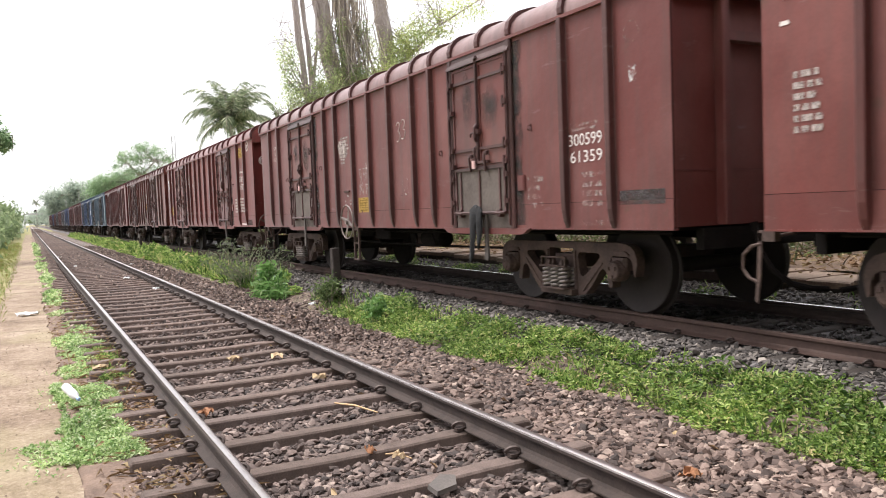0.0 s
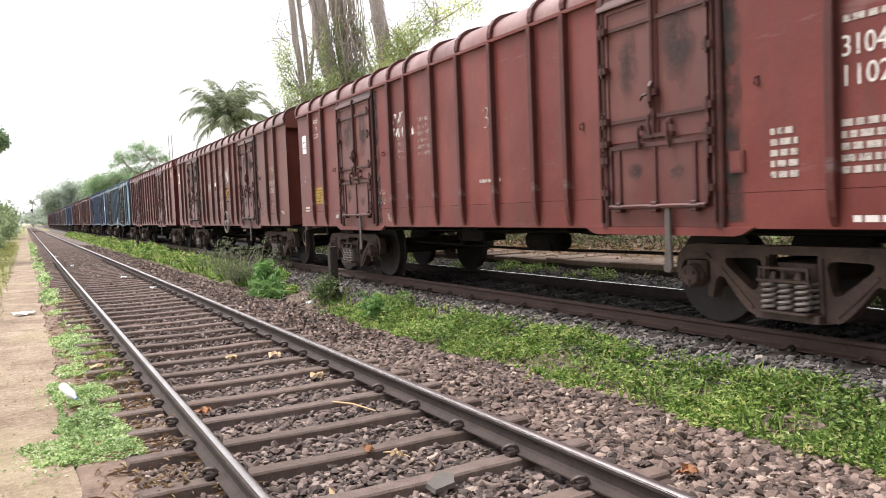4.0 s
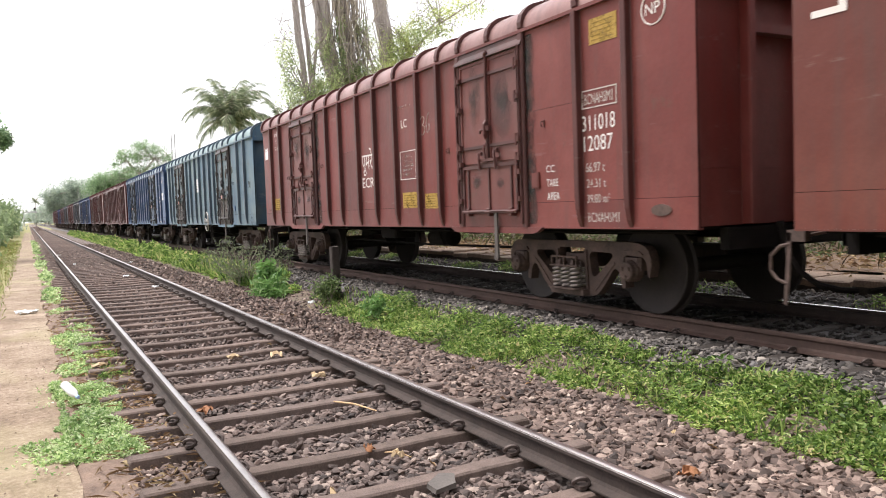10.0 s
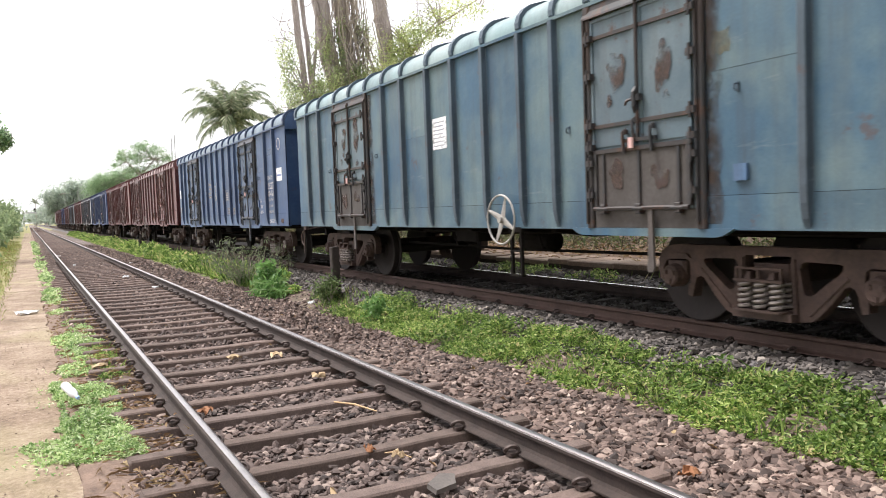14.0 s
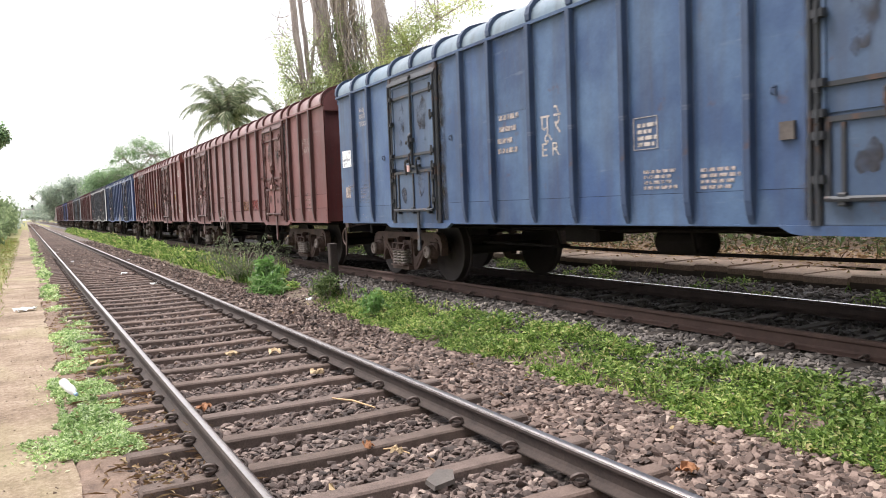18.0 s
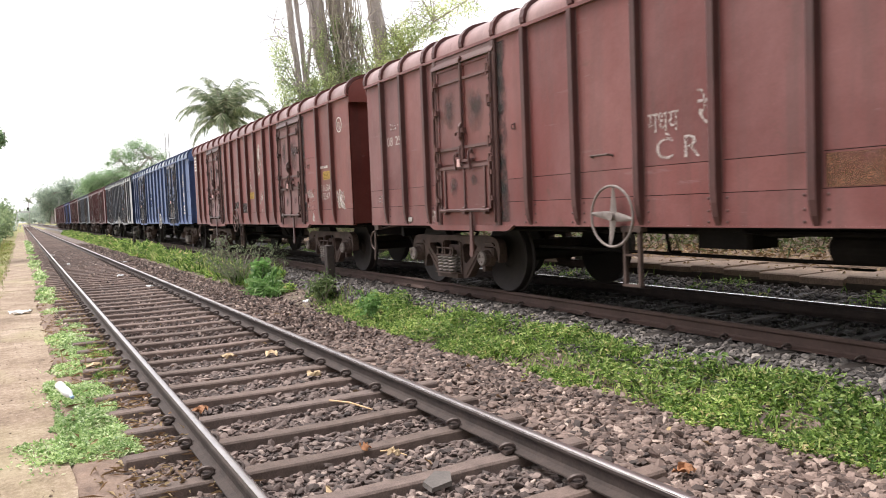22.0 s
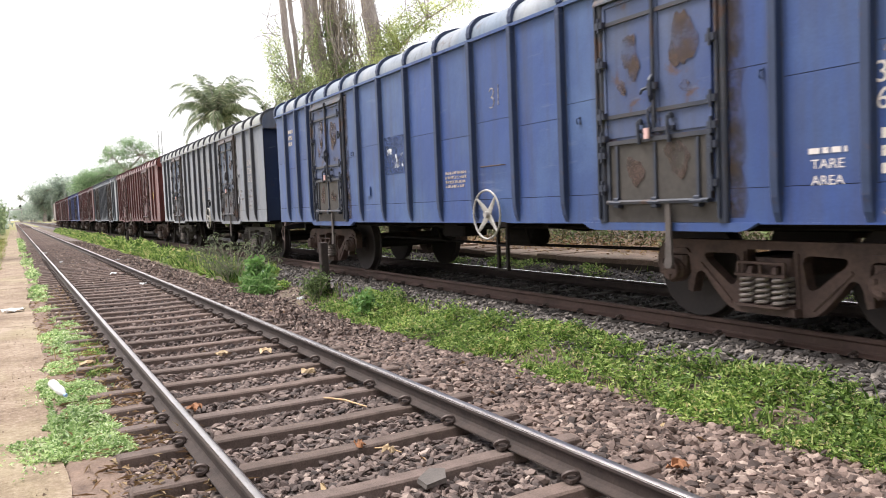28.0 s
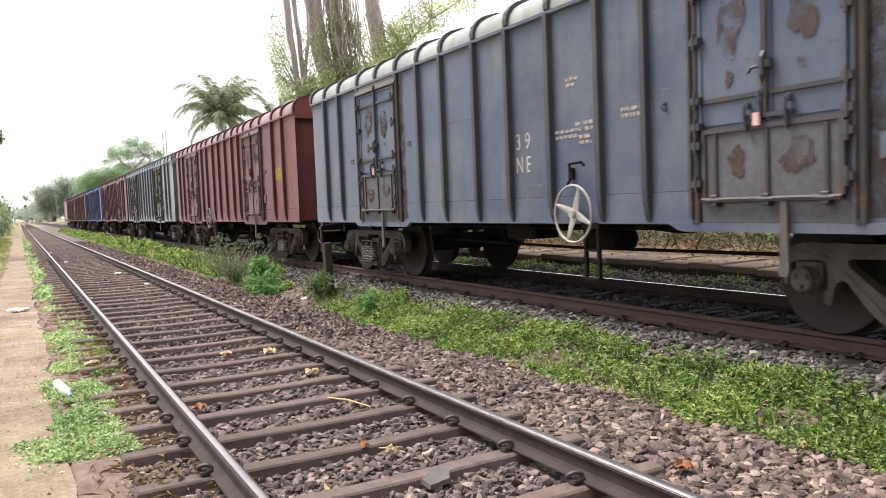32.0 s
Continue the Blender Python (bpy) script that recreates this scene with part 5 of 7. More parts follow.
for cloth in (((3.3, 1.24, 0.05), (3.32, 1.19, 0.12), (3.34, 1.08, 0.13), (3.38, 0.95, 0.1), (3.41, 0.8, 0.085), (3.43, 0.66, 0.08), (3.46, 0.56, 0.05), (3.47, 0.52, 0.02)),
              ((3.22, 1.22, 0.04), (3.22, 1.16, 0.09), (3.22, 1.04, 0.1), (3.23, 0.9, 0.08), (3.25, 0.78, 0.07), (3.27, 0.7, 0.03))):
    rag = random.Random(6)
    rag_rings = [[(-SIDE - 0.13 + 0.3 * q * math.sin(u) * rag.uniform(0.4, 1.5), y + 0.75 * q * math.cos(u) * rag.uniform(0.6, 1.3), z + 0.025 * math.cos(2 * u)) for u in (2 * math.pi * n / 11 for n in range(11))] for y, z, q in cloth]
    part("hanging_cloth", Shape().loft(rag_rings), BLACKCLOTH, w, "black cloth tied to the door lever", smooth=True)
part("touch_up_patch", flat(0.72, 0.1, 1.2, 1.34), GREENPATCH, w)
splash(w, 0.5, 2.47, 0.16, 0.22, SHREDS, "paint_fleck", 5)
lettering(w, "\u0935\u093e\u092a\u0938\u0940", 12.73, 2.74, 0.09, STENCIL, 0.28)
lettering(w, "R", 12.61, 2.62, 0.09, STENCIL)
lettering(w, "11-24", 12.73, 2.49, 0.09, STENCIL, 0.28)
ring_mark(w, 0.5, 2.86, 0.1, CHALK)

w = red_wagon(2, "early", 19.79, 0.98, (1.05, 0.78, 0.73), label="red covered wagon with crisp white stencils and a yellow placard")
WAGONS.append(w)
lettering(w, "310418", 1.49, 2.18, 0.15, WHITE, 0.51)
lettering(w, "11027", 1.47, 1.97, 0.15, WHITE, 0.44)
lettering(w, "\u0909\u092e", 0.58, 3.03, 0.09, WHITE, 0.13)
bars(w, 1.48, 2.42, 0.5, 0.08, 1, STENCIL)
bars(w, 1.5, 1.35, 0.42, 0.42, 5, STENCIL)
bars(w, 1.42, 1.0, 0.6, 0.08, 1, WHITE)
bars(w, 2.1, 1.35, 0.24, 0.42, 5, STENCIL)
placard(w, 1.48, 1.0, 2.84, 3.1)
ring_mark(w, 0.52, 3.08, 0.12, WHITE)
part("touch_up_patch", flat(0.82, 0.3, 1.0, 1.14), GREENPATCH, w)
chalked(w, "34", 6.35, 2.2, 0.25)
bars(w, 6.5, 1.52, 0.5, 0.07, 1, STENCIL)
placard(w, 12.93, 12.36, 1.4, 1.72)
placard(w, 13.53, 13.3, 2.45, 2.82, PAPER, INKGREY, 2)
lettering(w, "\u0935\u093e\u092a\u0938\u0940", 12.8, 2.98, 0.09, WHITE, 0.26)
lettering(w, "R", 12.66, 2.84, 0.09, WHITE)
lettering(w, "12-24", 12.78, 2.7, 0.09, WHITE, 0.24)
bars(w, 13.5, 1.25, 0.25, 0.12, 2, WHITE)
bars(w, 13.5, 1.85, 0.15, 0.2, 2, CHALK)
for y, z, a, b, n in ((8.9, 2.64, 0.5, 0.2, 81), (8.86, 2.42, 0.5, 0.2, 82), (8.36, 2.4, 0.26, 0.18, 83)):
    splash(w, y, z, a, b, SHREDS, "torn_poster", n)
bars(w, 9.7, 1.32, 0.3, 0.3, 2, CHALK)
splash(w, 9.34, 1.1, 0.26, 0.16, SCUFF, "scrape", 84)
part("label_holder", flat(11.72, 11.57, 1.1, 1.17, 0.02), ALLOY, w, "small pale metal clip")
for y in (8.6, 7.9):
    bars(w, y + 0.3, 2.0, 0.45, 0.6, 6, CHALK)
h = part("handbrake", handwheel_shape, BOGIE, w, "spoked handbrake wheel on the end", at=pose(-1.25, -0.16, 1.0, 0, 0, 90), key="handwheel", smooth=True)
for a in range(3):
    part("spoke", lambda: spoke_shape(a * 2 * math.pi / 3 + 0.5), BOGIE, h, key=("tri", a), smooth=True)
brake_step(w, BOGIE, pose(-1.25, -0.05, 0.96, 0, 0, 90))
end_ring = [(-1.3 + 0.1 * math.cos(a), 0.094, 2.68 + 0.1 * math.sin(a)) for a in coil_of()]
part("ring_mark", Shape().tube(end_ring, 0.012, 4, False), WHITE, w)
end_number(w, "89", -1.37, 2.63, 0.11)

w = red_wagon(3, "early", 34.46, 0.82, (1.04, 0.92, 0.72), wheel=(5.69, None, 0.06), label="brownish red covered wagon with scraps of white poster")
WAGONS.append(w)
lettering(w, "300697", 1.49, 1.9, 0.13, STENCIL, 0.51)
lettering(w, "68931", 1.47, 1.73, 0.13, STENCIL, 0.44)
lettering(w, "1230", 1.36, 2.24, 0.1, FAINT, 0.28)
lettering(w, "BCNAM", 1.45, 2.08, 0.1, FADEDYELLOW, 0.42)
small_print(w, 1.4)
bars(w, 2.3, 1.2, 0.3, 0.4, 3, CHALK)
splash(w, 5.84, 2.37, 0.68, 0.56, SHREDS, "torn_poster", 11)
part("placard", flat(6.07, 5.54, 1.74, 2.04), FADEDYELLOW, w, "faded ochre placard")
part("grab_handle", Shape().tube([(-SIDE, 5.94, 1.64), (-SIDE - 0.05, 5.92, 1.65), (-SIDE - 0.05, 5.66, 1.65), (-SIDE, 5.64, 1.64)], 0.012, 6), BOGIE, w)
for edge in (flat(8.5, 7.93, 1.94, 1.962), flat(8.5, 7.93, 2.36, 2.38), flat(8.5, 8.475, 1.962, 2.36), flat(7.955, 7.93, 1.962, 2.36)):
    part("label_frame", edge, CHALK, w)
lettering(w, "M", 8.4, 2.02, 0.26, STENCIL, 0.38)
bars(w, 8.29, 2.44, 0.2, 0.3, 3, CHALK)
chalked(w, "35", 6.8, 2.43, 0.27)
bars(w, 6.78, 2.12, 0.3, 0.2, 3, CHALK)
lettering(w, "S R", 6.84, 1.47, 0.2, STENCIL, 0.43)
lettering(w, "\u0926 \u0930\u0947", 6.85, 1.8, 0.22, STENCIL, 0.4)
bars(w, 7.62, 2.35, 0.5, 0.5, 6, CHALK)
part("notice", flat(7.43, 7.22, 2.15, 2.26), PAPER, w, "small white notice")
part("touch_up_patch", flat(7.45, 7.21, 2.02, 2.146), GREENPATCH, w)
lettering(w, "3", 7.36, 1.7, 0.15, CHALK)
bars(w, 7.4, 1.55, 0.28, 0.08, 1, CHALK)
bars(w, 5.05, 1.3, 0.18, 0.22, 3, CHALK)
for strip in (flat(13.62, 13.34, 2.82, 2.88), flat(13.4, 13.34, 2.52, 2.816), flat(13.62, 13.4, 2.52, 2.57)):
    part("paint_stroke", strip, WHITE, w)
bars(w, 12.8, 2.5, 0.3, 0.4, 4, CHALK)
splash(w, 0.5, 1.25, 0.35, 0.12, SCUFF, "paint_fleck", 7)
ring_mark(w, 0.45, 1.05, 0.07, CHALK)

w = red_wagon(4, "short", 49.2, 0.93, (1.06, 0.84, 0.82), label="bright red covered wagon with white stencils and yellow placards")
WAGONS.append(w)
lettering(w, "311018", 1.56, 1.97, 0.16, WHITE, 0.51)
lettering(w, "12087", 1.54, 1.76, 0.16, WHITE, 0.45)
for edge in (flat(1.56, 1.02, 2.2, 2.212), flat(1.56, 1.02, 2.378, 2.39), flat(1.56, 1.548, 2.212, 2.378), flat(1.032, 1.02, 2.212, 2.378)):
    part("label_frame", edge, STENCIL, w)
lettering(w, "BCNAHSM1", 1.52, 2.24, 0.11, STENCIL, 0.44)
lettering(w, "66.97 t", 1.52, 1.54, 0.1, STENCIL, 0.3)
lettering(w, "24.31 t", 1.51, 1.38, 0.09, STENCIL, 0.3)
lettering(w, "39.80 m\u00b2", 1.51, 1.22, 0.09, STENCIL, 0.36)
lettering(w, "BCNAHSM1", 1.5, 1.02, 0.1, STENCIL, 0.48)
part("builder_plate", Shape().prism_x([(0.44 + 0.13 * math.cos(u), 1.13 + 0.055 * math.sin(u)) for u in (2 * math.pi * n / 20 for n in range(20))], -SIDE - 0.014, -SIDE), BOGIE, w, "oval cast plate")
lettering(w, "CC", 2.22, 1.58, 0.08, WHITE, 0.16)
lettering(w, "TARE", 2.21, 1.42, 0.085, WHITE, 0.21)
lettering(w, "AREA", 2.21, 1.27, 0.085, WHITE, 0.23)
chalked(w, "36", 5.3, 2.3, 0.27)
bars(w, 6.2, 2.78, 0.7, 0.07, 1, CHALK)
placard(w, 1.42, 1.0, 2.84, 3.1)
ring_mark(w, 0.5, 3.0, 0.15, WHITE)
part("label_patch", Shape().box(-0.92, -0.73, 0.093, 0.099, 1.31, 1.55), FADEDYELLOW, w, "small ochre patch on the end wall")
lettering(w, "NP", 0.6, 2.945, 0.11, WHITE, 0.19)
lettering(w, "ECR", 7.6, 1.62, 0.17, WHITE, 0.5)
lettering(w, "\u092a\u0942\u092e\u0930\u0947", 7.6, 1.93, 0.28, WHITE, 0.46)
for edge in (flat(6.05, 5.5, 1.68, 1.69), flat(6.05, 5.5, 2.11, 2.12), flat(6.05, 6.035, 1.68, 2.12), flat(5.515, 5.5, 1.68, 2.12)):
    part("label_frame", edge, WHITE, w)
bars(w, 5.98, 1.74, 0.38, 0.34, 5, CHALK)
placard(w, 6.0, 5.48, 1.24, 1.48)
placard(w, 5.24, 4.84, 1.22, 1.44)
lettering(w, "LC", 5.97, 2.48, 0.13, WHITE, 0.2)
placard(w, 13.1, 12.52, 1.31, 1.58)
splash(w, 13.58, 2.67, 0.3, 0.38, PAPER, "torn_poster", 3)
lettering(w, "\u0935\u093e\u092a\u0938\u0940", 12.86, 3.0, 0.09, WHITE, 0.26)
lettering(w, "R", 12.76, 2.86, 0.09, WHITE)
lettering(w, "12-24", 12.84, 2.7, 0.09, WHITE, 0.25)
bars(w, 13.6, 1.2, 0.3, 0.18, 2, CHALK)
part("label_holder", lambda: None, livery(4.2, *RED), w, at=pose(0, 11.7, 1.43), key="holder")

steel_blue = livery(5, (0.045, 0.1, 0.155), (0.112, 0.168, 0.186), 0.6, 0.63)
w = wagon("short", 64.05, steel_blue, paint("door_paint", (0.085, 0.13, 0.16), (0.14, 0.185, 0.205), 5.5, 0.9, chips=0.57), ribbing(30 + len(WAGONS), RIBS["steel_blue"]), "pale weathered blue covered wagon with rust-blotched doors", seal=LOCK, iron=blue_iron(5.9, (0.07, 0.075, 0.085), (0.045, 0.032, 0.028)), smear=RUSTBLOT, holder=False, low=plain("rusty_blue_flap", (0.04, 0.031, 0.026), (0.098, 0.09, 0.086), 2.5, 0.85), wheel=(5.74, True, 0.4), roof=paint("skylit_roof_paint", (0.192, 0.272, 0.288), (0.272, 0.352, 0.36), 5.3, 0.4, rough=0.38))
WAGONS.append(w)
placard(w, 7.62, 7.21, 2.06, 2.5, PAPER, INKGREY, 7)
part("label_plate", flat(2.28, 2.15, 1.36, 1.5, 0.03), livery(5.6, (0.06, 0.12, 0.24), (0.1, 0.18, 0.3)), w, "small blue plate")
splash(w, 2.41, 2.53, 0.24, 0.28, OLIVE, "rust_bloom", 51)
splash(w, 0.52, 2.03, 0.25, 0.25, OLIVE, "rust_bloom", 4)
ring_mark(w, 0.4, 1.07, 0.1, GREENPATCH)
lettering(w, "C R", 12.9, 2.75, 0.16, CHALK, 0.4)
splash(w, 13.1, 2.0, 0.3, 0.15, CHALK, "paint_fleck", 14)

deep_blue = livery(6, (0.035, 0.07, 0.158), (0.074, 0.13, 0.232), 0.5, 0.62)
w = wagon("short", 78.79, deep_blue, paint("door_paint", (0.045, 0.078, 0.145), (0.086, 0.132, 0.205), 6.5, 0.9, chips=0.63), ribbing(30 + len(WAGONS), RIBS["deep_blue"]), "blue covered wagon with white stencils and paper notices", iron=blue_iron(6.9, (0.05, 0.06, 0.08), (0.045, 0.05, 0.062)), smear=SOOT, cap=ALLOY, seal=LOCK, roof=paint("skylit_roof_paint", (0.16, 0.216, 0.272), (0.24, 0.304, 0.352), 6.3, 0.4, rough=0.38))
WAGONS.append(w)
lettering(w, "310220", 1.54, 1.84, 0.155, WHITE, 0.57)
lettering(w, "10456", 1.54, 1.66, 0.145, WHITE, 0.5)
lettering(w, "BCNAHSM1", 1.52, 2.06, 0.1, WHITE, 0.43)
lettering(w, "66-96t", 1.52, 1.54, 0.085, STENCIL, 0.38)
lettering(w, "24-64t", 1.52, 1.4, 0.085, STENCIL, 0.38)
lettering(w, "39-89M", 1.52, 1.25, 0.085, STENCIL, 0.4)
lettering(w, "BCNAHSM1", 1.51, 1.02, 0.085, WHITE, 0.44)
lettering(w, "C.C.", 2.29, 1.54, 0.08, WHITE, 0.14)
lettering(w, "TARE", 2.28, 1.39, 0.08, WHITE, 0.22)
lettering(w, "AREA", 2.28, 1.25, 0.08, WHITE, 0.23)
placard(w, 0.78, 0.36, 2.0, 2.3, PAPER, INKBLUE, 1)
part("builder_plate", Shape().prism_x([(0.44 + 0.11 * math.cos(u), 1.07 + 0.05 * math.sin(u)) for u in (2 * math.pi * n / 20 for n in range(20))], -SIDE - 0.014, -SIDE), BOGIE, w, "oval cast plate")
bars(w, 1.45, 2.65, 0.3, 0.16, 3, CHALK)
ring_mark(w, 0.53, 2.85, 0.13, WHITE)
placard(w, 13.72, 13.32, 1.96, 2.26, PAPER, INKGREY, 1)
lettering(w, "41-06", 12.84, 2.86, 0.08, STENCIL, 0.22)
lettering(w, "\u0935\u093e\u092a\u0938\u0940", 12.84, 2.74, 0.09, STENCIL, 0.24)
lettering(w, "RETURN", 12.86, 2.62, 0.085, STENCIL, 0.3)
bars(w, 12.92, 1.34, 0.42, 0.3, 6, CHALK)
for edge in (flat(12.96, 12.44, 1.3, 1.308), flat(12.96, 12.44, 1.672, 1.68), flat(12.96, 12.95, 1.308, 1.672), flat(12.45, 12.44, 1.308, 1.672)):
    part("label_frame", edge, CHALK, w)
part("notice", flat(13.62, 13.4, 1.4, 1.6), FAINT, w, "small faded white notice")
bars(w, 12.9, 1.04, 0.3, 0.08, 2, CHALK)
bars(w, 13.5, 1.5, 0.3, 0.16, 2, CHALK)
for z in (2.22, 2.08, 1.94, 1.82):
    bars(w, 8.46 - 0.04 * (z > 2), z, 0.44, 0.1, 1, FAINT)
lettering(w, "E R", 7.54, 1.72, 0.15, STENCIL, 0.32)
lettering(w, "\u092a\u0942 \u0930\u0947", 7.56, 1.96, 0.24, STENCIL, 0.38)
bars(w, 6.0, 1.7, 0.25, 0.24, 4, STENCIL)
part("label_holder", flat(4.42, 4.29, 1.62, 1.76, 0.03), STAY, w, "small grey metal clip")
for edge in (flat(6.06, 5.74, 1.67, 1.675), flat(6.06, 5.74, 1.97, 1.975), flat(6.06, 6.052, 1.675, 1.97), flat(5.748, 5.74, 1.675, 1.97)):
    part("label_frame", edge, STENCIL, w)
bars(w, 5.93, 1.29, 0.42, 0.2, 4, FAINT)
bars(w, 5.23, 1.27, 0.42, 0.2, 4, FAINT)

w = red_wagon(7, "plum", 93.45, 1.1, (0.98, 1.24, 1.34), cap=ALLOY, seal=LOCK, wheel=(8.73, False, 0.1), iron=paint("door_iron", (0.062, 0.024, 0.021), (0.125, 0.06, 0.053), 7.9, 0.6), label="long plum-red covered wagon with patched lower panels")
WAGONS.append(w)
for y in (0.05, *(r + d for r in KINDS["plum"]["ribs"] for d in (-0.1, 0.1))):
    for z in (0.995, 1.09, 1.2):
        part("rivet", lambda: Shape().lathe_x([(-SIDE, 0.014), (-SIDE - 0.009, 0.012), (-SIDE - 0.013, 0.005)], 7), ribbing(44, (0.11, 0.05, 0.045)) if "rivet" not in MESHES else MESHES["rivet"].materials[0], w, at=pose(0, y, z), key="rivet", smooth=True)
lettering(w, "300188", 1.36, 2.55, 0.14, FAINT, 0.56)
lettering(w, "24060", 1.36, 2.38, 0.14, FAINT, 0.5)
small_print(w, 1.3)
part("touch_up_patch", flat(6.5, 5.74, 1.25, 1.5, 0.003), worn_ink("ochre_primer", (0.15, 0.062, 0.03), 0.38, 0.3, grain=4), w, "ochre primer patch on a lower panel")
part("touch_up_patch", flat(5.58, 4.84, 1.25, 1.52, 0.003), worn_ink("fresh_red_patch", (0.17, 0.03, 0.026), 0.36, 0.3, grain=4), w, "fresher red patch on a lower panel")
lettering(w, "C R", 8.2, 1.57, 0.2, FAINT, 0.52)
lettering(w, "\u092e\u0927\u094d\u092f", 8.3, 1.82, 0.2, FAINT, 0.38)
lettering(w, "\u0930\u0947", 7.7, 1.84, 0.24, FAINT, 0.12)
part("grab_handle", Shape().tube([(-SIDE, 9.1, 1.66), (-SIDE - 0.05, 9.08, 1.67), (-SIDE - 0.05, 8.82, 1.67), (-SIDE, 8.8, 1.66)], 0.012, 6), BOGIE, w)
lettering(w, "08", 14.08, 2.2, 0.14, STENCIL, 0.2)
lettering(w, "25", 13.78, 2.2, 0.14, STENCIL, 0.2)
bars(w, 14.56, 1.3, 0.28, 0.16, 2, CHALK)
bars(w, 13.95, 2.44, 0.3, 0.12, 2, CHALK)
part("label_holder", flat(13.41, 13.29, 1.01, 1.07, 0.02), ALLOY, w, "small pale metal clip")
splash(w, 12.56, 1.09, 0.24, 0.2, SCUFF, "scrape", 75)

w = red_wagon(8, "short", 109.12, 1.0, (1.06, 0.98, 0.9), cap=ALLOY, seal=LOCK, wheel=(8.13, False, 0.6, BOGIE), iron=paint("door_iron", (0.05, 0.019, 0.016), (0.105, 0.046, 0.04), 8.9, 0.6), label="red covered wagon with white scrapes and a yellow placard")
WAGONS.append(w)
lettering(w, "311504", 1.56, 1.6, 0.13, STENCIL, 0.5)
lettering(w, "18247", 1.54, 1.44, 0.13, STENCIL, 0.44)
lettering(w, "5580t", 2.46, 1.5, 0.11, STENCIL, 0.42)
placard(w, 1.43, 1.02, 1.82, 1.98)
bars(w, 1.58, 2.04, 0.55, 0.08, 1, STENCIL)
ring_mark(w, 0.48, 2.78, 0.13, WHITE)
lettering(w, "\u0926\u092a\u0942", 0.57, 2.74, 0.1, STENCIL, 0.17)
splash(w, 0.55, 1.42, 0.5, 0.46, SCUFF, "scrape", 31)
splash(w, 2.1, 1.1, 0.2, 0.25, SCUFF, "scrape", 32)
bars(w, 2.4, 1.2, 0.4, 0.2, 2, CHALK)
bars(w, 2.4, 1.4, 0.45, 0.3, 3, CHALK)
lettering(w, "S N", 8.48, 1.75, 0.18, FAINT, 0.5)
lettering(w, "\u0926 \u092a", 8.48, 1.98, 0.2, FAINT, 0.48)
lettering(w, "R", 6.83, 1.86, 0.18, STENCIL)
lettering(w, "\u0930\u0947", 6.83, 2.1, 0.2, STENCIL, 0.12)
placard(w, 6.98, 6.5, 1.6, 1.76)
for points in (((6.24, 1.98), (6.18, 2.25), (6.08, 2.5), (5.99, 2.74), (5.9, 2.94), (5.8, 2.84), (5.72, 2.6), (5.7, 2.45), (5.84, 2.26), (6.02, 2.1), (6.12, 2.02)), ((6.02, 1.46), (5.96, 1.58), (5.84, 1.68), (5.72, 1.74), (5.7, 1.62), (5.8, 1.52), (5.92, 1.44)), ((5.9, 1.28), (5.82, 1.32), (5.74, 1.3), (5.8, 1.25))):
    part("scrape", Shape().prism_x(points, -SIDE - 0.005, -SIDE - 0.001), SCUFF, w)
part("touch_up_patch", flat(7.68, 7.22, 1.25, 1.5), GREENPATCH, w)
# Dark ragged blotch just above the handbrake wheel.
splash(w, 8.3, 1.46, 0.56, 0.24, GREENPATCH, "rust_bloom", 35)
for k in range(5):
    part("reflector_stripe", flat(13.72, 13.3, 2.7 + k * 0.1, 2.755 + k * 0.1), WHITE, w)
bars(w, 13.0, 2.4, 0.3, 0.3, 3, CHALK)

royal = livery(9, (0.04, 0.074, 0.2), (0.068, 0.118, 0.255), 0.45, 0.67)
w = wagon("long", 123.9, royal, paint("door_paint", (0.045, 0.07, 0.165), (0.08, 0.105, 0.19), 9.5, 0.8, chips=0.57), ribbing(30 + len(WAGONS), RIBS["royal"]), "long royal-blue covered wagon with rust-blotched grimy doors", iron=blue_iron(9.9, (0.06, 0.08, 0.14), (0.06, 0.06, 0.07)), smear=RUSTBLOT, holder=False, low=plain("grimy_blue_flap", (0.03, 0.027, 0.025), (0.08, 0.07, 0.062), 2.0, 0.85), seal=LOCK, wheel=(6.2, True, 0.75), roof=livery(9.3, (0.16, 0.2, 0.26), (0.28, 0.3, 0.33)))
WAGONS.append(w)
lettering(w, "300291", 1.36, 1.92, 0.15, WHITE, 0.55)
lettering(w, "60034", 1.36, 1.74, 0.15, WHITE, 0.5)
lettering(w, "ER", 1.28, 2.27, 0.2, WHITE, 0.36)
lettering(w, "\u092a\u0942 \u0930\u0947", 1.32, 2.5, 0.25, WHITE, 0.42)
bars(w, 1.33, 2.12, 0.4, 0.08, 1, CHALK)
bars(w, 1.33, 1.3, 0.36, 0.36, 3, WHITE)
bars(w, 1.33, 1.02, 0.36, 0.08, 1, CHALK)
bars(w, 1.88, 1.47, 0.3, 0.07, 1, WHITE)
lettering(w, "TARE", 1.86, 1.36, 0.07, WHITE, 0.26)
lettering(w, "AREA", 1.86, 1.24, 0.07, WHITE, 0.26)
part("touch_up_patch", flat(9.28, 8.52, 1.7, 2.28, 0.003), worn_ink("dark_blue_patch", (0.032, 0.06, 0.165), 0.34, 0.3, grain=4), w, "darker blue repainted patch")
splash(w, 8.8, 1.9, 0.5, 0.3, SHREDS, "torn_poster", 41)
splash(w, 9.1, 2.05, 0.2, 0.12, SHREDS, "torn_poster", 42)
bars(w, 7.36, 1.42, 0.55, 0.24, 4, FAINT)
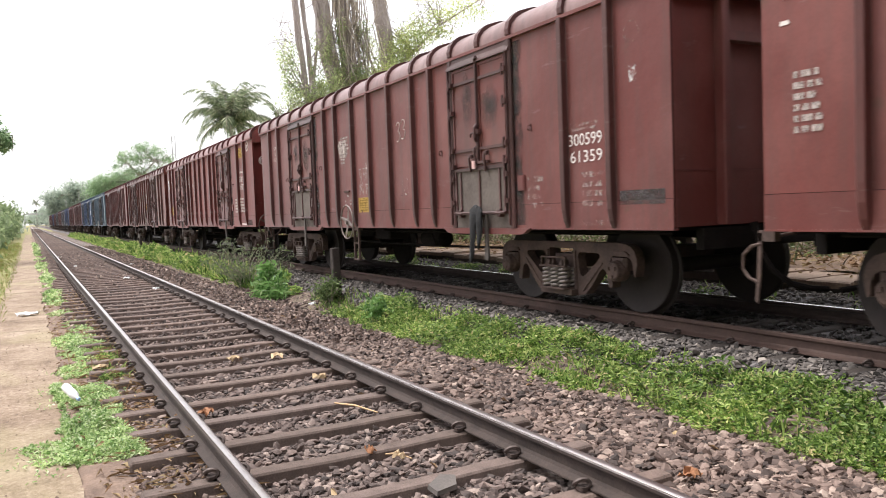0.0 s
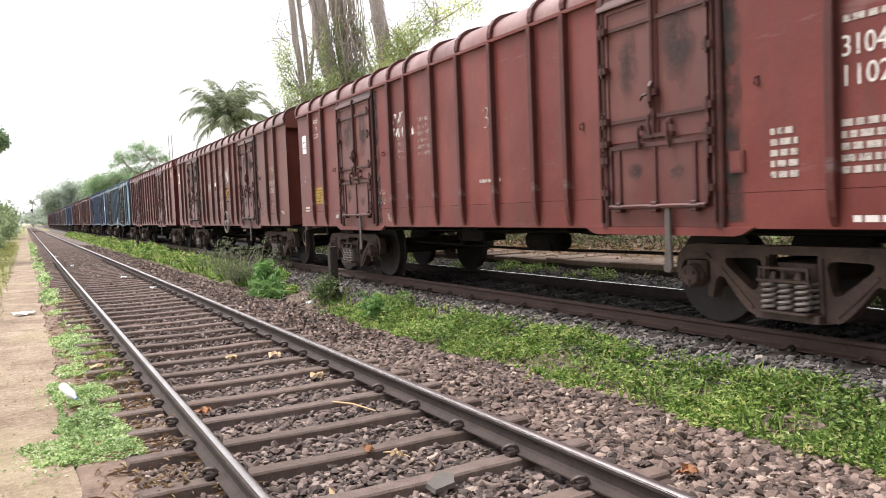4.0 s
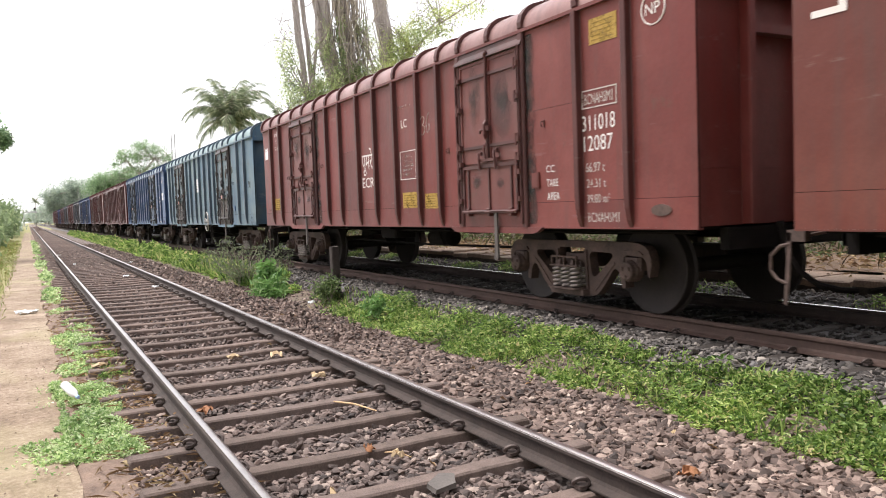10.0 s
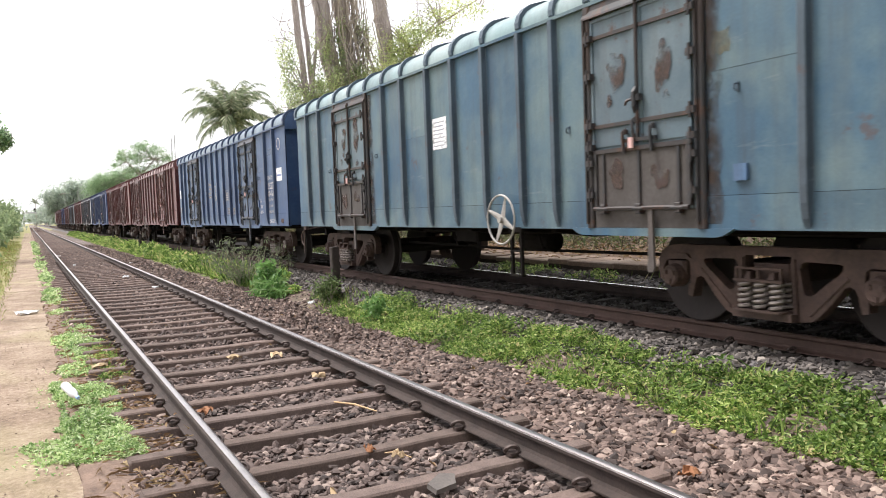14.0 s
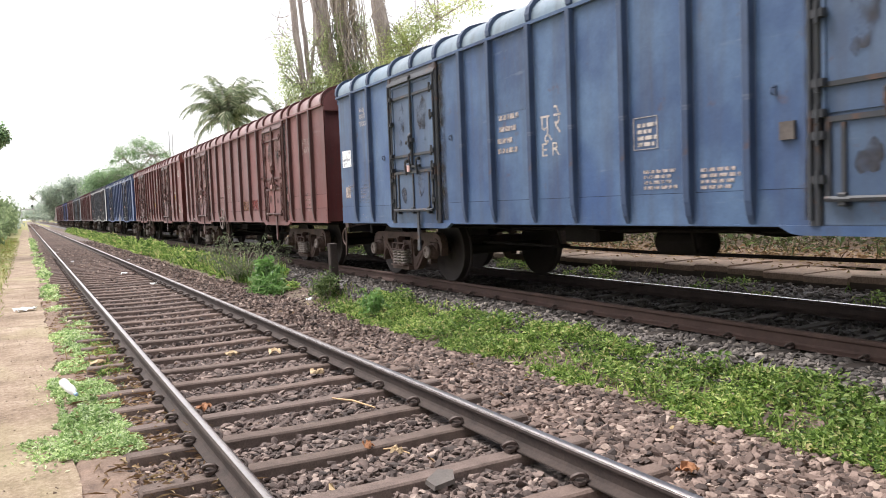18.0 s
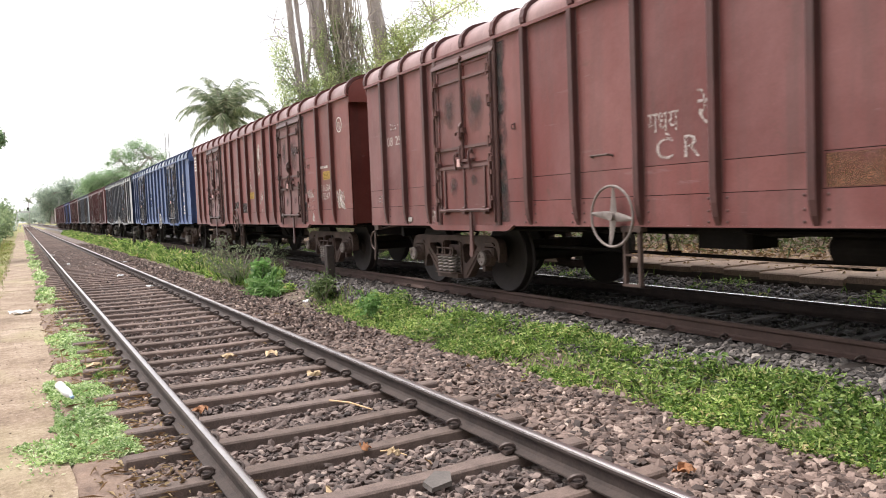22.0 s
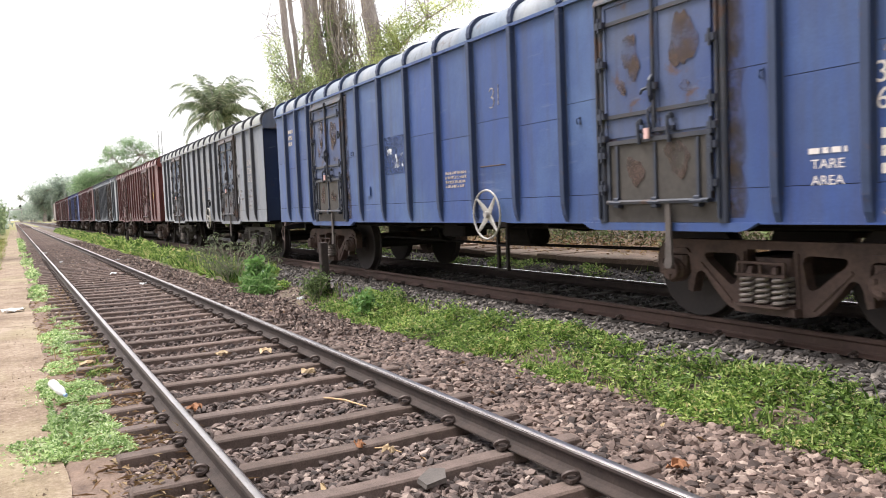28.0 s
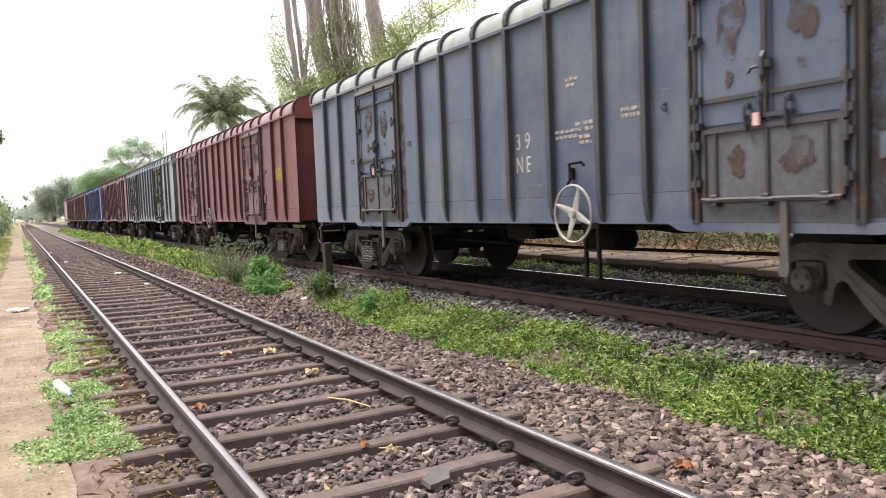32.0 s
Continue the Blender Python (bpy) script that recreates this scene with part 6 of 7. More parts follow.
part("grab_handle", Shape().tube([(-SIDE, 6.4, 1.65), (-SIDE - 0.05, 6.38, 1.65), (-SIDE - 0.05, 5.92, 1.65), (-SIDE, 5.9, 1.65)], 0.009, 6), BOGIE, w)
bars(w, 14.04, 2.55, 0.3, 0.38, 3, STENCIL)
part("label_plate", flat(10.0, 9.87, 1.39, 1.54, 0.03), royal, w, "small blue plate")
bars(w, 12.65, 2.75, 0.35, 0.3, 3, CHALK)
chalked(w, "31", 6.2, 2.35, 0.24)

slate = livery(10, (0.056, 0.076, 0.122), (0.106, 0.119, 0.146), 0.6, 0.6)
slate.node_tree.nodes["Principled BSDF"].inputs["Sheen Weight"].default_value = 0.5
slate.node_tree.nodes["Principled BSDF"].inputs["Sheen Tint"].default_value = (1.0, 0.97, 0.92, 1.0)
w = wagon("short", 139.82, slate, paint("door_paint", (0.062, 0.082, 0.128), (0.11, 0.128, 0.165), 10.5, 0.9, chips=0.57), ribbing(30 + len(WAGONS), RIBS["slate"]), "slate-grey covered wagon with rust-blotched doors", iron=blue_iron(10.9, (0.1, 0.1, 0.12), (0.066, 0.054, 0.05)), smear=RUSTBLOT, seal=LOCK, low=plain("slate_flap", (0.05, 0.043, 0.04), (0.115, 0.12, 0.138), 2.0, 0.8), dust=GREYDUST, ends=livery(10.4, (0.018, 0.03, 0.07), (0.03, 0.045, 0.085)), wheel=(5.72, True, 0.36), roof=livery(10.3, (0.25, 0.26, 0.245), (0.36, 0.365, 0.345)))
WAGONS.append(w)
lettering(w, "3004", 1.5, 2.34, 0.15, STENCIL, 0.5)
lettering(w, "0260", 1.5, 2.14, 0.15, STENCIL, 0.5)
lettering(w, "232", 1.48, 1.94, 0.15, STENCIL, 0.38)
bars(w, 1.5, 1.3, 0.4, 0.5, 4, CHALK)
bars(w, 2.3, 1.5, 0.3, 0.3, 3, CHALK)
lettering(w, "N E", 6.85, 1.54, 0.19, STENCIL, 0.28)
lettering(w, "3 9", 6.85, 1.81, 0.19, STENCIL, 0.28)
for y, z, wide in ((6.1, 1.86, 0.5), (5.75, 1.92, 0.34), (5.7, 1.78, 0.2), (5.05, 1.98, 0.3), (5.9, 2.4, 0.2)):
    bars(w, y, z, wide, 0.12, 2, FAINT)
part("lever_catch", Shape().box(-SIDE - 0.04, -SIDE, 5.78, 5.86, 1.42, 1.54, 0.01).tube([(-SIDE - 0.03, 5.82, 1.52), (-SIDE - 0.07, 5.8, 1.58), (-SIDE - 0.07, 5.6, 1.59), (-SIDE - 0.06, 5.56, 1.55)], 0.014, 6).tube([(-SIDE - 0.03, 5.82, 1.44), (-SIDE - 0.05, 5.86, 1.36)], 0.016, 6), UNDER, w, "black iron catch above the handbrake")

w = red_wagon(11, "short", 154.78, 1.0, (1.0, 1.05, 1.05), wheel=(8.3, False, 0.2), label="red covered wagon with a single yellow placard")
WAGONS.append(w)
placard(w, 1.55, 1.0, 1.9, 2.16)
ring_mark(w, 0.45, 1.7, 0.12, CHALK)

grey = livery(12, (0.136, 0.152, 0.176), (0.24, 0.256, 0.272), 0.6)
WAGONS.append(wagon("short", 169.4, grey, paint("door_paint", (0.08, 0.08, 0.08), (0.144, 0.144, 0.144), 12.5, 0.9), ribbing(30 + len(WAGONS), RIBS["grey"]), "pale grey covered wagon"))
WAGONS.append(red_wagon(13, "short", 183.9, 0.95))
WAGONS.append(wagon("short", 198.6, livery(14, (0.05, 0.07, 0.24), (0.08, 0.11, 0.3)), livery(14.5, (0.05, 0.07, 0.2), (0.08, 0.1, 0.24)), ribbing(14, (0.05, 0.07, 0.2)), "dark blue covered wagon near the train's tail"))
WAGONS.append(red_wagon(15, "short", 213.3, 1.0))
WAGONS.append(red_wagon(16, "short", 228.0, 0.9))


# ---- broken stone on both beds ----
def scatter(n, x0, x1, y0, y1):
    return RNG.uniform(x0, x1, n), y0 + (y1 - y0) * RNG.uniform(0, 1, n)


def stone_field(n, x0, x1, y0, y1, low, high, lift=0.0):
    x, y = scatter(n, x0, x1, y0, y1)
    size = low + (high - low) * RNG.uniform(0, 1, n) ** 1.7
    z = lie(x) + size * RNG.uniform(-0.08, 0.4, n) + lift
    return np.stack([x, y, z], 1), size


def clear_of_rails(p, size, x0, pitch, phase, top):
    """Leave out stones that would stand on a sleeper or in a rail."""
    rail = np.minimum(abs(p[:, 0] - x0 + GAUGE / 2), abs(p[:, 0] - x0 - GAUGE / 2)) < 0.085
    off = abs((p[:, 1] - phase + pitch / 2) % pitch - pitch / 2)
    on = (off < 0.075 + size * 0.3) & (abs(p[:, 0] - x0) < 1.38)
    keep = ~rail & ~on
    return p[keep], size[keep]


def heap(name, label, fields, mat, x0, pitch, phase):
    pairs = []
    for f in fields:
        p, s = clear_of_rails(*stone_field(*f), x0, pitch, phase, 0)
        pairs.append(chips(p, s) if f[3] < 9 else stones(p, s))
    v, f = join_arrays(pairs)
    ob = new(name, arrays_mesh(name, v, f, mat))
    return tagged(ob, label, "ballast", kind="stuff")


heap("ballast_stones", "loose brown crushed stone between and beside the sleepers", (
    (7000, 0.4, 4.4, -7.0, 1.8, 0.05, 0.1), (7000, 0.38, 1.0, 1.9, 9.0, 0.035, 0.08), (12000, 2.75, 4.4, 1.9, 9.0, 0.04, 0.095), (14000, 2.75, 4.4, 1.7, 9.0, 0.04, 0.095), (5000, 0.4, 1.0, 9.0, 20.0, 0.04, 0.085), (11000, 2.72, 4.4, 9.0, 20.0, 0.045, 0.1), (9000, 0.4, 4.3, 20.0, 46.0, 0.07, 0.13), (3000, 2.7, 4.25, 20.0, 60.0, 0.07, 0.12), (3500, 4.2, 5.0, 1.7, 17.0, 0.04, 0.09)),
    BALLAST, NEAR_X, 0.70, 6.14)
heap("ballast_stones", "dusky crushed stone between the polished rails", ((13000, 0.95, 2.76, 1.8, 9.0, 0.035, 0.085), (11500, 0.95, 2.76, 9.0, 20.0, 0.04, 0.09)), DUSKSTONE, NEAR_X, 0.70, 6.14)
heap("ballast_stones", "loose grey crushed stone along the loaded track", (
    (3500, 4.95, 8.8, -7.0, 1.5, 0.05, 0.1), (9000, 4.95, 5.95, 1.5, 10.0, 0.04, 0.09), (7000, 4.95, 5.95, 10.0, 30.0, 0.05, 0.09), (9000, 7.65, 8.8, 1.5, 26.0, 0.04, 0.09)),
    GREYSTONE, FAR_X, 0.682, 3.706)
heap("ballast_stones", "crushed stone between the rails, darkened for shade under the train", ((6500, 5.95, 7.6, 1.5, 22.0, 0.045, 0.1),), SHADESTONE, FAR_X, 0.682, 3.706)


# ---- weeds ----
def weed_patch(n, x0, x1, y0, y1, tall, leaf, cover=0.0, seed=0.0, edge=0.25):
    """Small-leaved creeping weeds in hummocks; cover cuts away where they grow thin."""
    x, y = scatter(n, x0, x1, y0, y1)
    hum = np.array([noise.noise((a * 1.6 + seed, b * 1.1, 3.1)) + 0.5 * noise.noise((a * 4.3, b * 4.3 + seed, 1.7)) for a, b in zip(x, y)])
    rim = np.minimum(1, np.minimum(x - x0, x1 - x) / edge)
    keep = hum + 0.6 * rim - 0.6 > cover
    x, y, hum, rim = x[keep], y[keep], hum[keep], rim[keep]
    h = tall * np.clip(0.45 + 0.9 * hum, 0.12, 1.5) * (0.35 + 0.65 * rim)
    z = np.where(x > 9.25, 0.4, lie(x)) + h * RNG.uniform(0.05, 1, len(x)) ** 0.7
    ahead = RNG.normal(size=(len(x), 3)) * (1, 1, 0.45) + (0, 0, 0.35)
    size = leaf * RNG.uniform(0.55, 1.35, len(x))
    return leaf_blades(np.stack([x, y, z], 1), ahead, size, size * RNG.uniform(0.35, 0.6, len(x)))


def grass_tufts(n, x0, x1, y0, y1, tall):
    x, y = scatter(n, x0, x1, y0, y1)
    ahead = RNG.normal(size=(n, 3)) * (0.45, 0.45, 0.1) + (0, 0, 1)
    l = tall * RNG.uniform(0.5, 1.3, n)
    return leaf_blades(np.stack([x, y, np.where(x > 9.25, 0.4, lie(x)) - 0.01], 1), ahead, l, l * 0.07 + 0.004)


v, f = join_arrays([weed_patch(46000, 4.3, 5.25, 1.8, 8.0, 0.15, 0.04, -0.24, 0, 0.16), weed_patch(20000, 4.27, 5.22, 8.0, 12.0, 0.16, 0.048, -0.24, 0, 0.16), weed_patch(2600, 4.3, 5.1, 12.0, 14.2, 0.08, 0.05, 0.0, 2, 0.2), weed_patch(24000, 4.3, 5.3, 1.8, 12.0, 0.3, 0.054, 0.02, 4), weed_patch(9000, 4.2, 5.45, 1.8, 13.4, 0.1, 0.05, 0.12, 8), weed_patch(8000, 4.4, 5.1, 1.8, 11.8, 0.09, 0.045, -0.6, 21, 0.1), weed_patch(7000, 4.35, 5.25, 17.0, 20.5, 0.2, 0.08, -0.25), weed_patch(18000, 4.35, 5.25, 20.5, 34.0, 0.34, 0.1, -0.25), weed_patch(3000, 4.5, 5.2, 14.6, 17.5, 0.2, 0.08, 0.0), weed_patch(16000, 4.35, 5.3, 34.0, 110.0, 0.42, 0.22, -0.35),
                    weed_patch(9000, 4.3, 5.25, -9.0, 1.8, 0.13, 0.06, -0.3, 0, 0.16), grass_tufts(900, 4.4, 5.2, 2.0, 13.4, 0.17), grass_tufts(3000, 4.4, 5.2, 17, 60, 0.36)])
tagged(new("weeds", arrays_mesh("weeds", v, f, WEED)), "fresh green creeping weeds in a strip between the tracks", "weeds", kind="stuff")
v, f = join_arrays([weed_patch(26000, 0.1, 0.66, 5.7, 8.6, 0.13, 0.032, -0.5, 2, 0.14), weed_patch(14000, 0.16, 0.58, 5.9, 8.2, 0.19, 0.034, -0.7, 12, 0.14), weed_patch(11000, 0.18, 0.62, 9.0, 10.9, 0.12, 0.034, -0.3, 3, 0.18), weed_patch(14000, 0.18, 0.82, 11.1, 14.1, 0.13, 0.042, -0.38, 5, 0.2), weed_patch(1500, -0.3, 0.95, 5.4, 9.5, 0.04, 0.035, 0.12, 15, 0.3),
                    weed_patch(7000, 0.18, 0.6, 15.2, 18.2, 0.14, 0.055, -0.4, 4, 0.16), weed_patch(8000, 0.18, 0.58, 18.2, 30.0, 0.2, 0.08, -0.25, 6), weed_patch(3500, 0.15, 0.5, 30.0, 75.0, 0.22, 0.16, -0.2, 7), weed_patch(1200, -0.24, 0.2, 5.75, 6.4, 0.06, 0.036, -0.3, 8, 0.12)])
tagged(new("weeds", arrays_mesh("weeds", v, f, PALEWEED)), "pale green small-leaved weeds at the edge of the walk", "weeds", kind="stuff")
v, f = join_arrays([weed_patch(6500, 0.55, 0.96, 8.7, 10.9, 0.12, 0.036, -0.3, 31, 0.14), grass_tufts(120, 0.55, 0.95, 8.6, 11.0, 0.12)])
tagged(new("weeds", arrays_mesh("weeds", v, f, WEED)), "yellow-green weeds grown up to the rail", "weeds", kind="stuff")
grit_x, grit_y = scatter(700, -0.6, 0.5, 3.5, 22)
grit_s = RNG.uniform(0.006, 0.022, 700)
tagged(new("grit", arrays_mesh("grit", *stones(np.stack([grit_x, grit_y, lie(grit_x) + grit_s * 0.1], 1), grit_s), stones_of("walk_grit", [(0.0, (0.14, 0.095, 0.07)), (1.0, (0.4, 0.31, 0.25))]))), "small brown grit strewn along the walk", "grit", kind="stuff")
v, f = join_arrays([grass_tufts(9000, -6.5, -0.7, -8, 14, 0.1), weed_patch(6000, -6.5, -0.7, -8, 14, 0.1, 0.06, 0.0, 19), grass_tufts(9000, -3.5, -0.5, 14, 70, 0.12), weed_patch(9000, -4.5, -0.62, 14, 80, 0.14, 0.12, -0.1, 9)])
tagged(new("verge_grass", arrays_mesh("verge_grass", v, f, leaves_of("dry_verge_grass", [(0.0, (0.2, 0.17, 0.06)), (0.5, (0.27, 0.27, 0.09)), (1.0, (0.2, 0.3, 0.08))]))), "short yellowing grass on the verge", "grass", kind="stuff")
v, f = join_arrays([weed_patch(22000, 7.75, 8.8, 2.0, 30.0, 0.14, 0.06, 0.12, 11), grass_tufts(150, 7.8, 8.8, 3, 30, 0.14)])
tagged(new("weeds", arrays_mesh("weeds", v, f, WEED)), "scattered weeds along the foot of the platform", "weeds", kind="stuff")
v, f = join_arrays([weed_patch(26000, 9.8, 12.6, 0.0, 40.0, 0.5, 0.075, -0.02, 13), grass_tufts(260, 9.9, 12.6, 0, 40, 0.4)])
tagged(new("weeds", arrays_mesh("weeds", v, f, SEREWEED)), "half-dry weeds and stalks behind the platform edge", "weeds", kind="stuff")


def litter_field():
    """Fallen leaves: on the platform, by the sleepers, on the stones."""
    out = []
    for n, x0, x1, y0, y1, up, size in ((6500, 9.5, 12.5, 0, 40, 0.06, 0.13), (1300, 0.2, 1.0, 2.5, 20, 0.08, 0.06), (60, 1.1, 4.1, 2.5, 18, 0.05, 0.08), (500, 8.85, 9.7, 2, 40, 0.02, 0.1)):
        x, y = scatter(n, x0, x1, y0, y1)
        z = np.where(x > 8.8, 0.4, lie(x)) + up * RNG.uniform(0.4, 1.4, n)
        ahead = RNG.normal(size=(n, 3)) * (1, 1, 0.2)
        l = size * RNG.uniform(0.5, 1.2, n)
        out.append(leaf_blades(np.stack([x, y, z], 1), ahead, l, l * 0.45))
    return join_arrays(out)


debris_x, debris_y = scatter(900, 0.3, 1.05, 2.5, 14)
debris_l = RNG.uniform(0.06, 0.2, 900)
debris_way = RNG.normal(size=(900, 3)) * (1, 1, 0.08)
tagged(new("dry_straw", arrays_mesh("dry_straw", *leaf_blades(np.stack([debris_x, debris_y, lie(debris_x) + RNG.uniform(0.02, 0.09, 900)], 1), debris_way, debris_l, debris_l * 0.06 + 0.004), DRYLEAF)), "dry straw and twigs strewn by the sleeper ends", "straw", kind="stuff")
tagged(new("fallen_leaves", arrays_mesh("fallen_leaves", *litter_field(), DRYLEAF)), "dry brown fallen leaves scattered on the ground", "leaves", kind="stuff")


# ---- bushes and plants ----
def leaf_cloud(centre, radii, n, leaf, clumps=14, tight=0.34, wide=0.5, seed=0):
    """A crown: leaves gathered in clumps about a centre, with gaps between them."""
    r = np.random.default_rng(seed)
    c = r.normal(size=(clumps, 3))
    c /= np.linalg.norm(c, axis=1)[:, None]
    c = c * r.uniform(0.35, 1.0, (clumps, 1)) * radii + centre
    pick = r.integers(0, clumps, n)
    p = c[pick] + r.normal(size=(n, 3)) * np.array(radii) * tight
    ahead = r.normal(size=(n, 3)) + (0, 0, -0.2)
    l = leaf * r.uniform(0.6, 1.3, n)
    return leaf_blades(p, ahead, l, l * wide)


def bush(name, label, at, radii, n, leaf, mat, stems=7, seed=1, clumps=12, wide=0.5, twig=0.008):
    t = thing(name, label, "bush", pose(*at))
    rnd = random.Random(seed)
    for k in range(stems):
        a = rnd.uniform(0, 6.28)
        tip = (math.cos(a) * radii[0] * rnd.uniform(0.4, 1), math.sin(a) * radii[1] * rnd.uniform(0.4, 1), radii[2] * rnd.uniform(1.1, 2.0))
        part("stem", Shape().tube([(0, 0, -0.05), (tip[0] * 0.35, tip[1] * 0.35, tip[2] * 0.5), tip], [twig * 1.5, twig, twig * 0.4], 4), TWIG, t)
    v, f = leaf_cloud((0, 0, radii[2]), radii, n, leaf, clumps, wide=wide, seed=seed)
    crown = new("crown", arrays_mesh("crown", v, f, mat))
    crown.parent = t
    return t


def dry_shrub(at, reach, seed):
    """A thorny grey shrub: bare spreading stems with few small leaves."""
    t = thing("thorn_shrub", "grey half-bare thorny shrub beside the rails", "bush", pose(*at))
    rnd, s, places = random.Random(seed), Shape(), []
    for k in range(40):
        a, up = rnd.uniform(0, 6.28), rnd.uniform(0.25, 1.0)
        p, d = Vector((0, 0, -0.05)), Vector((math.cos(a) * 0.9, math.sin(a) * 0.9, up)).normalized()
        pts = [p.copy()]
        for j in range(5):
            d = (d + Vector((rnd.uniform(-0.25, 0.25), rnd.uniform(-0.25, 0.25), rnd.uniform(-0.15, 0.18)))).normalized()
            p = p + d * reach / 5 * rnd.uniform(0.7, 1.15)
            pts.append(p.copy())
            for q in range(9):
                places.append(tuple(p + Vector((rnd.gauss(0, 0.05), rnd.gauss(0, 0.05), rnd.gauss(0, 0.04)))))
        part("stem", Shape().tube(pts, [0.016, 0.012, 0.01, 0.008, 0.006, 0.003], 4), TWIG, t)
    p = np.array(places)
    l = RNG.uniform(0.06, 0.13, len(p))
    crown = new("crown", arrays_mesh("crown", *leaf_blades(p, RNG.normal(size=(len(p), 3)), l, l * 0.3), leaves_of("shrub_leaf", [(0.0, (0.11, 0.14, 0.085)), (1.0, (0.28, 0.32, 0.21))])))
    crown.parent = t


dry_shrub((4.68, 18.7, -0.2), 1.4, 5)
bush("leafy_plant", "bright green broad-leaved plant beside the shrub", (4.5, 16.4, -0.25), (0.24, 0.28, 0.27), 420, 0.17, LUSHLEAF, 8, 3, 12, 0.5)
bush("leafy_plant", "low tuft of bright green strap leaves", (4.35, 15.6, -0.3), (0.25, 0.35, 0.16), 620, 0.22, LUSHLEAF, 5, 4, 8, 0.14)
bush("dark_bush", "small dark bush at the foot of the post", (4.72, 13.1, -0.18), (0.26, 0.28, 0.2), 900, 0.07, BUSHLEAF, 9, 6, 12)
bush("leafy_plant", "broad-leaved weed standing above the others", (4.55, 10.6, -0.2), (0.18, 0.26, 0.16), 260, 0.1, LUSHLEAF, 6, 8, 8, 0.5)
bush("dark_bush", "weedy bush in the strip between the tracks", (4.65, 27.0, -0.2), (0.35, 1.2, 0.2), 900, 0.13, WEED, 9, 9, 14)
bush("dark_bush", "weedy bush in the strip between the tracks", (4.75, 36.0, -0.2), (0.35, 2.0, 0.24), 900, 0.16, WEED, 9, 12, 14)

# ---- the stump of a post ----
post = thing("post", "short weathered dark post beside the rails", "post", pose(4.95, 13.35, -0.2, 1.5, -2.0, 8))
part("shaft", Shape().box(-0.075, 0.075, -0.06, 0.06, 0.0, 1.0, 0.015), WOOD, post)
for k, (x, y, h) in enumerate(((5.0, 42.0, 0.85), (5.0, 56.0, 0.9))):
    p = thing("post", "short weathered dark post beside the rails", "post", pose(x, y, -0.2, 1, 2 - 3 * k, 0))
    part("shaft", Shape().box(-0.06, 0.06, -0.06, 0.06, 0.0, h, 0.012), WOOD, p)


# ---- small litter ----
def bottle():
    prof = [(0.0, 0.024), (0.005, 0.037), (0.055, 0.04), (0.095, 0.036), (0.14, 0.04), (0.19, 0.034), (0.215, 0.017), (0.23, 0.013), (0.245, 0.013)]
    b = thing("plastic_bottle", "crumpled white plastic bottle lying in the weeds", "bottle", pose(0.2, 7.6, -0.02, 0, 20, -66))
    part("body", Shape().lathe_x(prof, 14), PLASTIC, b, smooth=True)
    part("bottle_cap", Shape().lathe_x([(0.232, 0.017), (0.255, 0.017), (0.258, 0.011)], 12), plain("cap_blue", (0.3, 0.45, 0.7), (0.4, 0.55, 0.78), 10), b, "pale blue cap")


def scrap(name, label, at, w, d, mat, seed, crumple=0.02):
    rnd, s, n = random.Random(seed), Shape(), 6
    v = [((i / (n - 1) - 0.5) * w + rnd.uniform(-1, 1) * w * 0.06, (j / (n - 1) - 0.5) * d + rnd.uniform(-1, 1) * d * 0.06, rnd.uniform(0, 1) * crumple) for j in range(n) for i in range(n)]
    low = [(x, y, z - 0.002) for x, y, z in v]
    top = [(j * n + i, j * n + i + 1, (j + 1) * n + i + 1, (j + 1) * n + i) for j in range(n - 1) for i in range(n - 1)]
    s.add(v, top)
    s.add(low, [q[::-1] for q in top])
    t = tagged(part(name, s, mat, at=pose(*at)), label, "litter")
    return t


bottle()
scrap("plastic_bag", "crumpled white plastic scrap on the walk", (-0.12, 15.7, -0.19, 0, 0, 30), 0.34, 0.22, PLASTIC, 1, 0.07)
LEAFTAN = plain("tan_leaf", (0.36, 0.25, 0.14), (0.55, 0.42, 0.26), 12, 0.8)
LEAFORANGE = plain("orange_leaf", (0.2, 0.08, 0.032), (0.34, 0.16, 0.075), 12, 0.8)
for name, label, x, y, w, d, mat, seed in (
        ("dry_leaf", "curled tan dry leaf on a sleeper", 2.4, 8.52, 0.2, 0.13, LEAFTAN, 2), ("dry_leaf", "tan dry leaf on the stones", 1.95, 8.67, 0.1, 0.16, LEAFTAN, 3),
        ("dry_leaf", "tan dry leaf on the stones", 2.43, 7.16, 0.13, 0.09, LEAFTAN, 4), ("dry_leaf", "orange dry leaf on the stones", 3.31, 3.19, 0.12, 0.1, LEAFORANGE, 5),
        ("dry_leaf", "orange dry leaf by the rail", 1.19, 6.42, 0.14, 0.1, LEAFORANGE, 6), ("dry_leaf", "brown dry leaf by a sleeper", 1.93, 4.7, 0.1, 0.04, LEAFORANGE, 7),
        ("dry_leaf", "yellow dry leaf on the stones", 2.04, 4.49, 0.08, 0.06, LEAFTAN, 8), ("dry_leaf", "tan dry leaf among the weeds", 0.6, 9.2, 0.16, 0.12, LEAFTAN, 9)):
    scrap(name, label, (x, y, -0.175, 0, 0, seed * 40), w, d, mat, seed, 0.05)
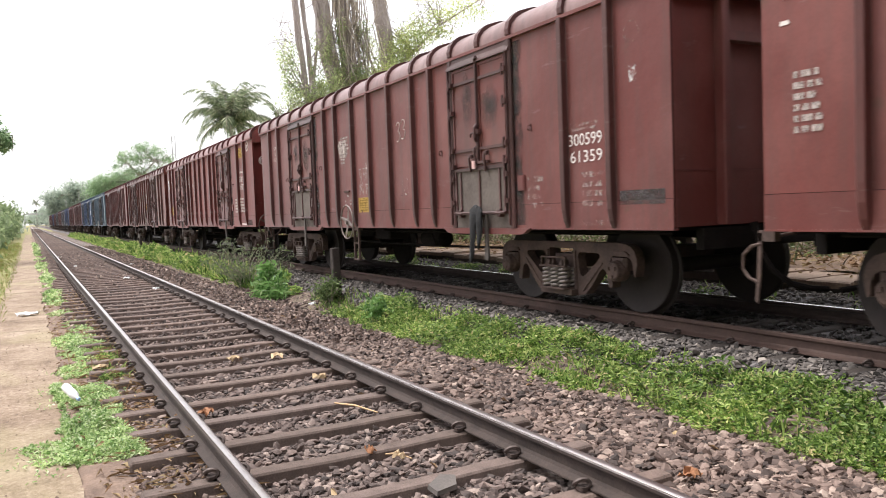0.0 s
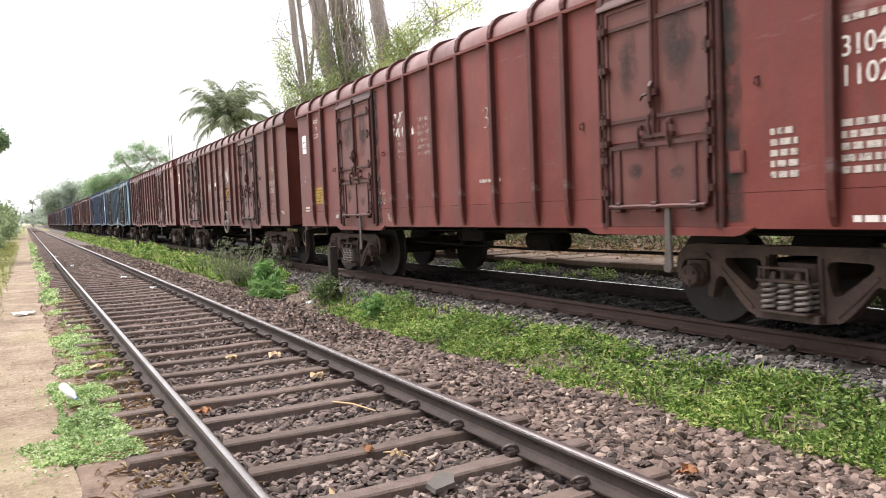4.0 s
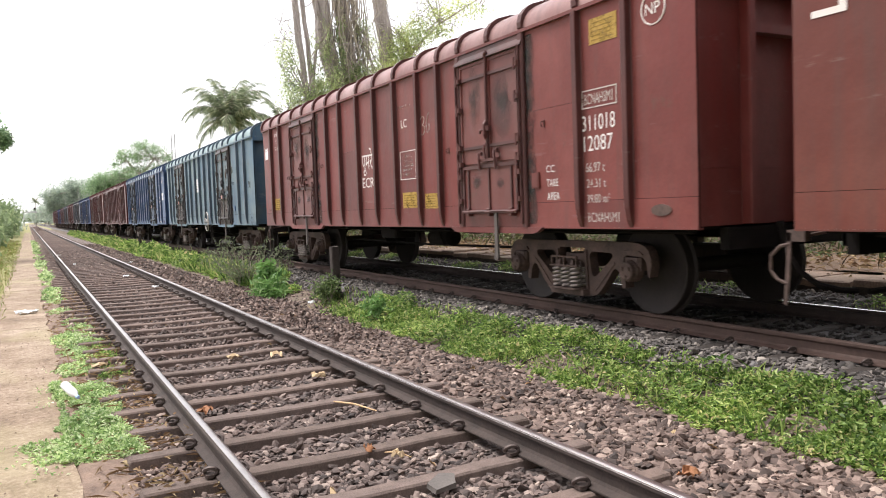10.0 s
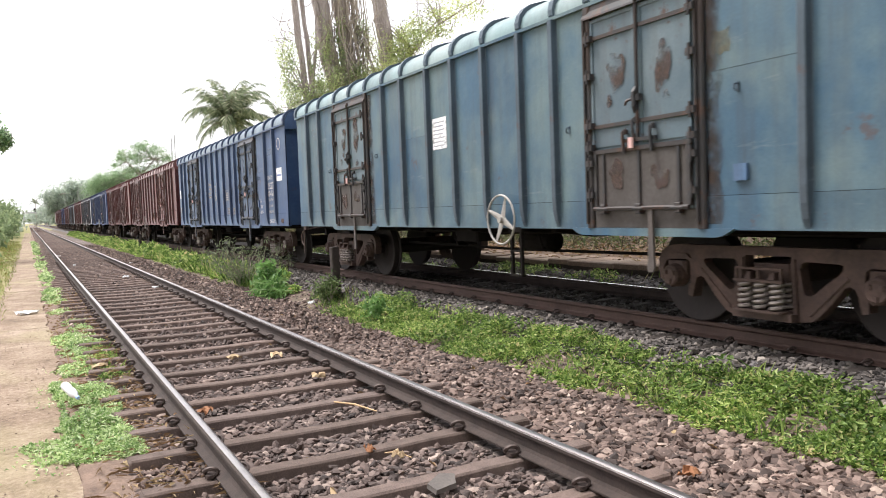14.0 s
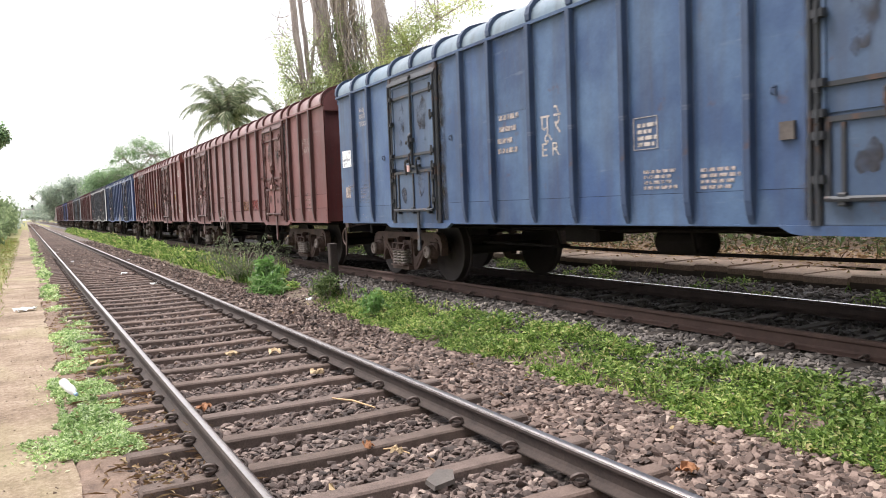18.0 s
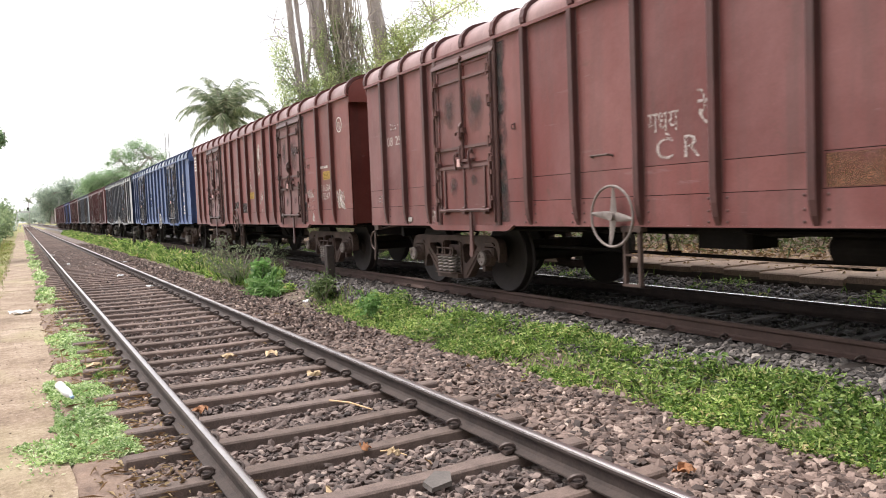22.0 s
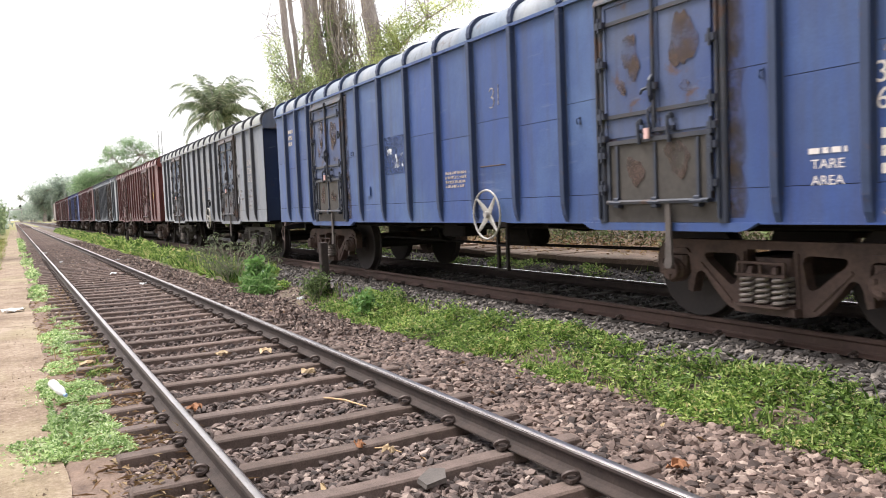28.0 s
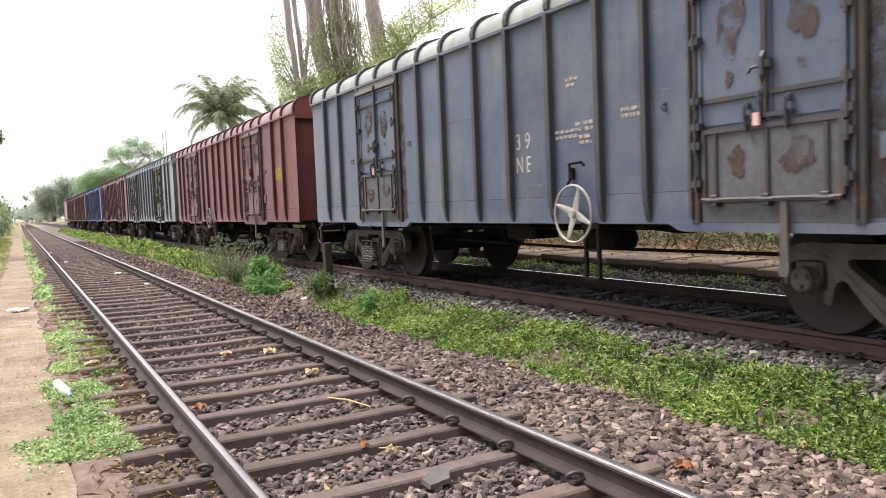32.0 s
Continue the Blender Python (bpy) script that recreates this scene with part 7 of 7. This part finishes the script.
for x, y, w, seed in ((2.49, 18.6, 0.16, 21), (2.31, 22.9, 0.16, 22), (1.1, 40.2, 0.3, 23), (4.3, 12.9, 0.12, 24), (3.2, 30.0, 0.18, 25), (1.4, 31.0, 0.14, 26)):
    scrap("paper_scrap", "white scrap of paper on the stones", (x, y, -0.16, 0, 0, seed * 31), w, w * 0.7, PLASTIC, seed, 0.06)
STRAW = plain("straw_stick", (0.45, 0.28, 0.14), (0.6, 0.42, 0.24), 12, 0.8)
stick = tagged(part("stick", Shape().tube([(2.17, 6.03, -0.15), (2.25, 5.78, -0.13), (2.33, 5.5, -0.14)], [0.007, 0.009, 0.005], 6), STRAW), "thin straw-coloured stick lying across a sleeper", "stick")
tagged(part("stick", Shape().tube([(2.02, 4.66, -0.19), (2.05, 4.55, -0.16), (2.1, 4.42, -0.17)], [0.005, 0.006, 0.004], 6), STRAW), "thin broken straw-coloured stick", "stick")
flag = Shape().loft([[(0.1, 0.0, 0), (0.04, 0.075, 0), (-0.09, 0.06, 0), (-0.11, -0.03, 0), (0.02, -0.08, 0)], [(0.095, 0.0, 0.03), (0.035, 0.07, 0.034), (-0.085, 0.055, 0.03), (-0.1, -0.03, 0.026), (0.02, -0.072, 0.03)]])
tagged(part("flat_stone", flag, GREYSTONE, at=pose(2.06, 3.9, -0.185, 8, -9, 20)), "large flat grey stone leaning on a sleeper", "stone")


# ---- trees ----
def tree(name, label, at, trunks, crowns, mat, bark=None, vines=(), seed=1, category="tree", twigs=()):
    """Tapered trunks with limbs into crowns of many leaves. trunks: (points, radii); crowns: (centre, radii, leaves, leaf size)."""
    t = thing(name, label, category, pose(*at))
    rnd = random.Random(seed)
    for pts, radii in trunks:
        n, path, rr = 5, [], []
        for a, b, ra, rb in zip(pts, pts[1:], radii, radii[1:]):
            for k in range(n):
                q = k / n
                path.append([x + (y - x) * q + rnd.gauss(0, 0.06) * (ra + rb) for x, y in zip(a, b)])
                rr.append((ra + (rb - ra) * q) * rnd.uniform(0.9, 1.12))
        path.append(pts[-1])
        rr.append(radii[-1])
        part("trunk", Shape().tube(path, rr, 10), bark or BARK, t, smooth=True)
    roots = [p for pts, _ in trunks for p in pts[1:]]
    pairs = []
    for k, (centre, radii, n, leaf) in enumerate(crowns):
        c = Vector(centre)
        base = min((Vector(p) for p in roots), key=lambda p: (p - c).length)
        for j in range(6):
            tip = c + Vector([rnd.uniform(-1, 1) * r for r in radii])
            mid = base.lerp(tip, 0.5) + Vector((rnd.gauss(0, 0.3), rnd.gauss(0, 0.3), rnd.gauss(0.2, 0.3)))
            part("limb", Shape().tube([tuple(base), tuple(mid), tuple(tip)], [0.03 + leaf * 0.14, 0.018 + leaf * 0.07, 0.01], 5), bark or BARK, t)
        pairs.append(leaf_cloud(centre, radii, n, leaf, max(8, n // 45), 0.22, 0.42, seed * 10 + k))
    v, f = join_arrays(pairs)
    crown = new("crown", arrays_mesh("crown", v, f, mat))
    crown.parent = t
    if vines:
        s = Shape()
        for x, y, z0, z1, n in vines:
            for k in range(n):
                a, b = rnd.gauss(0, 0.3), rnd.gauss(0, 0.3)
                s.tube([(x + a, y + b, z1), (x + a + rnd.gauss(0.0, 0.25), y + b, z1 * 0.7 + z0 * 0.3), (x + a + rnd.gauss(0.05, 0.3), y + b, (z0 + z1) / 2 + rnd.uniform(-1, 1)), (x + a * 1.3 + rnd.gauss(0.1, 0.3), y + b * 1.3, z0 + rnd.uniform(0, 2))], rnd.uniform(0.015, 0.035), 4)
        tagged(part("vines", s, VINE, t), kind="stuff")
    if twigs:
        for x, y, z, wide, high, n in twigs:
            for k in range(n):
                p, d = Vector((x + rnd.gauss(0, wide * 0.5), y + rnd.gauss(0, 0.3), z + rnd.gauss(0, high * 0.5))), Vector((rnd.uniform(-1, 1), rnd.uniform(-0.5, 0.5), rnd.uniform(-0.3, 1))).normalized()
                pts = [tuple(p)]
                for q in range(5):
                    d = (d + Vector((rnd.gauss(0, 0.4), rnd.gauss(0, 0.3), rnd.gauss(0, 0.4)))).normalized()
                    p = p + d * rnd.uniform(0.12, 0.3) * (1 + 0.3 * wide)
                    pts.append(tuple(p))
                part("twig", Shape().tube(pts, [0.024, 0.02, 0.016, 0.012, 0.009, 0.006], 4), BARK, t)
    return t


tree("old_tree", "tall pair of slender grey trunks with thin leaves", (0, 0, 0),
     [([(12.6, 35, -0.2), (11.95, 35, 6.9), (11.52, 35, 11.3), (10.8, 35, 19)], [0.24, 0.16, 0.14, 0.1]), ([(12.9, 35.2, -0.2), (12.32, 35.2, 7.0), (11.95, 35.2, 11.3), (11.5, 35.2, 16)], [0.18, 0.13, 0.11, 0.05]), ([(12.2, 35.1, 7.4), (12.5, 35, 9.2), (12.55, 35, 11.6)], [0.07, 0.06, 0.04])],
     [((10.95, 34.8, 8.3), (0.55, 0.8, 1.6), 1000, 0.14), ((11.3, 34.6, 6.9), (0.8, 0.8, 0.8), 1200, 0.14), ((12.5, 34.7, 8.2), (0.5, 0.3, 1.6), 600, 0.14), ((12.6, 34.6, 7.0), (0.7, 0.5, 0.7), 800, 0.14), ((10.9, 35, 19), (3, 3, 2), 900, 0.25)], TREELEAF, twigs=((11.2, 34.9, 9, 0.9, 2.6, 22),), seed=2)
tree("old_tree", "massive vine-hung trunk of an old tree", (0, 0, 0),
     [([(14.6, 35.5, -0.2), (13.72, 35.5, 7.0), (12.92, 35.5, 11.6), (11.9, 35.5, 20)], [0.55, 0.38, 0.4, 0.25]), ([(15.7, 36, -0.2), (14.95, 36, 7.5), (14.25, 36, 11.8), (13.4, 36, 20)], [0.36, 0.24, 0.22, 0.15]), ([(14.2, 35.6, 6.0), (14.2, 35.6, 9.0), (13.7, 35.6, 13)], [0.26, 0.24, 0.2]), ([(13.3, 35.3, 9.0), (13.0, 35.2, 10.2), (12.3, 35.1, 12.2)], [0.16, 0.12, 0.09])],
     [((13.4, 35, 7.7), (0.9, 0.8, 0.9), 1200, 0.15), ((13.75, 34.9, 9.7), (0.35, 0.3, 1.3), 600, 0.14), ((14.9, 35, 7.9), (0.9, 0.6, 0.7), 1200, 0.15), ((12.9, 34.9, 9.6), (0.35, 0.3, 1.2), 500, 0.1), ((14.9, 35, 10.0), (0.5, 0.4, 1.0), 500, 0.1), ((13.4, 36, 20.5), (3, 3, 2), 900, 0.25)], TREELEAF,
     vines=((14.55, 35.4, 7.0, 12.6, 34), (13.7, 35.1, 7.0, 12.6, 24), (15.1, 35.5, 6.5, 10.5, 16)), twigs=((14.6, 35.2, 9.6, 0.7, 2.2, 44), (13.3, 35.1, 9.4, 0.7, 2.2, 26)), seed=3)
tree("old_tree", "leaning grey tree with bright yellow-green foliage", (0, 0, 0),
     [([(17.5, 36, -0.2), (16.75, 36, 7.6), (16.35, 36, 11.8), (15.7, 36, 18)], [0.5, 0.36, 0.36, 0.2]), ([(16.7, 36, 8.4), (17.9, 35.6, 9.6), (19.4, 35.4, 11.0), (21.9, 35, 12.6)], [0.12, 0.08, 0.05, 0.02])],
     [((17.0, 35.3, 9.5), (0.8, 0.8, 1.4), 1900, 0.15), ((16.0, 35.2, 8.4), (1.2, 0.8, 0.8), 1100, 0.15), ((17.9, 35.3, 10.2), (0.9, 0.8, 1.0), 1200, 0.15), ((19.0, 35.2, 11.0), (1.2, 0.8, 0.8), 900, 0.15), ((20.8, 35, 11.8), (1.6, 0.8, 0.7), 800, 0.15), ((18.2, 35, 12.4), (1.2, 0.8, 0.6), 500, 0.1), ((15.6, 35.2, 9.6), (0.5, 0.5, 1.2), 500, 0.1), ((15.9, 36, 18), (3, 3, 2), 900, 0.25)], YELLOWLEAF,
     vines=((15.5, 35.4, 8, 13, 4),), twigs=((18.8, 35.2, 11.0, 1.6, 1.0, 20),), seed=4)
tree("spreading_tree", "spreading open-crowned tree beyond the train", (14.6, 120, -0.2),
     [([(0, 0, 0), (0.2, 0, 5), (0.3, 0, 8.4)], [0.45, 0.34, 0.2]), ([(0.3, 0, 8.0), (-1.6, 0, 10.2), (-2.8, 0, 11.0)], [0.16, 0.1, 0.05]), ([(0.3, 0, 8.2), (2.4, 0, 10.4), (4.2, 0, 11.0)], [0.16, 0.1, 0.05])],
     [((0.6, 0, 12.3), (1.7, 2, 1.0), 1100, 0.24), ((-1.5, 0, 11.2), (1.5, 2, 1.1), 900, 0.24), ((2.6, 0, 11.5), (1.6, 2, 1.2), 900, 0.24), ((-2.6, 0, 10.0), (1.1, 2, 0.9), 600, 0.24), ((0.5, 0, 10.4), (2.2, 2, 1.1), 1100, 0.24), ((3.8, 0, 10.2), (1.3, 2, 1.2), 800, 0.24), ((2.6, 0, 8.8), (2.2, 2, 1.2), 1100, 0.24), ((-0.6, 0, 8.9), (2.2, 2, 0.7), 900, 0.24)], MIDLEAF, twigs=((0.8, 0, 10.6, 2.4, 1.6, 40),), seed=5)
tree("round_tree", "dense green tree beyond the train", (12.2, 128, -0.2),
     [([(0, 0, 0), (0.2, 0, 5), (0, 0, 8)], [0.4, 0.3, 0.2])],
     [((-1.4, 0, 7.4), (2.2, 2.5, 1.7), 3400, 0.28), ((1.2, 1, 8.2), (2.2, 2.5, 1.5), 3000, 0.28), ((3.8, 0, 7.4), (2.2, 2.2, 1.5), 2400, 0.28), ((-3.0, 0, 6.4), (1.4, 2, 1.3), 1400, 0.28)], MIDLEAF, seed=6)
tree("round_tree", "dense green tree beyond the train", (13.5, 150, -0.2),
     [([(0, 0, 0), (0.2, 0, 4), (0, 0, 6)], [0.4, 0.3, 0.2])],
     [((-2.0, 0, 6.2), (3.0, 2.5, 2.4), 2600, 0.36), ((2.4, 1, 6.6), (3.0, 2.5, 2.4), 2300, 0.36)], MIDLEAF, seed=7)
# Far trees carry their haze in the leaf colour.
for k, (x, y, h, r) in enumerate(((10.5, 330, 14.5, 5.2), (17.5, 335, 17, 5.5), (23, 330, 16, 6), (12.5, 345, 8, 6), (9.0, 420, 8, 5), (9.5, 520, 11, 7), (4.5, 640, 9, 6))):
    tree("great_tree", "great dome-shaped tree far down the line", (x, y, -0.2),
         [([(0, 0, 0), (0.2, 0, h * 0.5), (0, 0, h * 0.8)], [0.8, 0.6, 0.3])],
         [((0, 0, h * 0.78), (r, r, h * 0.3), 2600, 1.0), ((-r * 0.3, 0, h * 0.45), (r * 0.9, r, h * 0.28), 1500, 1.0)], HAZYLEAF, seed=20 + k)
tree("overhanging_tree", "leafy tree overhanging the walk", (-5.6, 40, -0.2),
     [([(0, 0, 0), (0.2, 0, 3.5), (1.0, 0, 6)], [0.35, 0.28, 0.15]), ([(1.0, 0, 6), (2.8, 0, 6.3), (4.2, 0, 5.7)], [0.12, 0.07, 0.03])],
     [((4.85, 0, 5.4), (0.3, 0.8, 0.45), 900, 0.2), ((3.6, 0, 6.2), (1.0, 1.2, 0.75), 900, 0.22), ((2.0, 0, 6.6), (1.6, 1.6, 1.2), 1300, 0.22), ((0, 0, 7.2), (2.4, 2.4, 1.6), 1600, 0.24), ((3.4, 0, 5.2), (0.4, 0.5, 0.35), 120, 0.2), ((3.6, 0, 3.4), (0.5, 0.5, 0.3), 60, 0.2)], MIDLEAF, seed=31)
# Hedges past 150 m get the leaf tones with haze painted in.
for k, (x, y, rx, ry, h) in enumerate(((-3.2, 46, 1.2, 6, 0.85), (-3.4, 62, 1.4, 8, 1.05), (-3.2, 82, 1.5, 9, 1.3), (-2.9, 105, 1.5, 12, 1.8), (-3.2, 135, 1.7, 15, 2.0), (-3.6, 175, 2.0, 20, 2.4), (-4.2, 230, 2.5, 30, 2.8))):
    bush("hedge_bush", "overgrown green hedge bush beside the walk", (x, y, -0.2), (rx, ry, h), 2300, 0.3 + y * 0.0022, HAZYLEAF if y > 150 else leaves_of("hedge_leaf", [(0.0, (0.11, 0.15, 0.08)), (0.6, (0.2, 0.27, 0.15)), (1.0, (0.31, 0.37, 0.22))], 0.55) if k == 0 else bpy.data.materials["hedge_leaf"], 10, 40 + k, 26, 0.5, 0.03)
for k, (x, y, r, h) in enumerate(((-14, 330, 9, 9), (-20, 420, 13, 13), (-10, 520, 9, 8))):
    tree("great_tree", "great dome-shaped tree far down the line", (x, y, -0.2), [([(0, 0, 0), (0.2, 0, h * 0.5), (0, 0, h * 0.8)], [0.8, 0.6, 0.3])], [((0, 0, h * 0.6), (r, r, h * 0.35), 2600, 1.1)], HAZYLEAF, seed=50 + k)


def palm(at, high, reach, fronds, seed, label, lean=0.0):
    """A coconut palm: ringed trunk, drooping fronds of many leaflets."""
    t = thing("palm_tree", label, "palm", pose(*at))
    rnd = random.Random(seed)
    part("trunk", Shape().tube([(lean * (k / 8) ** 2, 0, high * k / 8) for k in range(9)], [0.24 - 0.012 * k for k in range(9)], 9), BARK, t, smooth=True)
    top, places, ways, lens = Vector((lean, 0, high)), [], [], []
    for k in range(fronds):
        a = 2 * math.pi * k / fronds * 2.4 + rnd.uniform(-0.2, 0.2)
        rise = rnd.uniform(0.0, 1.2) if k % 2 else rnd.uniform(1.6, 4.5)
        d, p, pts = Vector((math.cos(a), math.sin(a), rise)).normalized(), top.copy(), [tuple(top)]
        r = reach * rnd.uniform(0.8, 1.1)
        for j in range(12):
            d = (d + Vector((0, 0, -0.05 - 0.024 * j))).normalized()
            p = p + d * r / 12
            pts.append(tuple(p))
            side = d.cross(Vector((0, 0, 1))).normalized()
            for s in (-1, 1):
                for q in range(5):
                    places.append(tuple(p - d * r / 12 * q / 5))
                    ways.append(tuple(side * s * 0.8 + d * 0.8 + Vector((0, 0, -0.35 - rnd.uniform(0, 0.8)))))
                    lens.append(r * 0.25 * (1 - abs(j - 4) / 11) * rnd.uniform(0.8, 1.1))
        part("stalk", Shape().tube(pts, [0.05 * (1 - k2 / 15) for k2 in range(len(pts))], 4), TWIG, t)
    l = np.array(lens)
    crown = new("fronds", arrays_mesh("fronds", *leaf_blades(np.array(places), np.array(ways), l, l * 0.035 + 0.02), PALMLEAF))
    crown.parent = t


palm((17.9, 75, -0.2), 10.7, 5.7, 38, 5, "coconut palm with a full crown beyond the train", -0.2)
palm((15.3, 52, -0.2), 7.8, 2.4, 12, 9, "coconut palm behind the old trees", 0.5)
palm((3.5, 420, -0.2), 11.5, 3.8, 14, 11, "thin distant palm above the line")

# undergrowth that closes the far side of the platform
for k, (y, h) in enumerate(((-6, 1.3), (2, 1.0), (9, 1.2), (16, 1.0), (24, 1.3), (33, 1.4), (44, 1.6), (58, 1.8), (76, 2.0), (100, 2.2), (130, 2.4))):
    bush("undergrowth", "dark tangled undergrowth behind the platform", (12.4 + 0.3 * (k % 3), y, 0.2), (1.5, 5 + y * 0.08, h), 3600, 0.16 + max(0, y) * 0.002, BUSHLEAF, 14, 60 + k, 30, 0.5, 0.02)


# ---- line-side masts ----
def mast(at, high):
    t = thing("line_mast", "slim pale lattice mast behind the train", "mast", pose(*at), "masts along the line")
    for x in (-0.13, 0.13):
        part("upright", Shape().box(x - 0.03, x + 0.03, -0.05, 0.05, 0, high), MAST, t)
    for k in range(int(high / 0.9)):
        part("lacing", lambda: Shape().beam((-0.13, 0.0), (0.13, 0.45), 0.04, -0.03, 0.03), MAST, t, at=pose(0, 0, 0.2 + 0.9 * k, 0, 0, 90), key="lacing")


for y, x, h in ((67, 11.0, 8.2), (132, 10.8, 8.2), (196, 10.6, 8.4), (262, 10.4, 8.4)):
    mast((x, y, 0.2), h)
mast((-1.2, 300, -0.2), 8.0)
gantry = thing("signal_gantry", "pale signal gantry spanning the far tracks", "gantry", pose(4, 380, -0.2))
for x in (-5.6, 9.4):
    part("leg", Shape().box(x - 0.2, x + 0.2, -0.2, 0.2, 0, 6.6), MAST, gantry)
part("span", Shape().box(-6.2, 10, -0.25, 0.25, 6.0, 6.6), MAST, gantry)
for x in (-1.2, 2.9):
    part("signal_head", Shape().box(x - 0.4, x + 0.4, -0.3, 0.0, 6.6, 8.2, 0.1), UNDER, gantry)

# ---- the brake van that ends the train ----
van = thing("brake_van", "dusty brown brake van at the train's tail", "brake van", pose(FAR_X, 242.8, FAR_Z), "wagons of the goods train")
van["lead"] = 242.8
van_paint = livery(20, (0.16, 0.1, 0.08), (0.26, 0.2, 0.17))
part("body", Shape().box(-1.5, 1.5, 1.6, 7.2, 1.0, 3.3, 0.05), van_paint, van)
part("floor", Shape().box(-1.5, 1.5, 0, 8.8, 0.9, 1.02), UNDER, van)
part("roof", Shape().prism_y([(-1.6, 3.3), (-1.4, 3.45), (0, 3.62), (1.4, 3.45), (1.6, 3.3)], 0, 8.8), van_paint, van)
for x in (-1.45, 1.45):
    for y in (0.1, 8.7):
        part("veranda_post", Shape().box(x - 0.05, x + 0.05, y - 0.05, y + 0.05, 1.0, 3.32), van_paint, van)
    for z in (1.5, 1.95):
        part("handrail", Shape().box(x - 0.02, x + 0.02, 0.1, 1.6, z, z + 0.05), ALLOY, van)
for y in (2.2, 6.6):
    bogie(van, y, None)
WAGONS.append(van)

# added trees, never in view, close the place and block sky light from behind
for k, (x, y, h, r) in enumerate(((-16, -13, 12, 6), (-6, -17, 14, 6.5), (4, -15, 13, 6), (14, -18, 15, 7), (25, -14, 13, 6.5), (20, -6, 12, 4.5))):
    tree("unseen_shade_tree", "unseen broad tree added behind the walk to block light", (x, y, -0.2), [([(0, 0, 0), (0.3, 0, h * 0.4), (0, 0, h * 0.7)], [0.6, 0.45, 0.25])],
         [((0, 0, h * 0.68), (r, r, h * 0.3), 2200, 0.8), ((0, 0, h * 0.32), (r * 0.9, r * 0.7, h * 0.28), 1500, 0.8)], BUSHLEAF, seed=70 + k)


# ---- what moves: the train rolls by, and its wheels turn ----
ROLL = ((0, 0.0), (2, 8.94), (4, 17.83), (6, 26.68), (8, 35.5), (10, 44.36), (12, 53.17), (14, 61.9), (16, 70.61), (18, 79.24), (20, 87.81), (22, 96.39), (24, 104.99), (26, 113.59), (28, 122.14), (30, 130.65), (32, 139.18))


def rolled(t):
    return float(np.interp(t, [a for a, _ in ROLL], [b for _, b in ROLL]))


def motions():
    for w in WAGONS:
        walk(w, [(t, pose(FAR_X, w["lead"] - d, FAR_Z)) for t, d in ROLL])
    beats = [32 * k / 216 for k in range(217)]
    for ws, w, j in WHEELSETS:
        if w["lead"] < 175:
            walk(ws, [(t, pose(0, j, 0.492, math.degrees(rolled(t) / 0.492))) for t in beats])


motions()
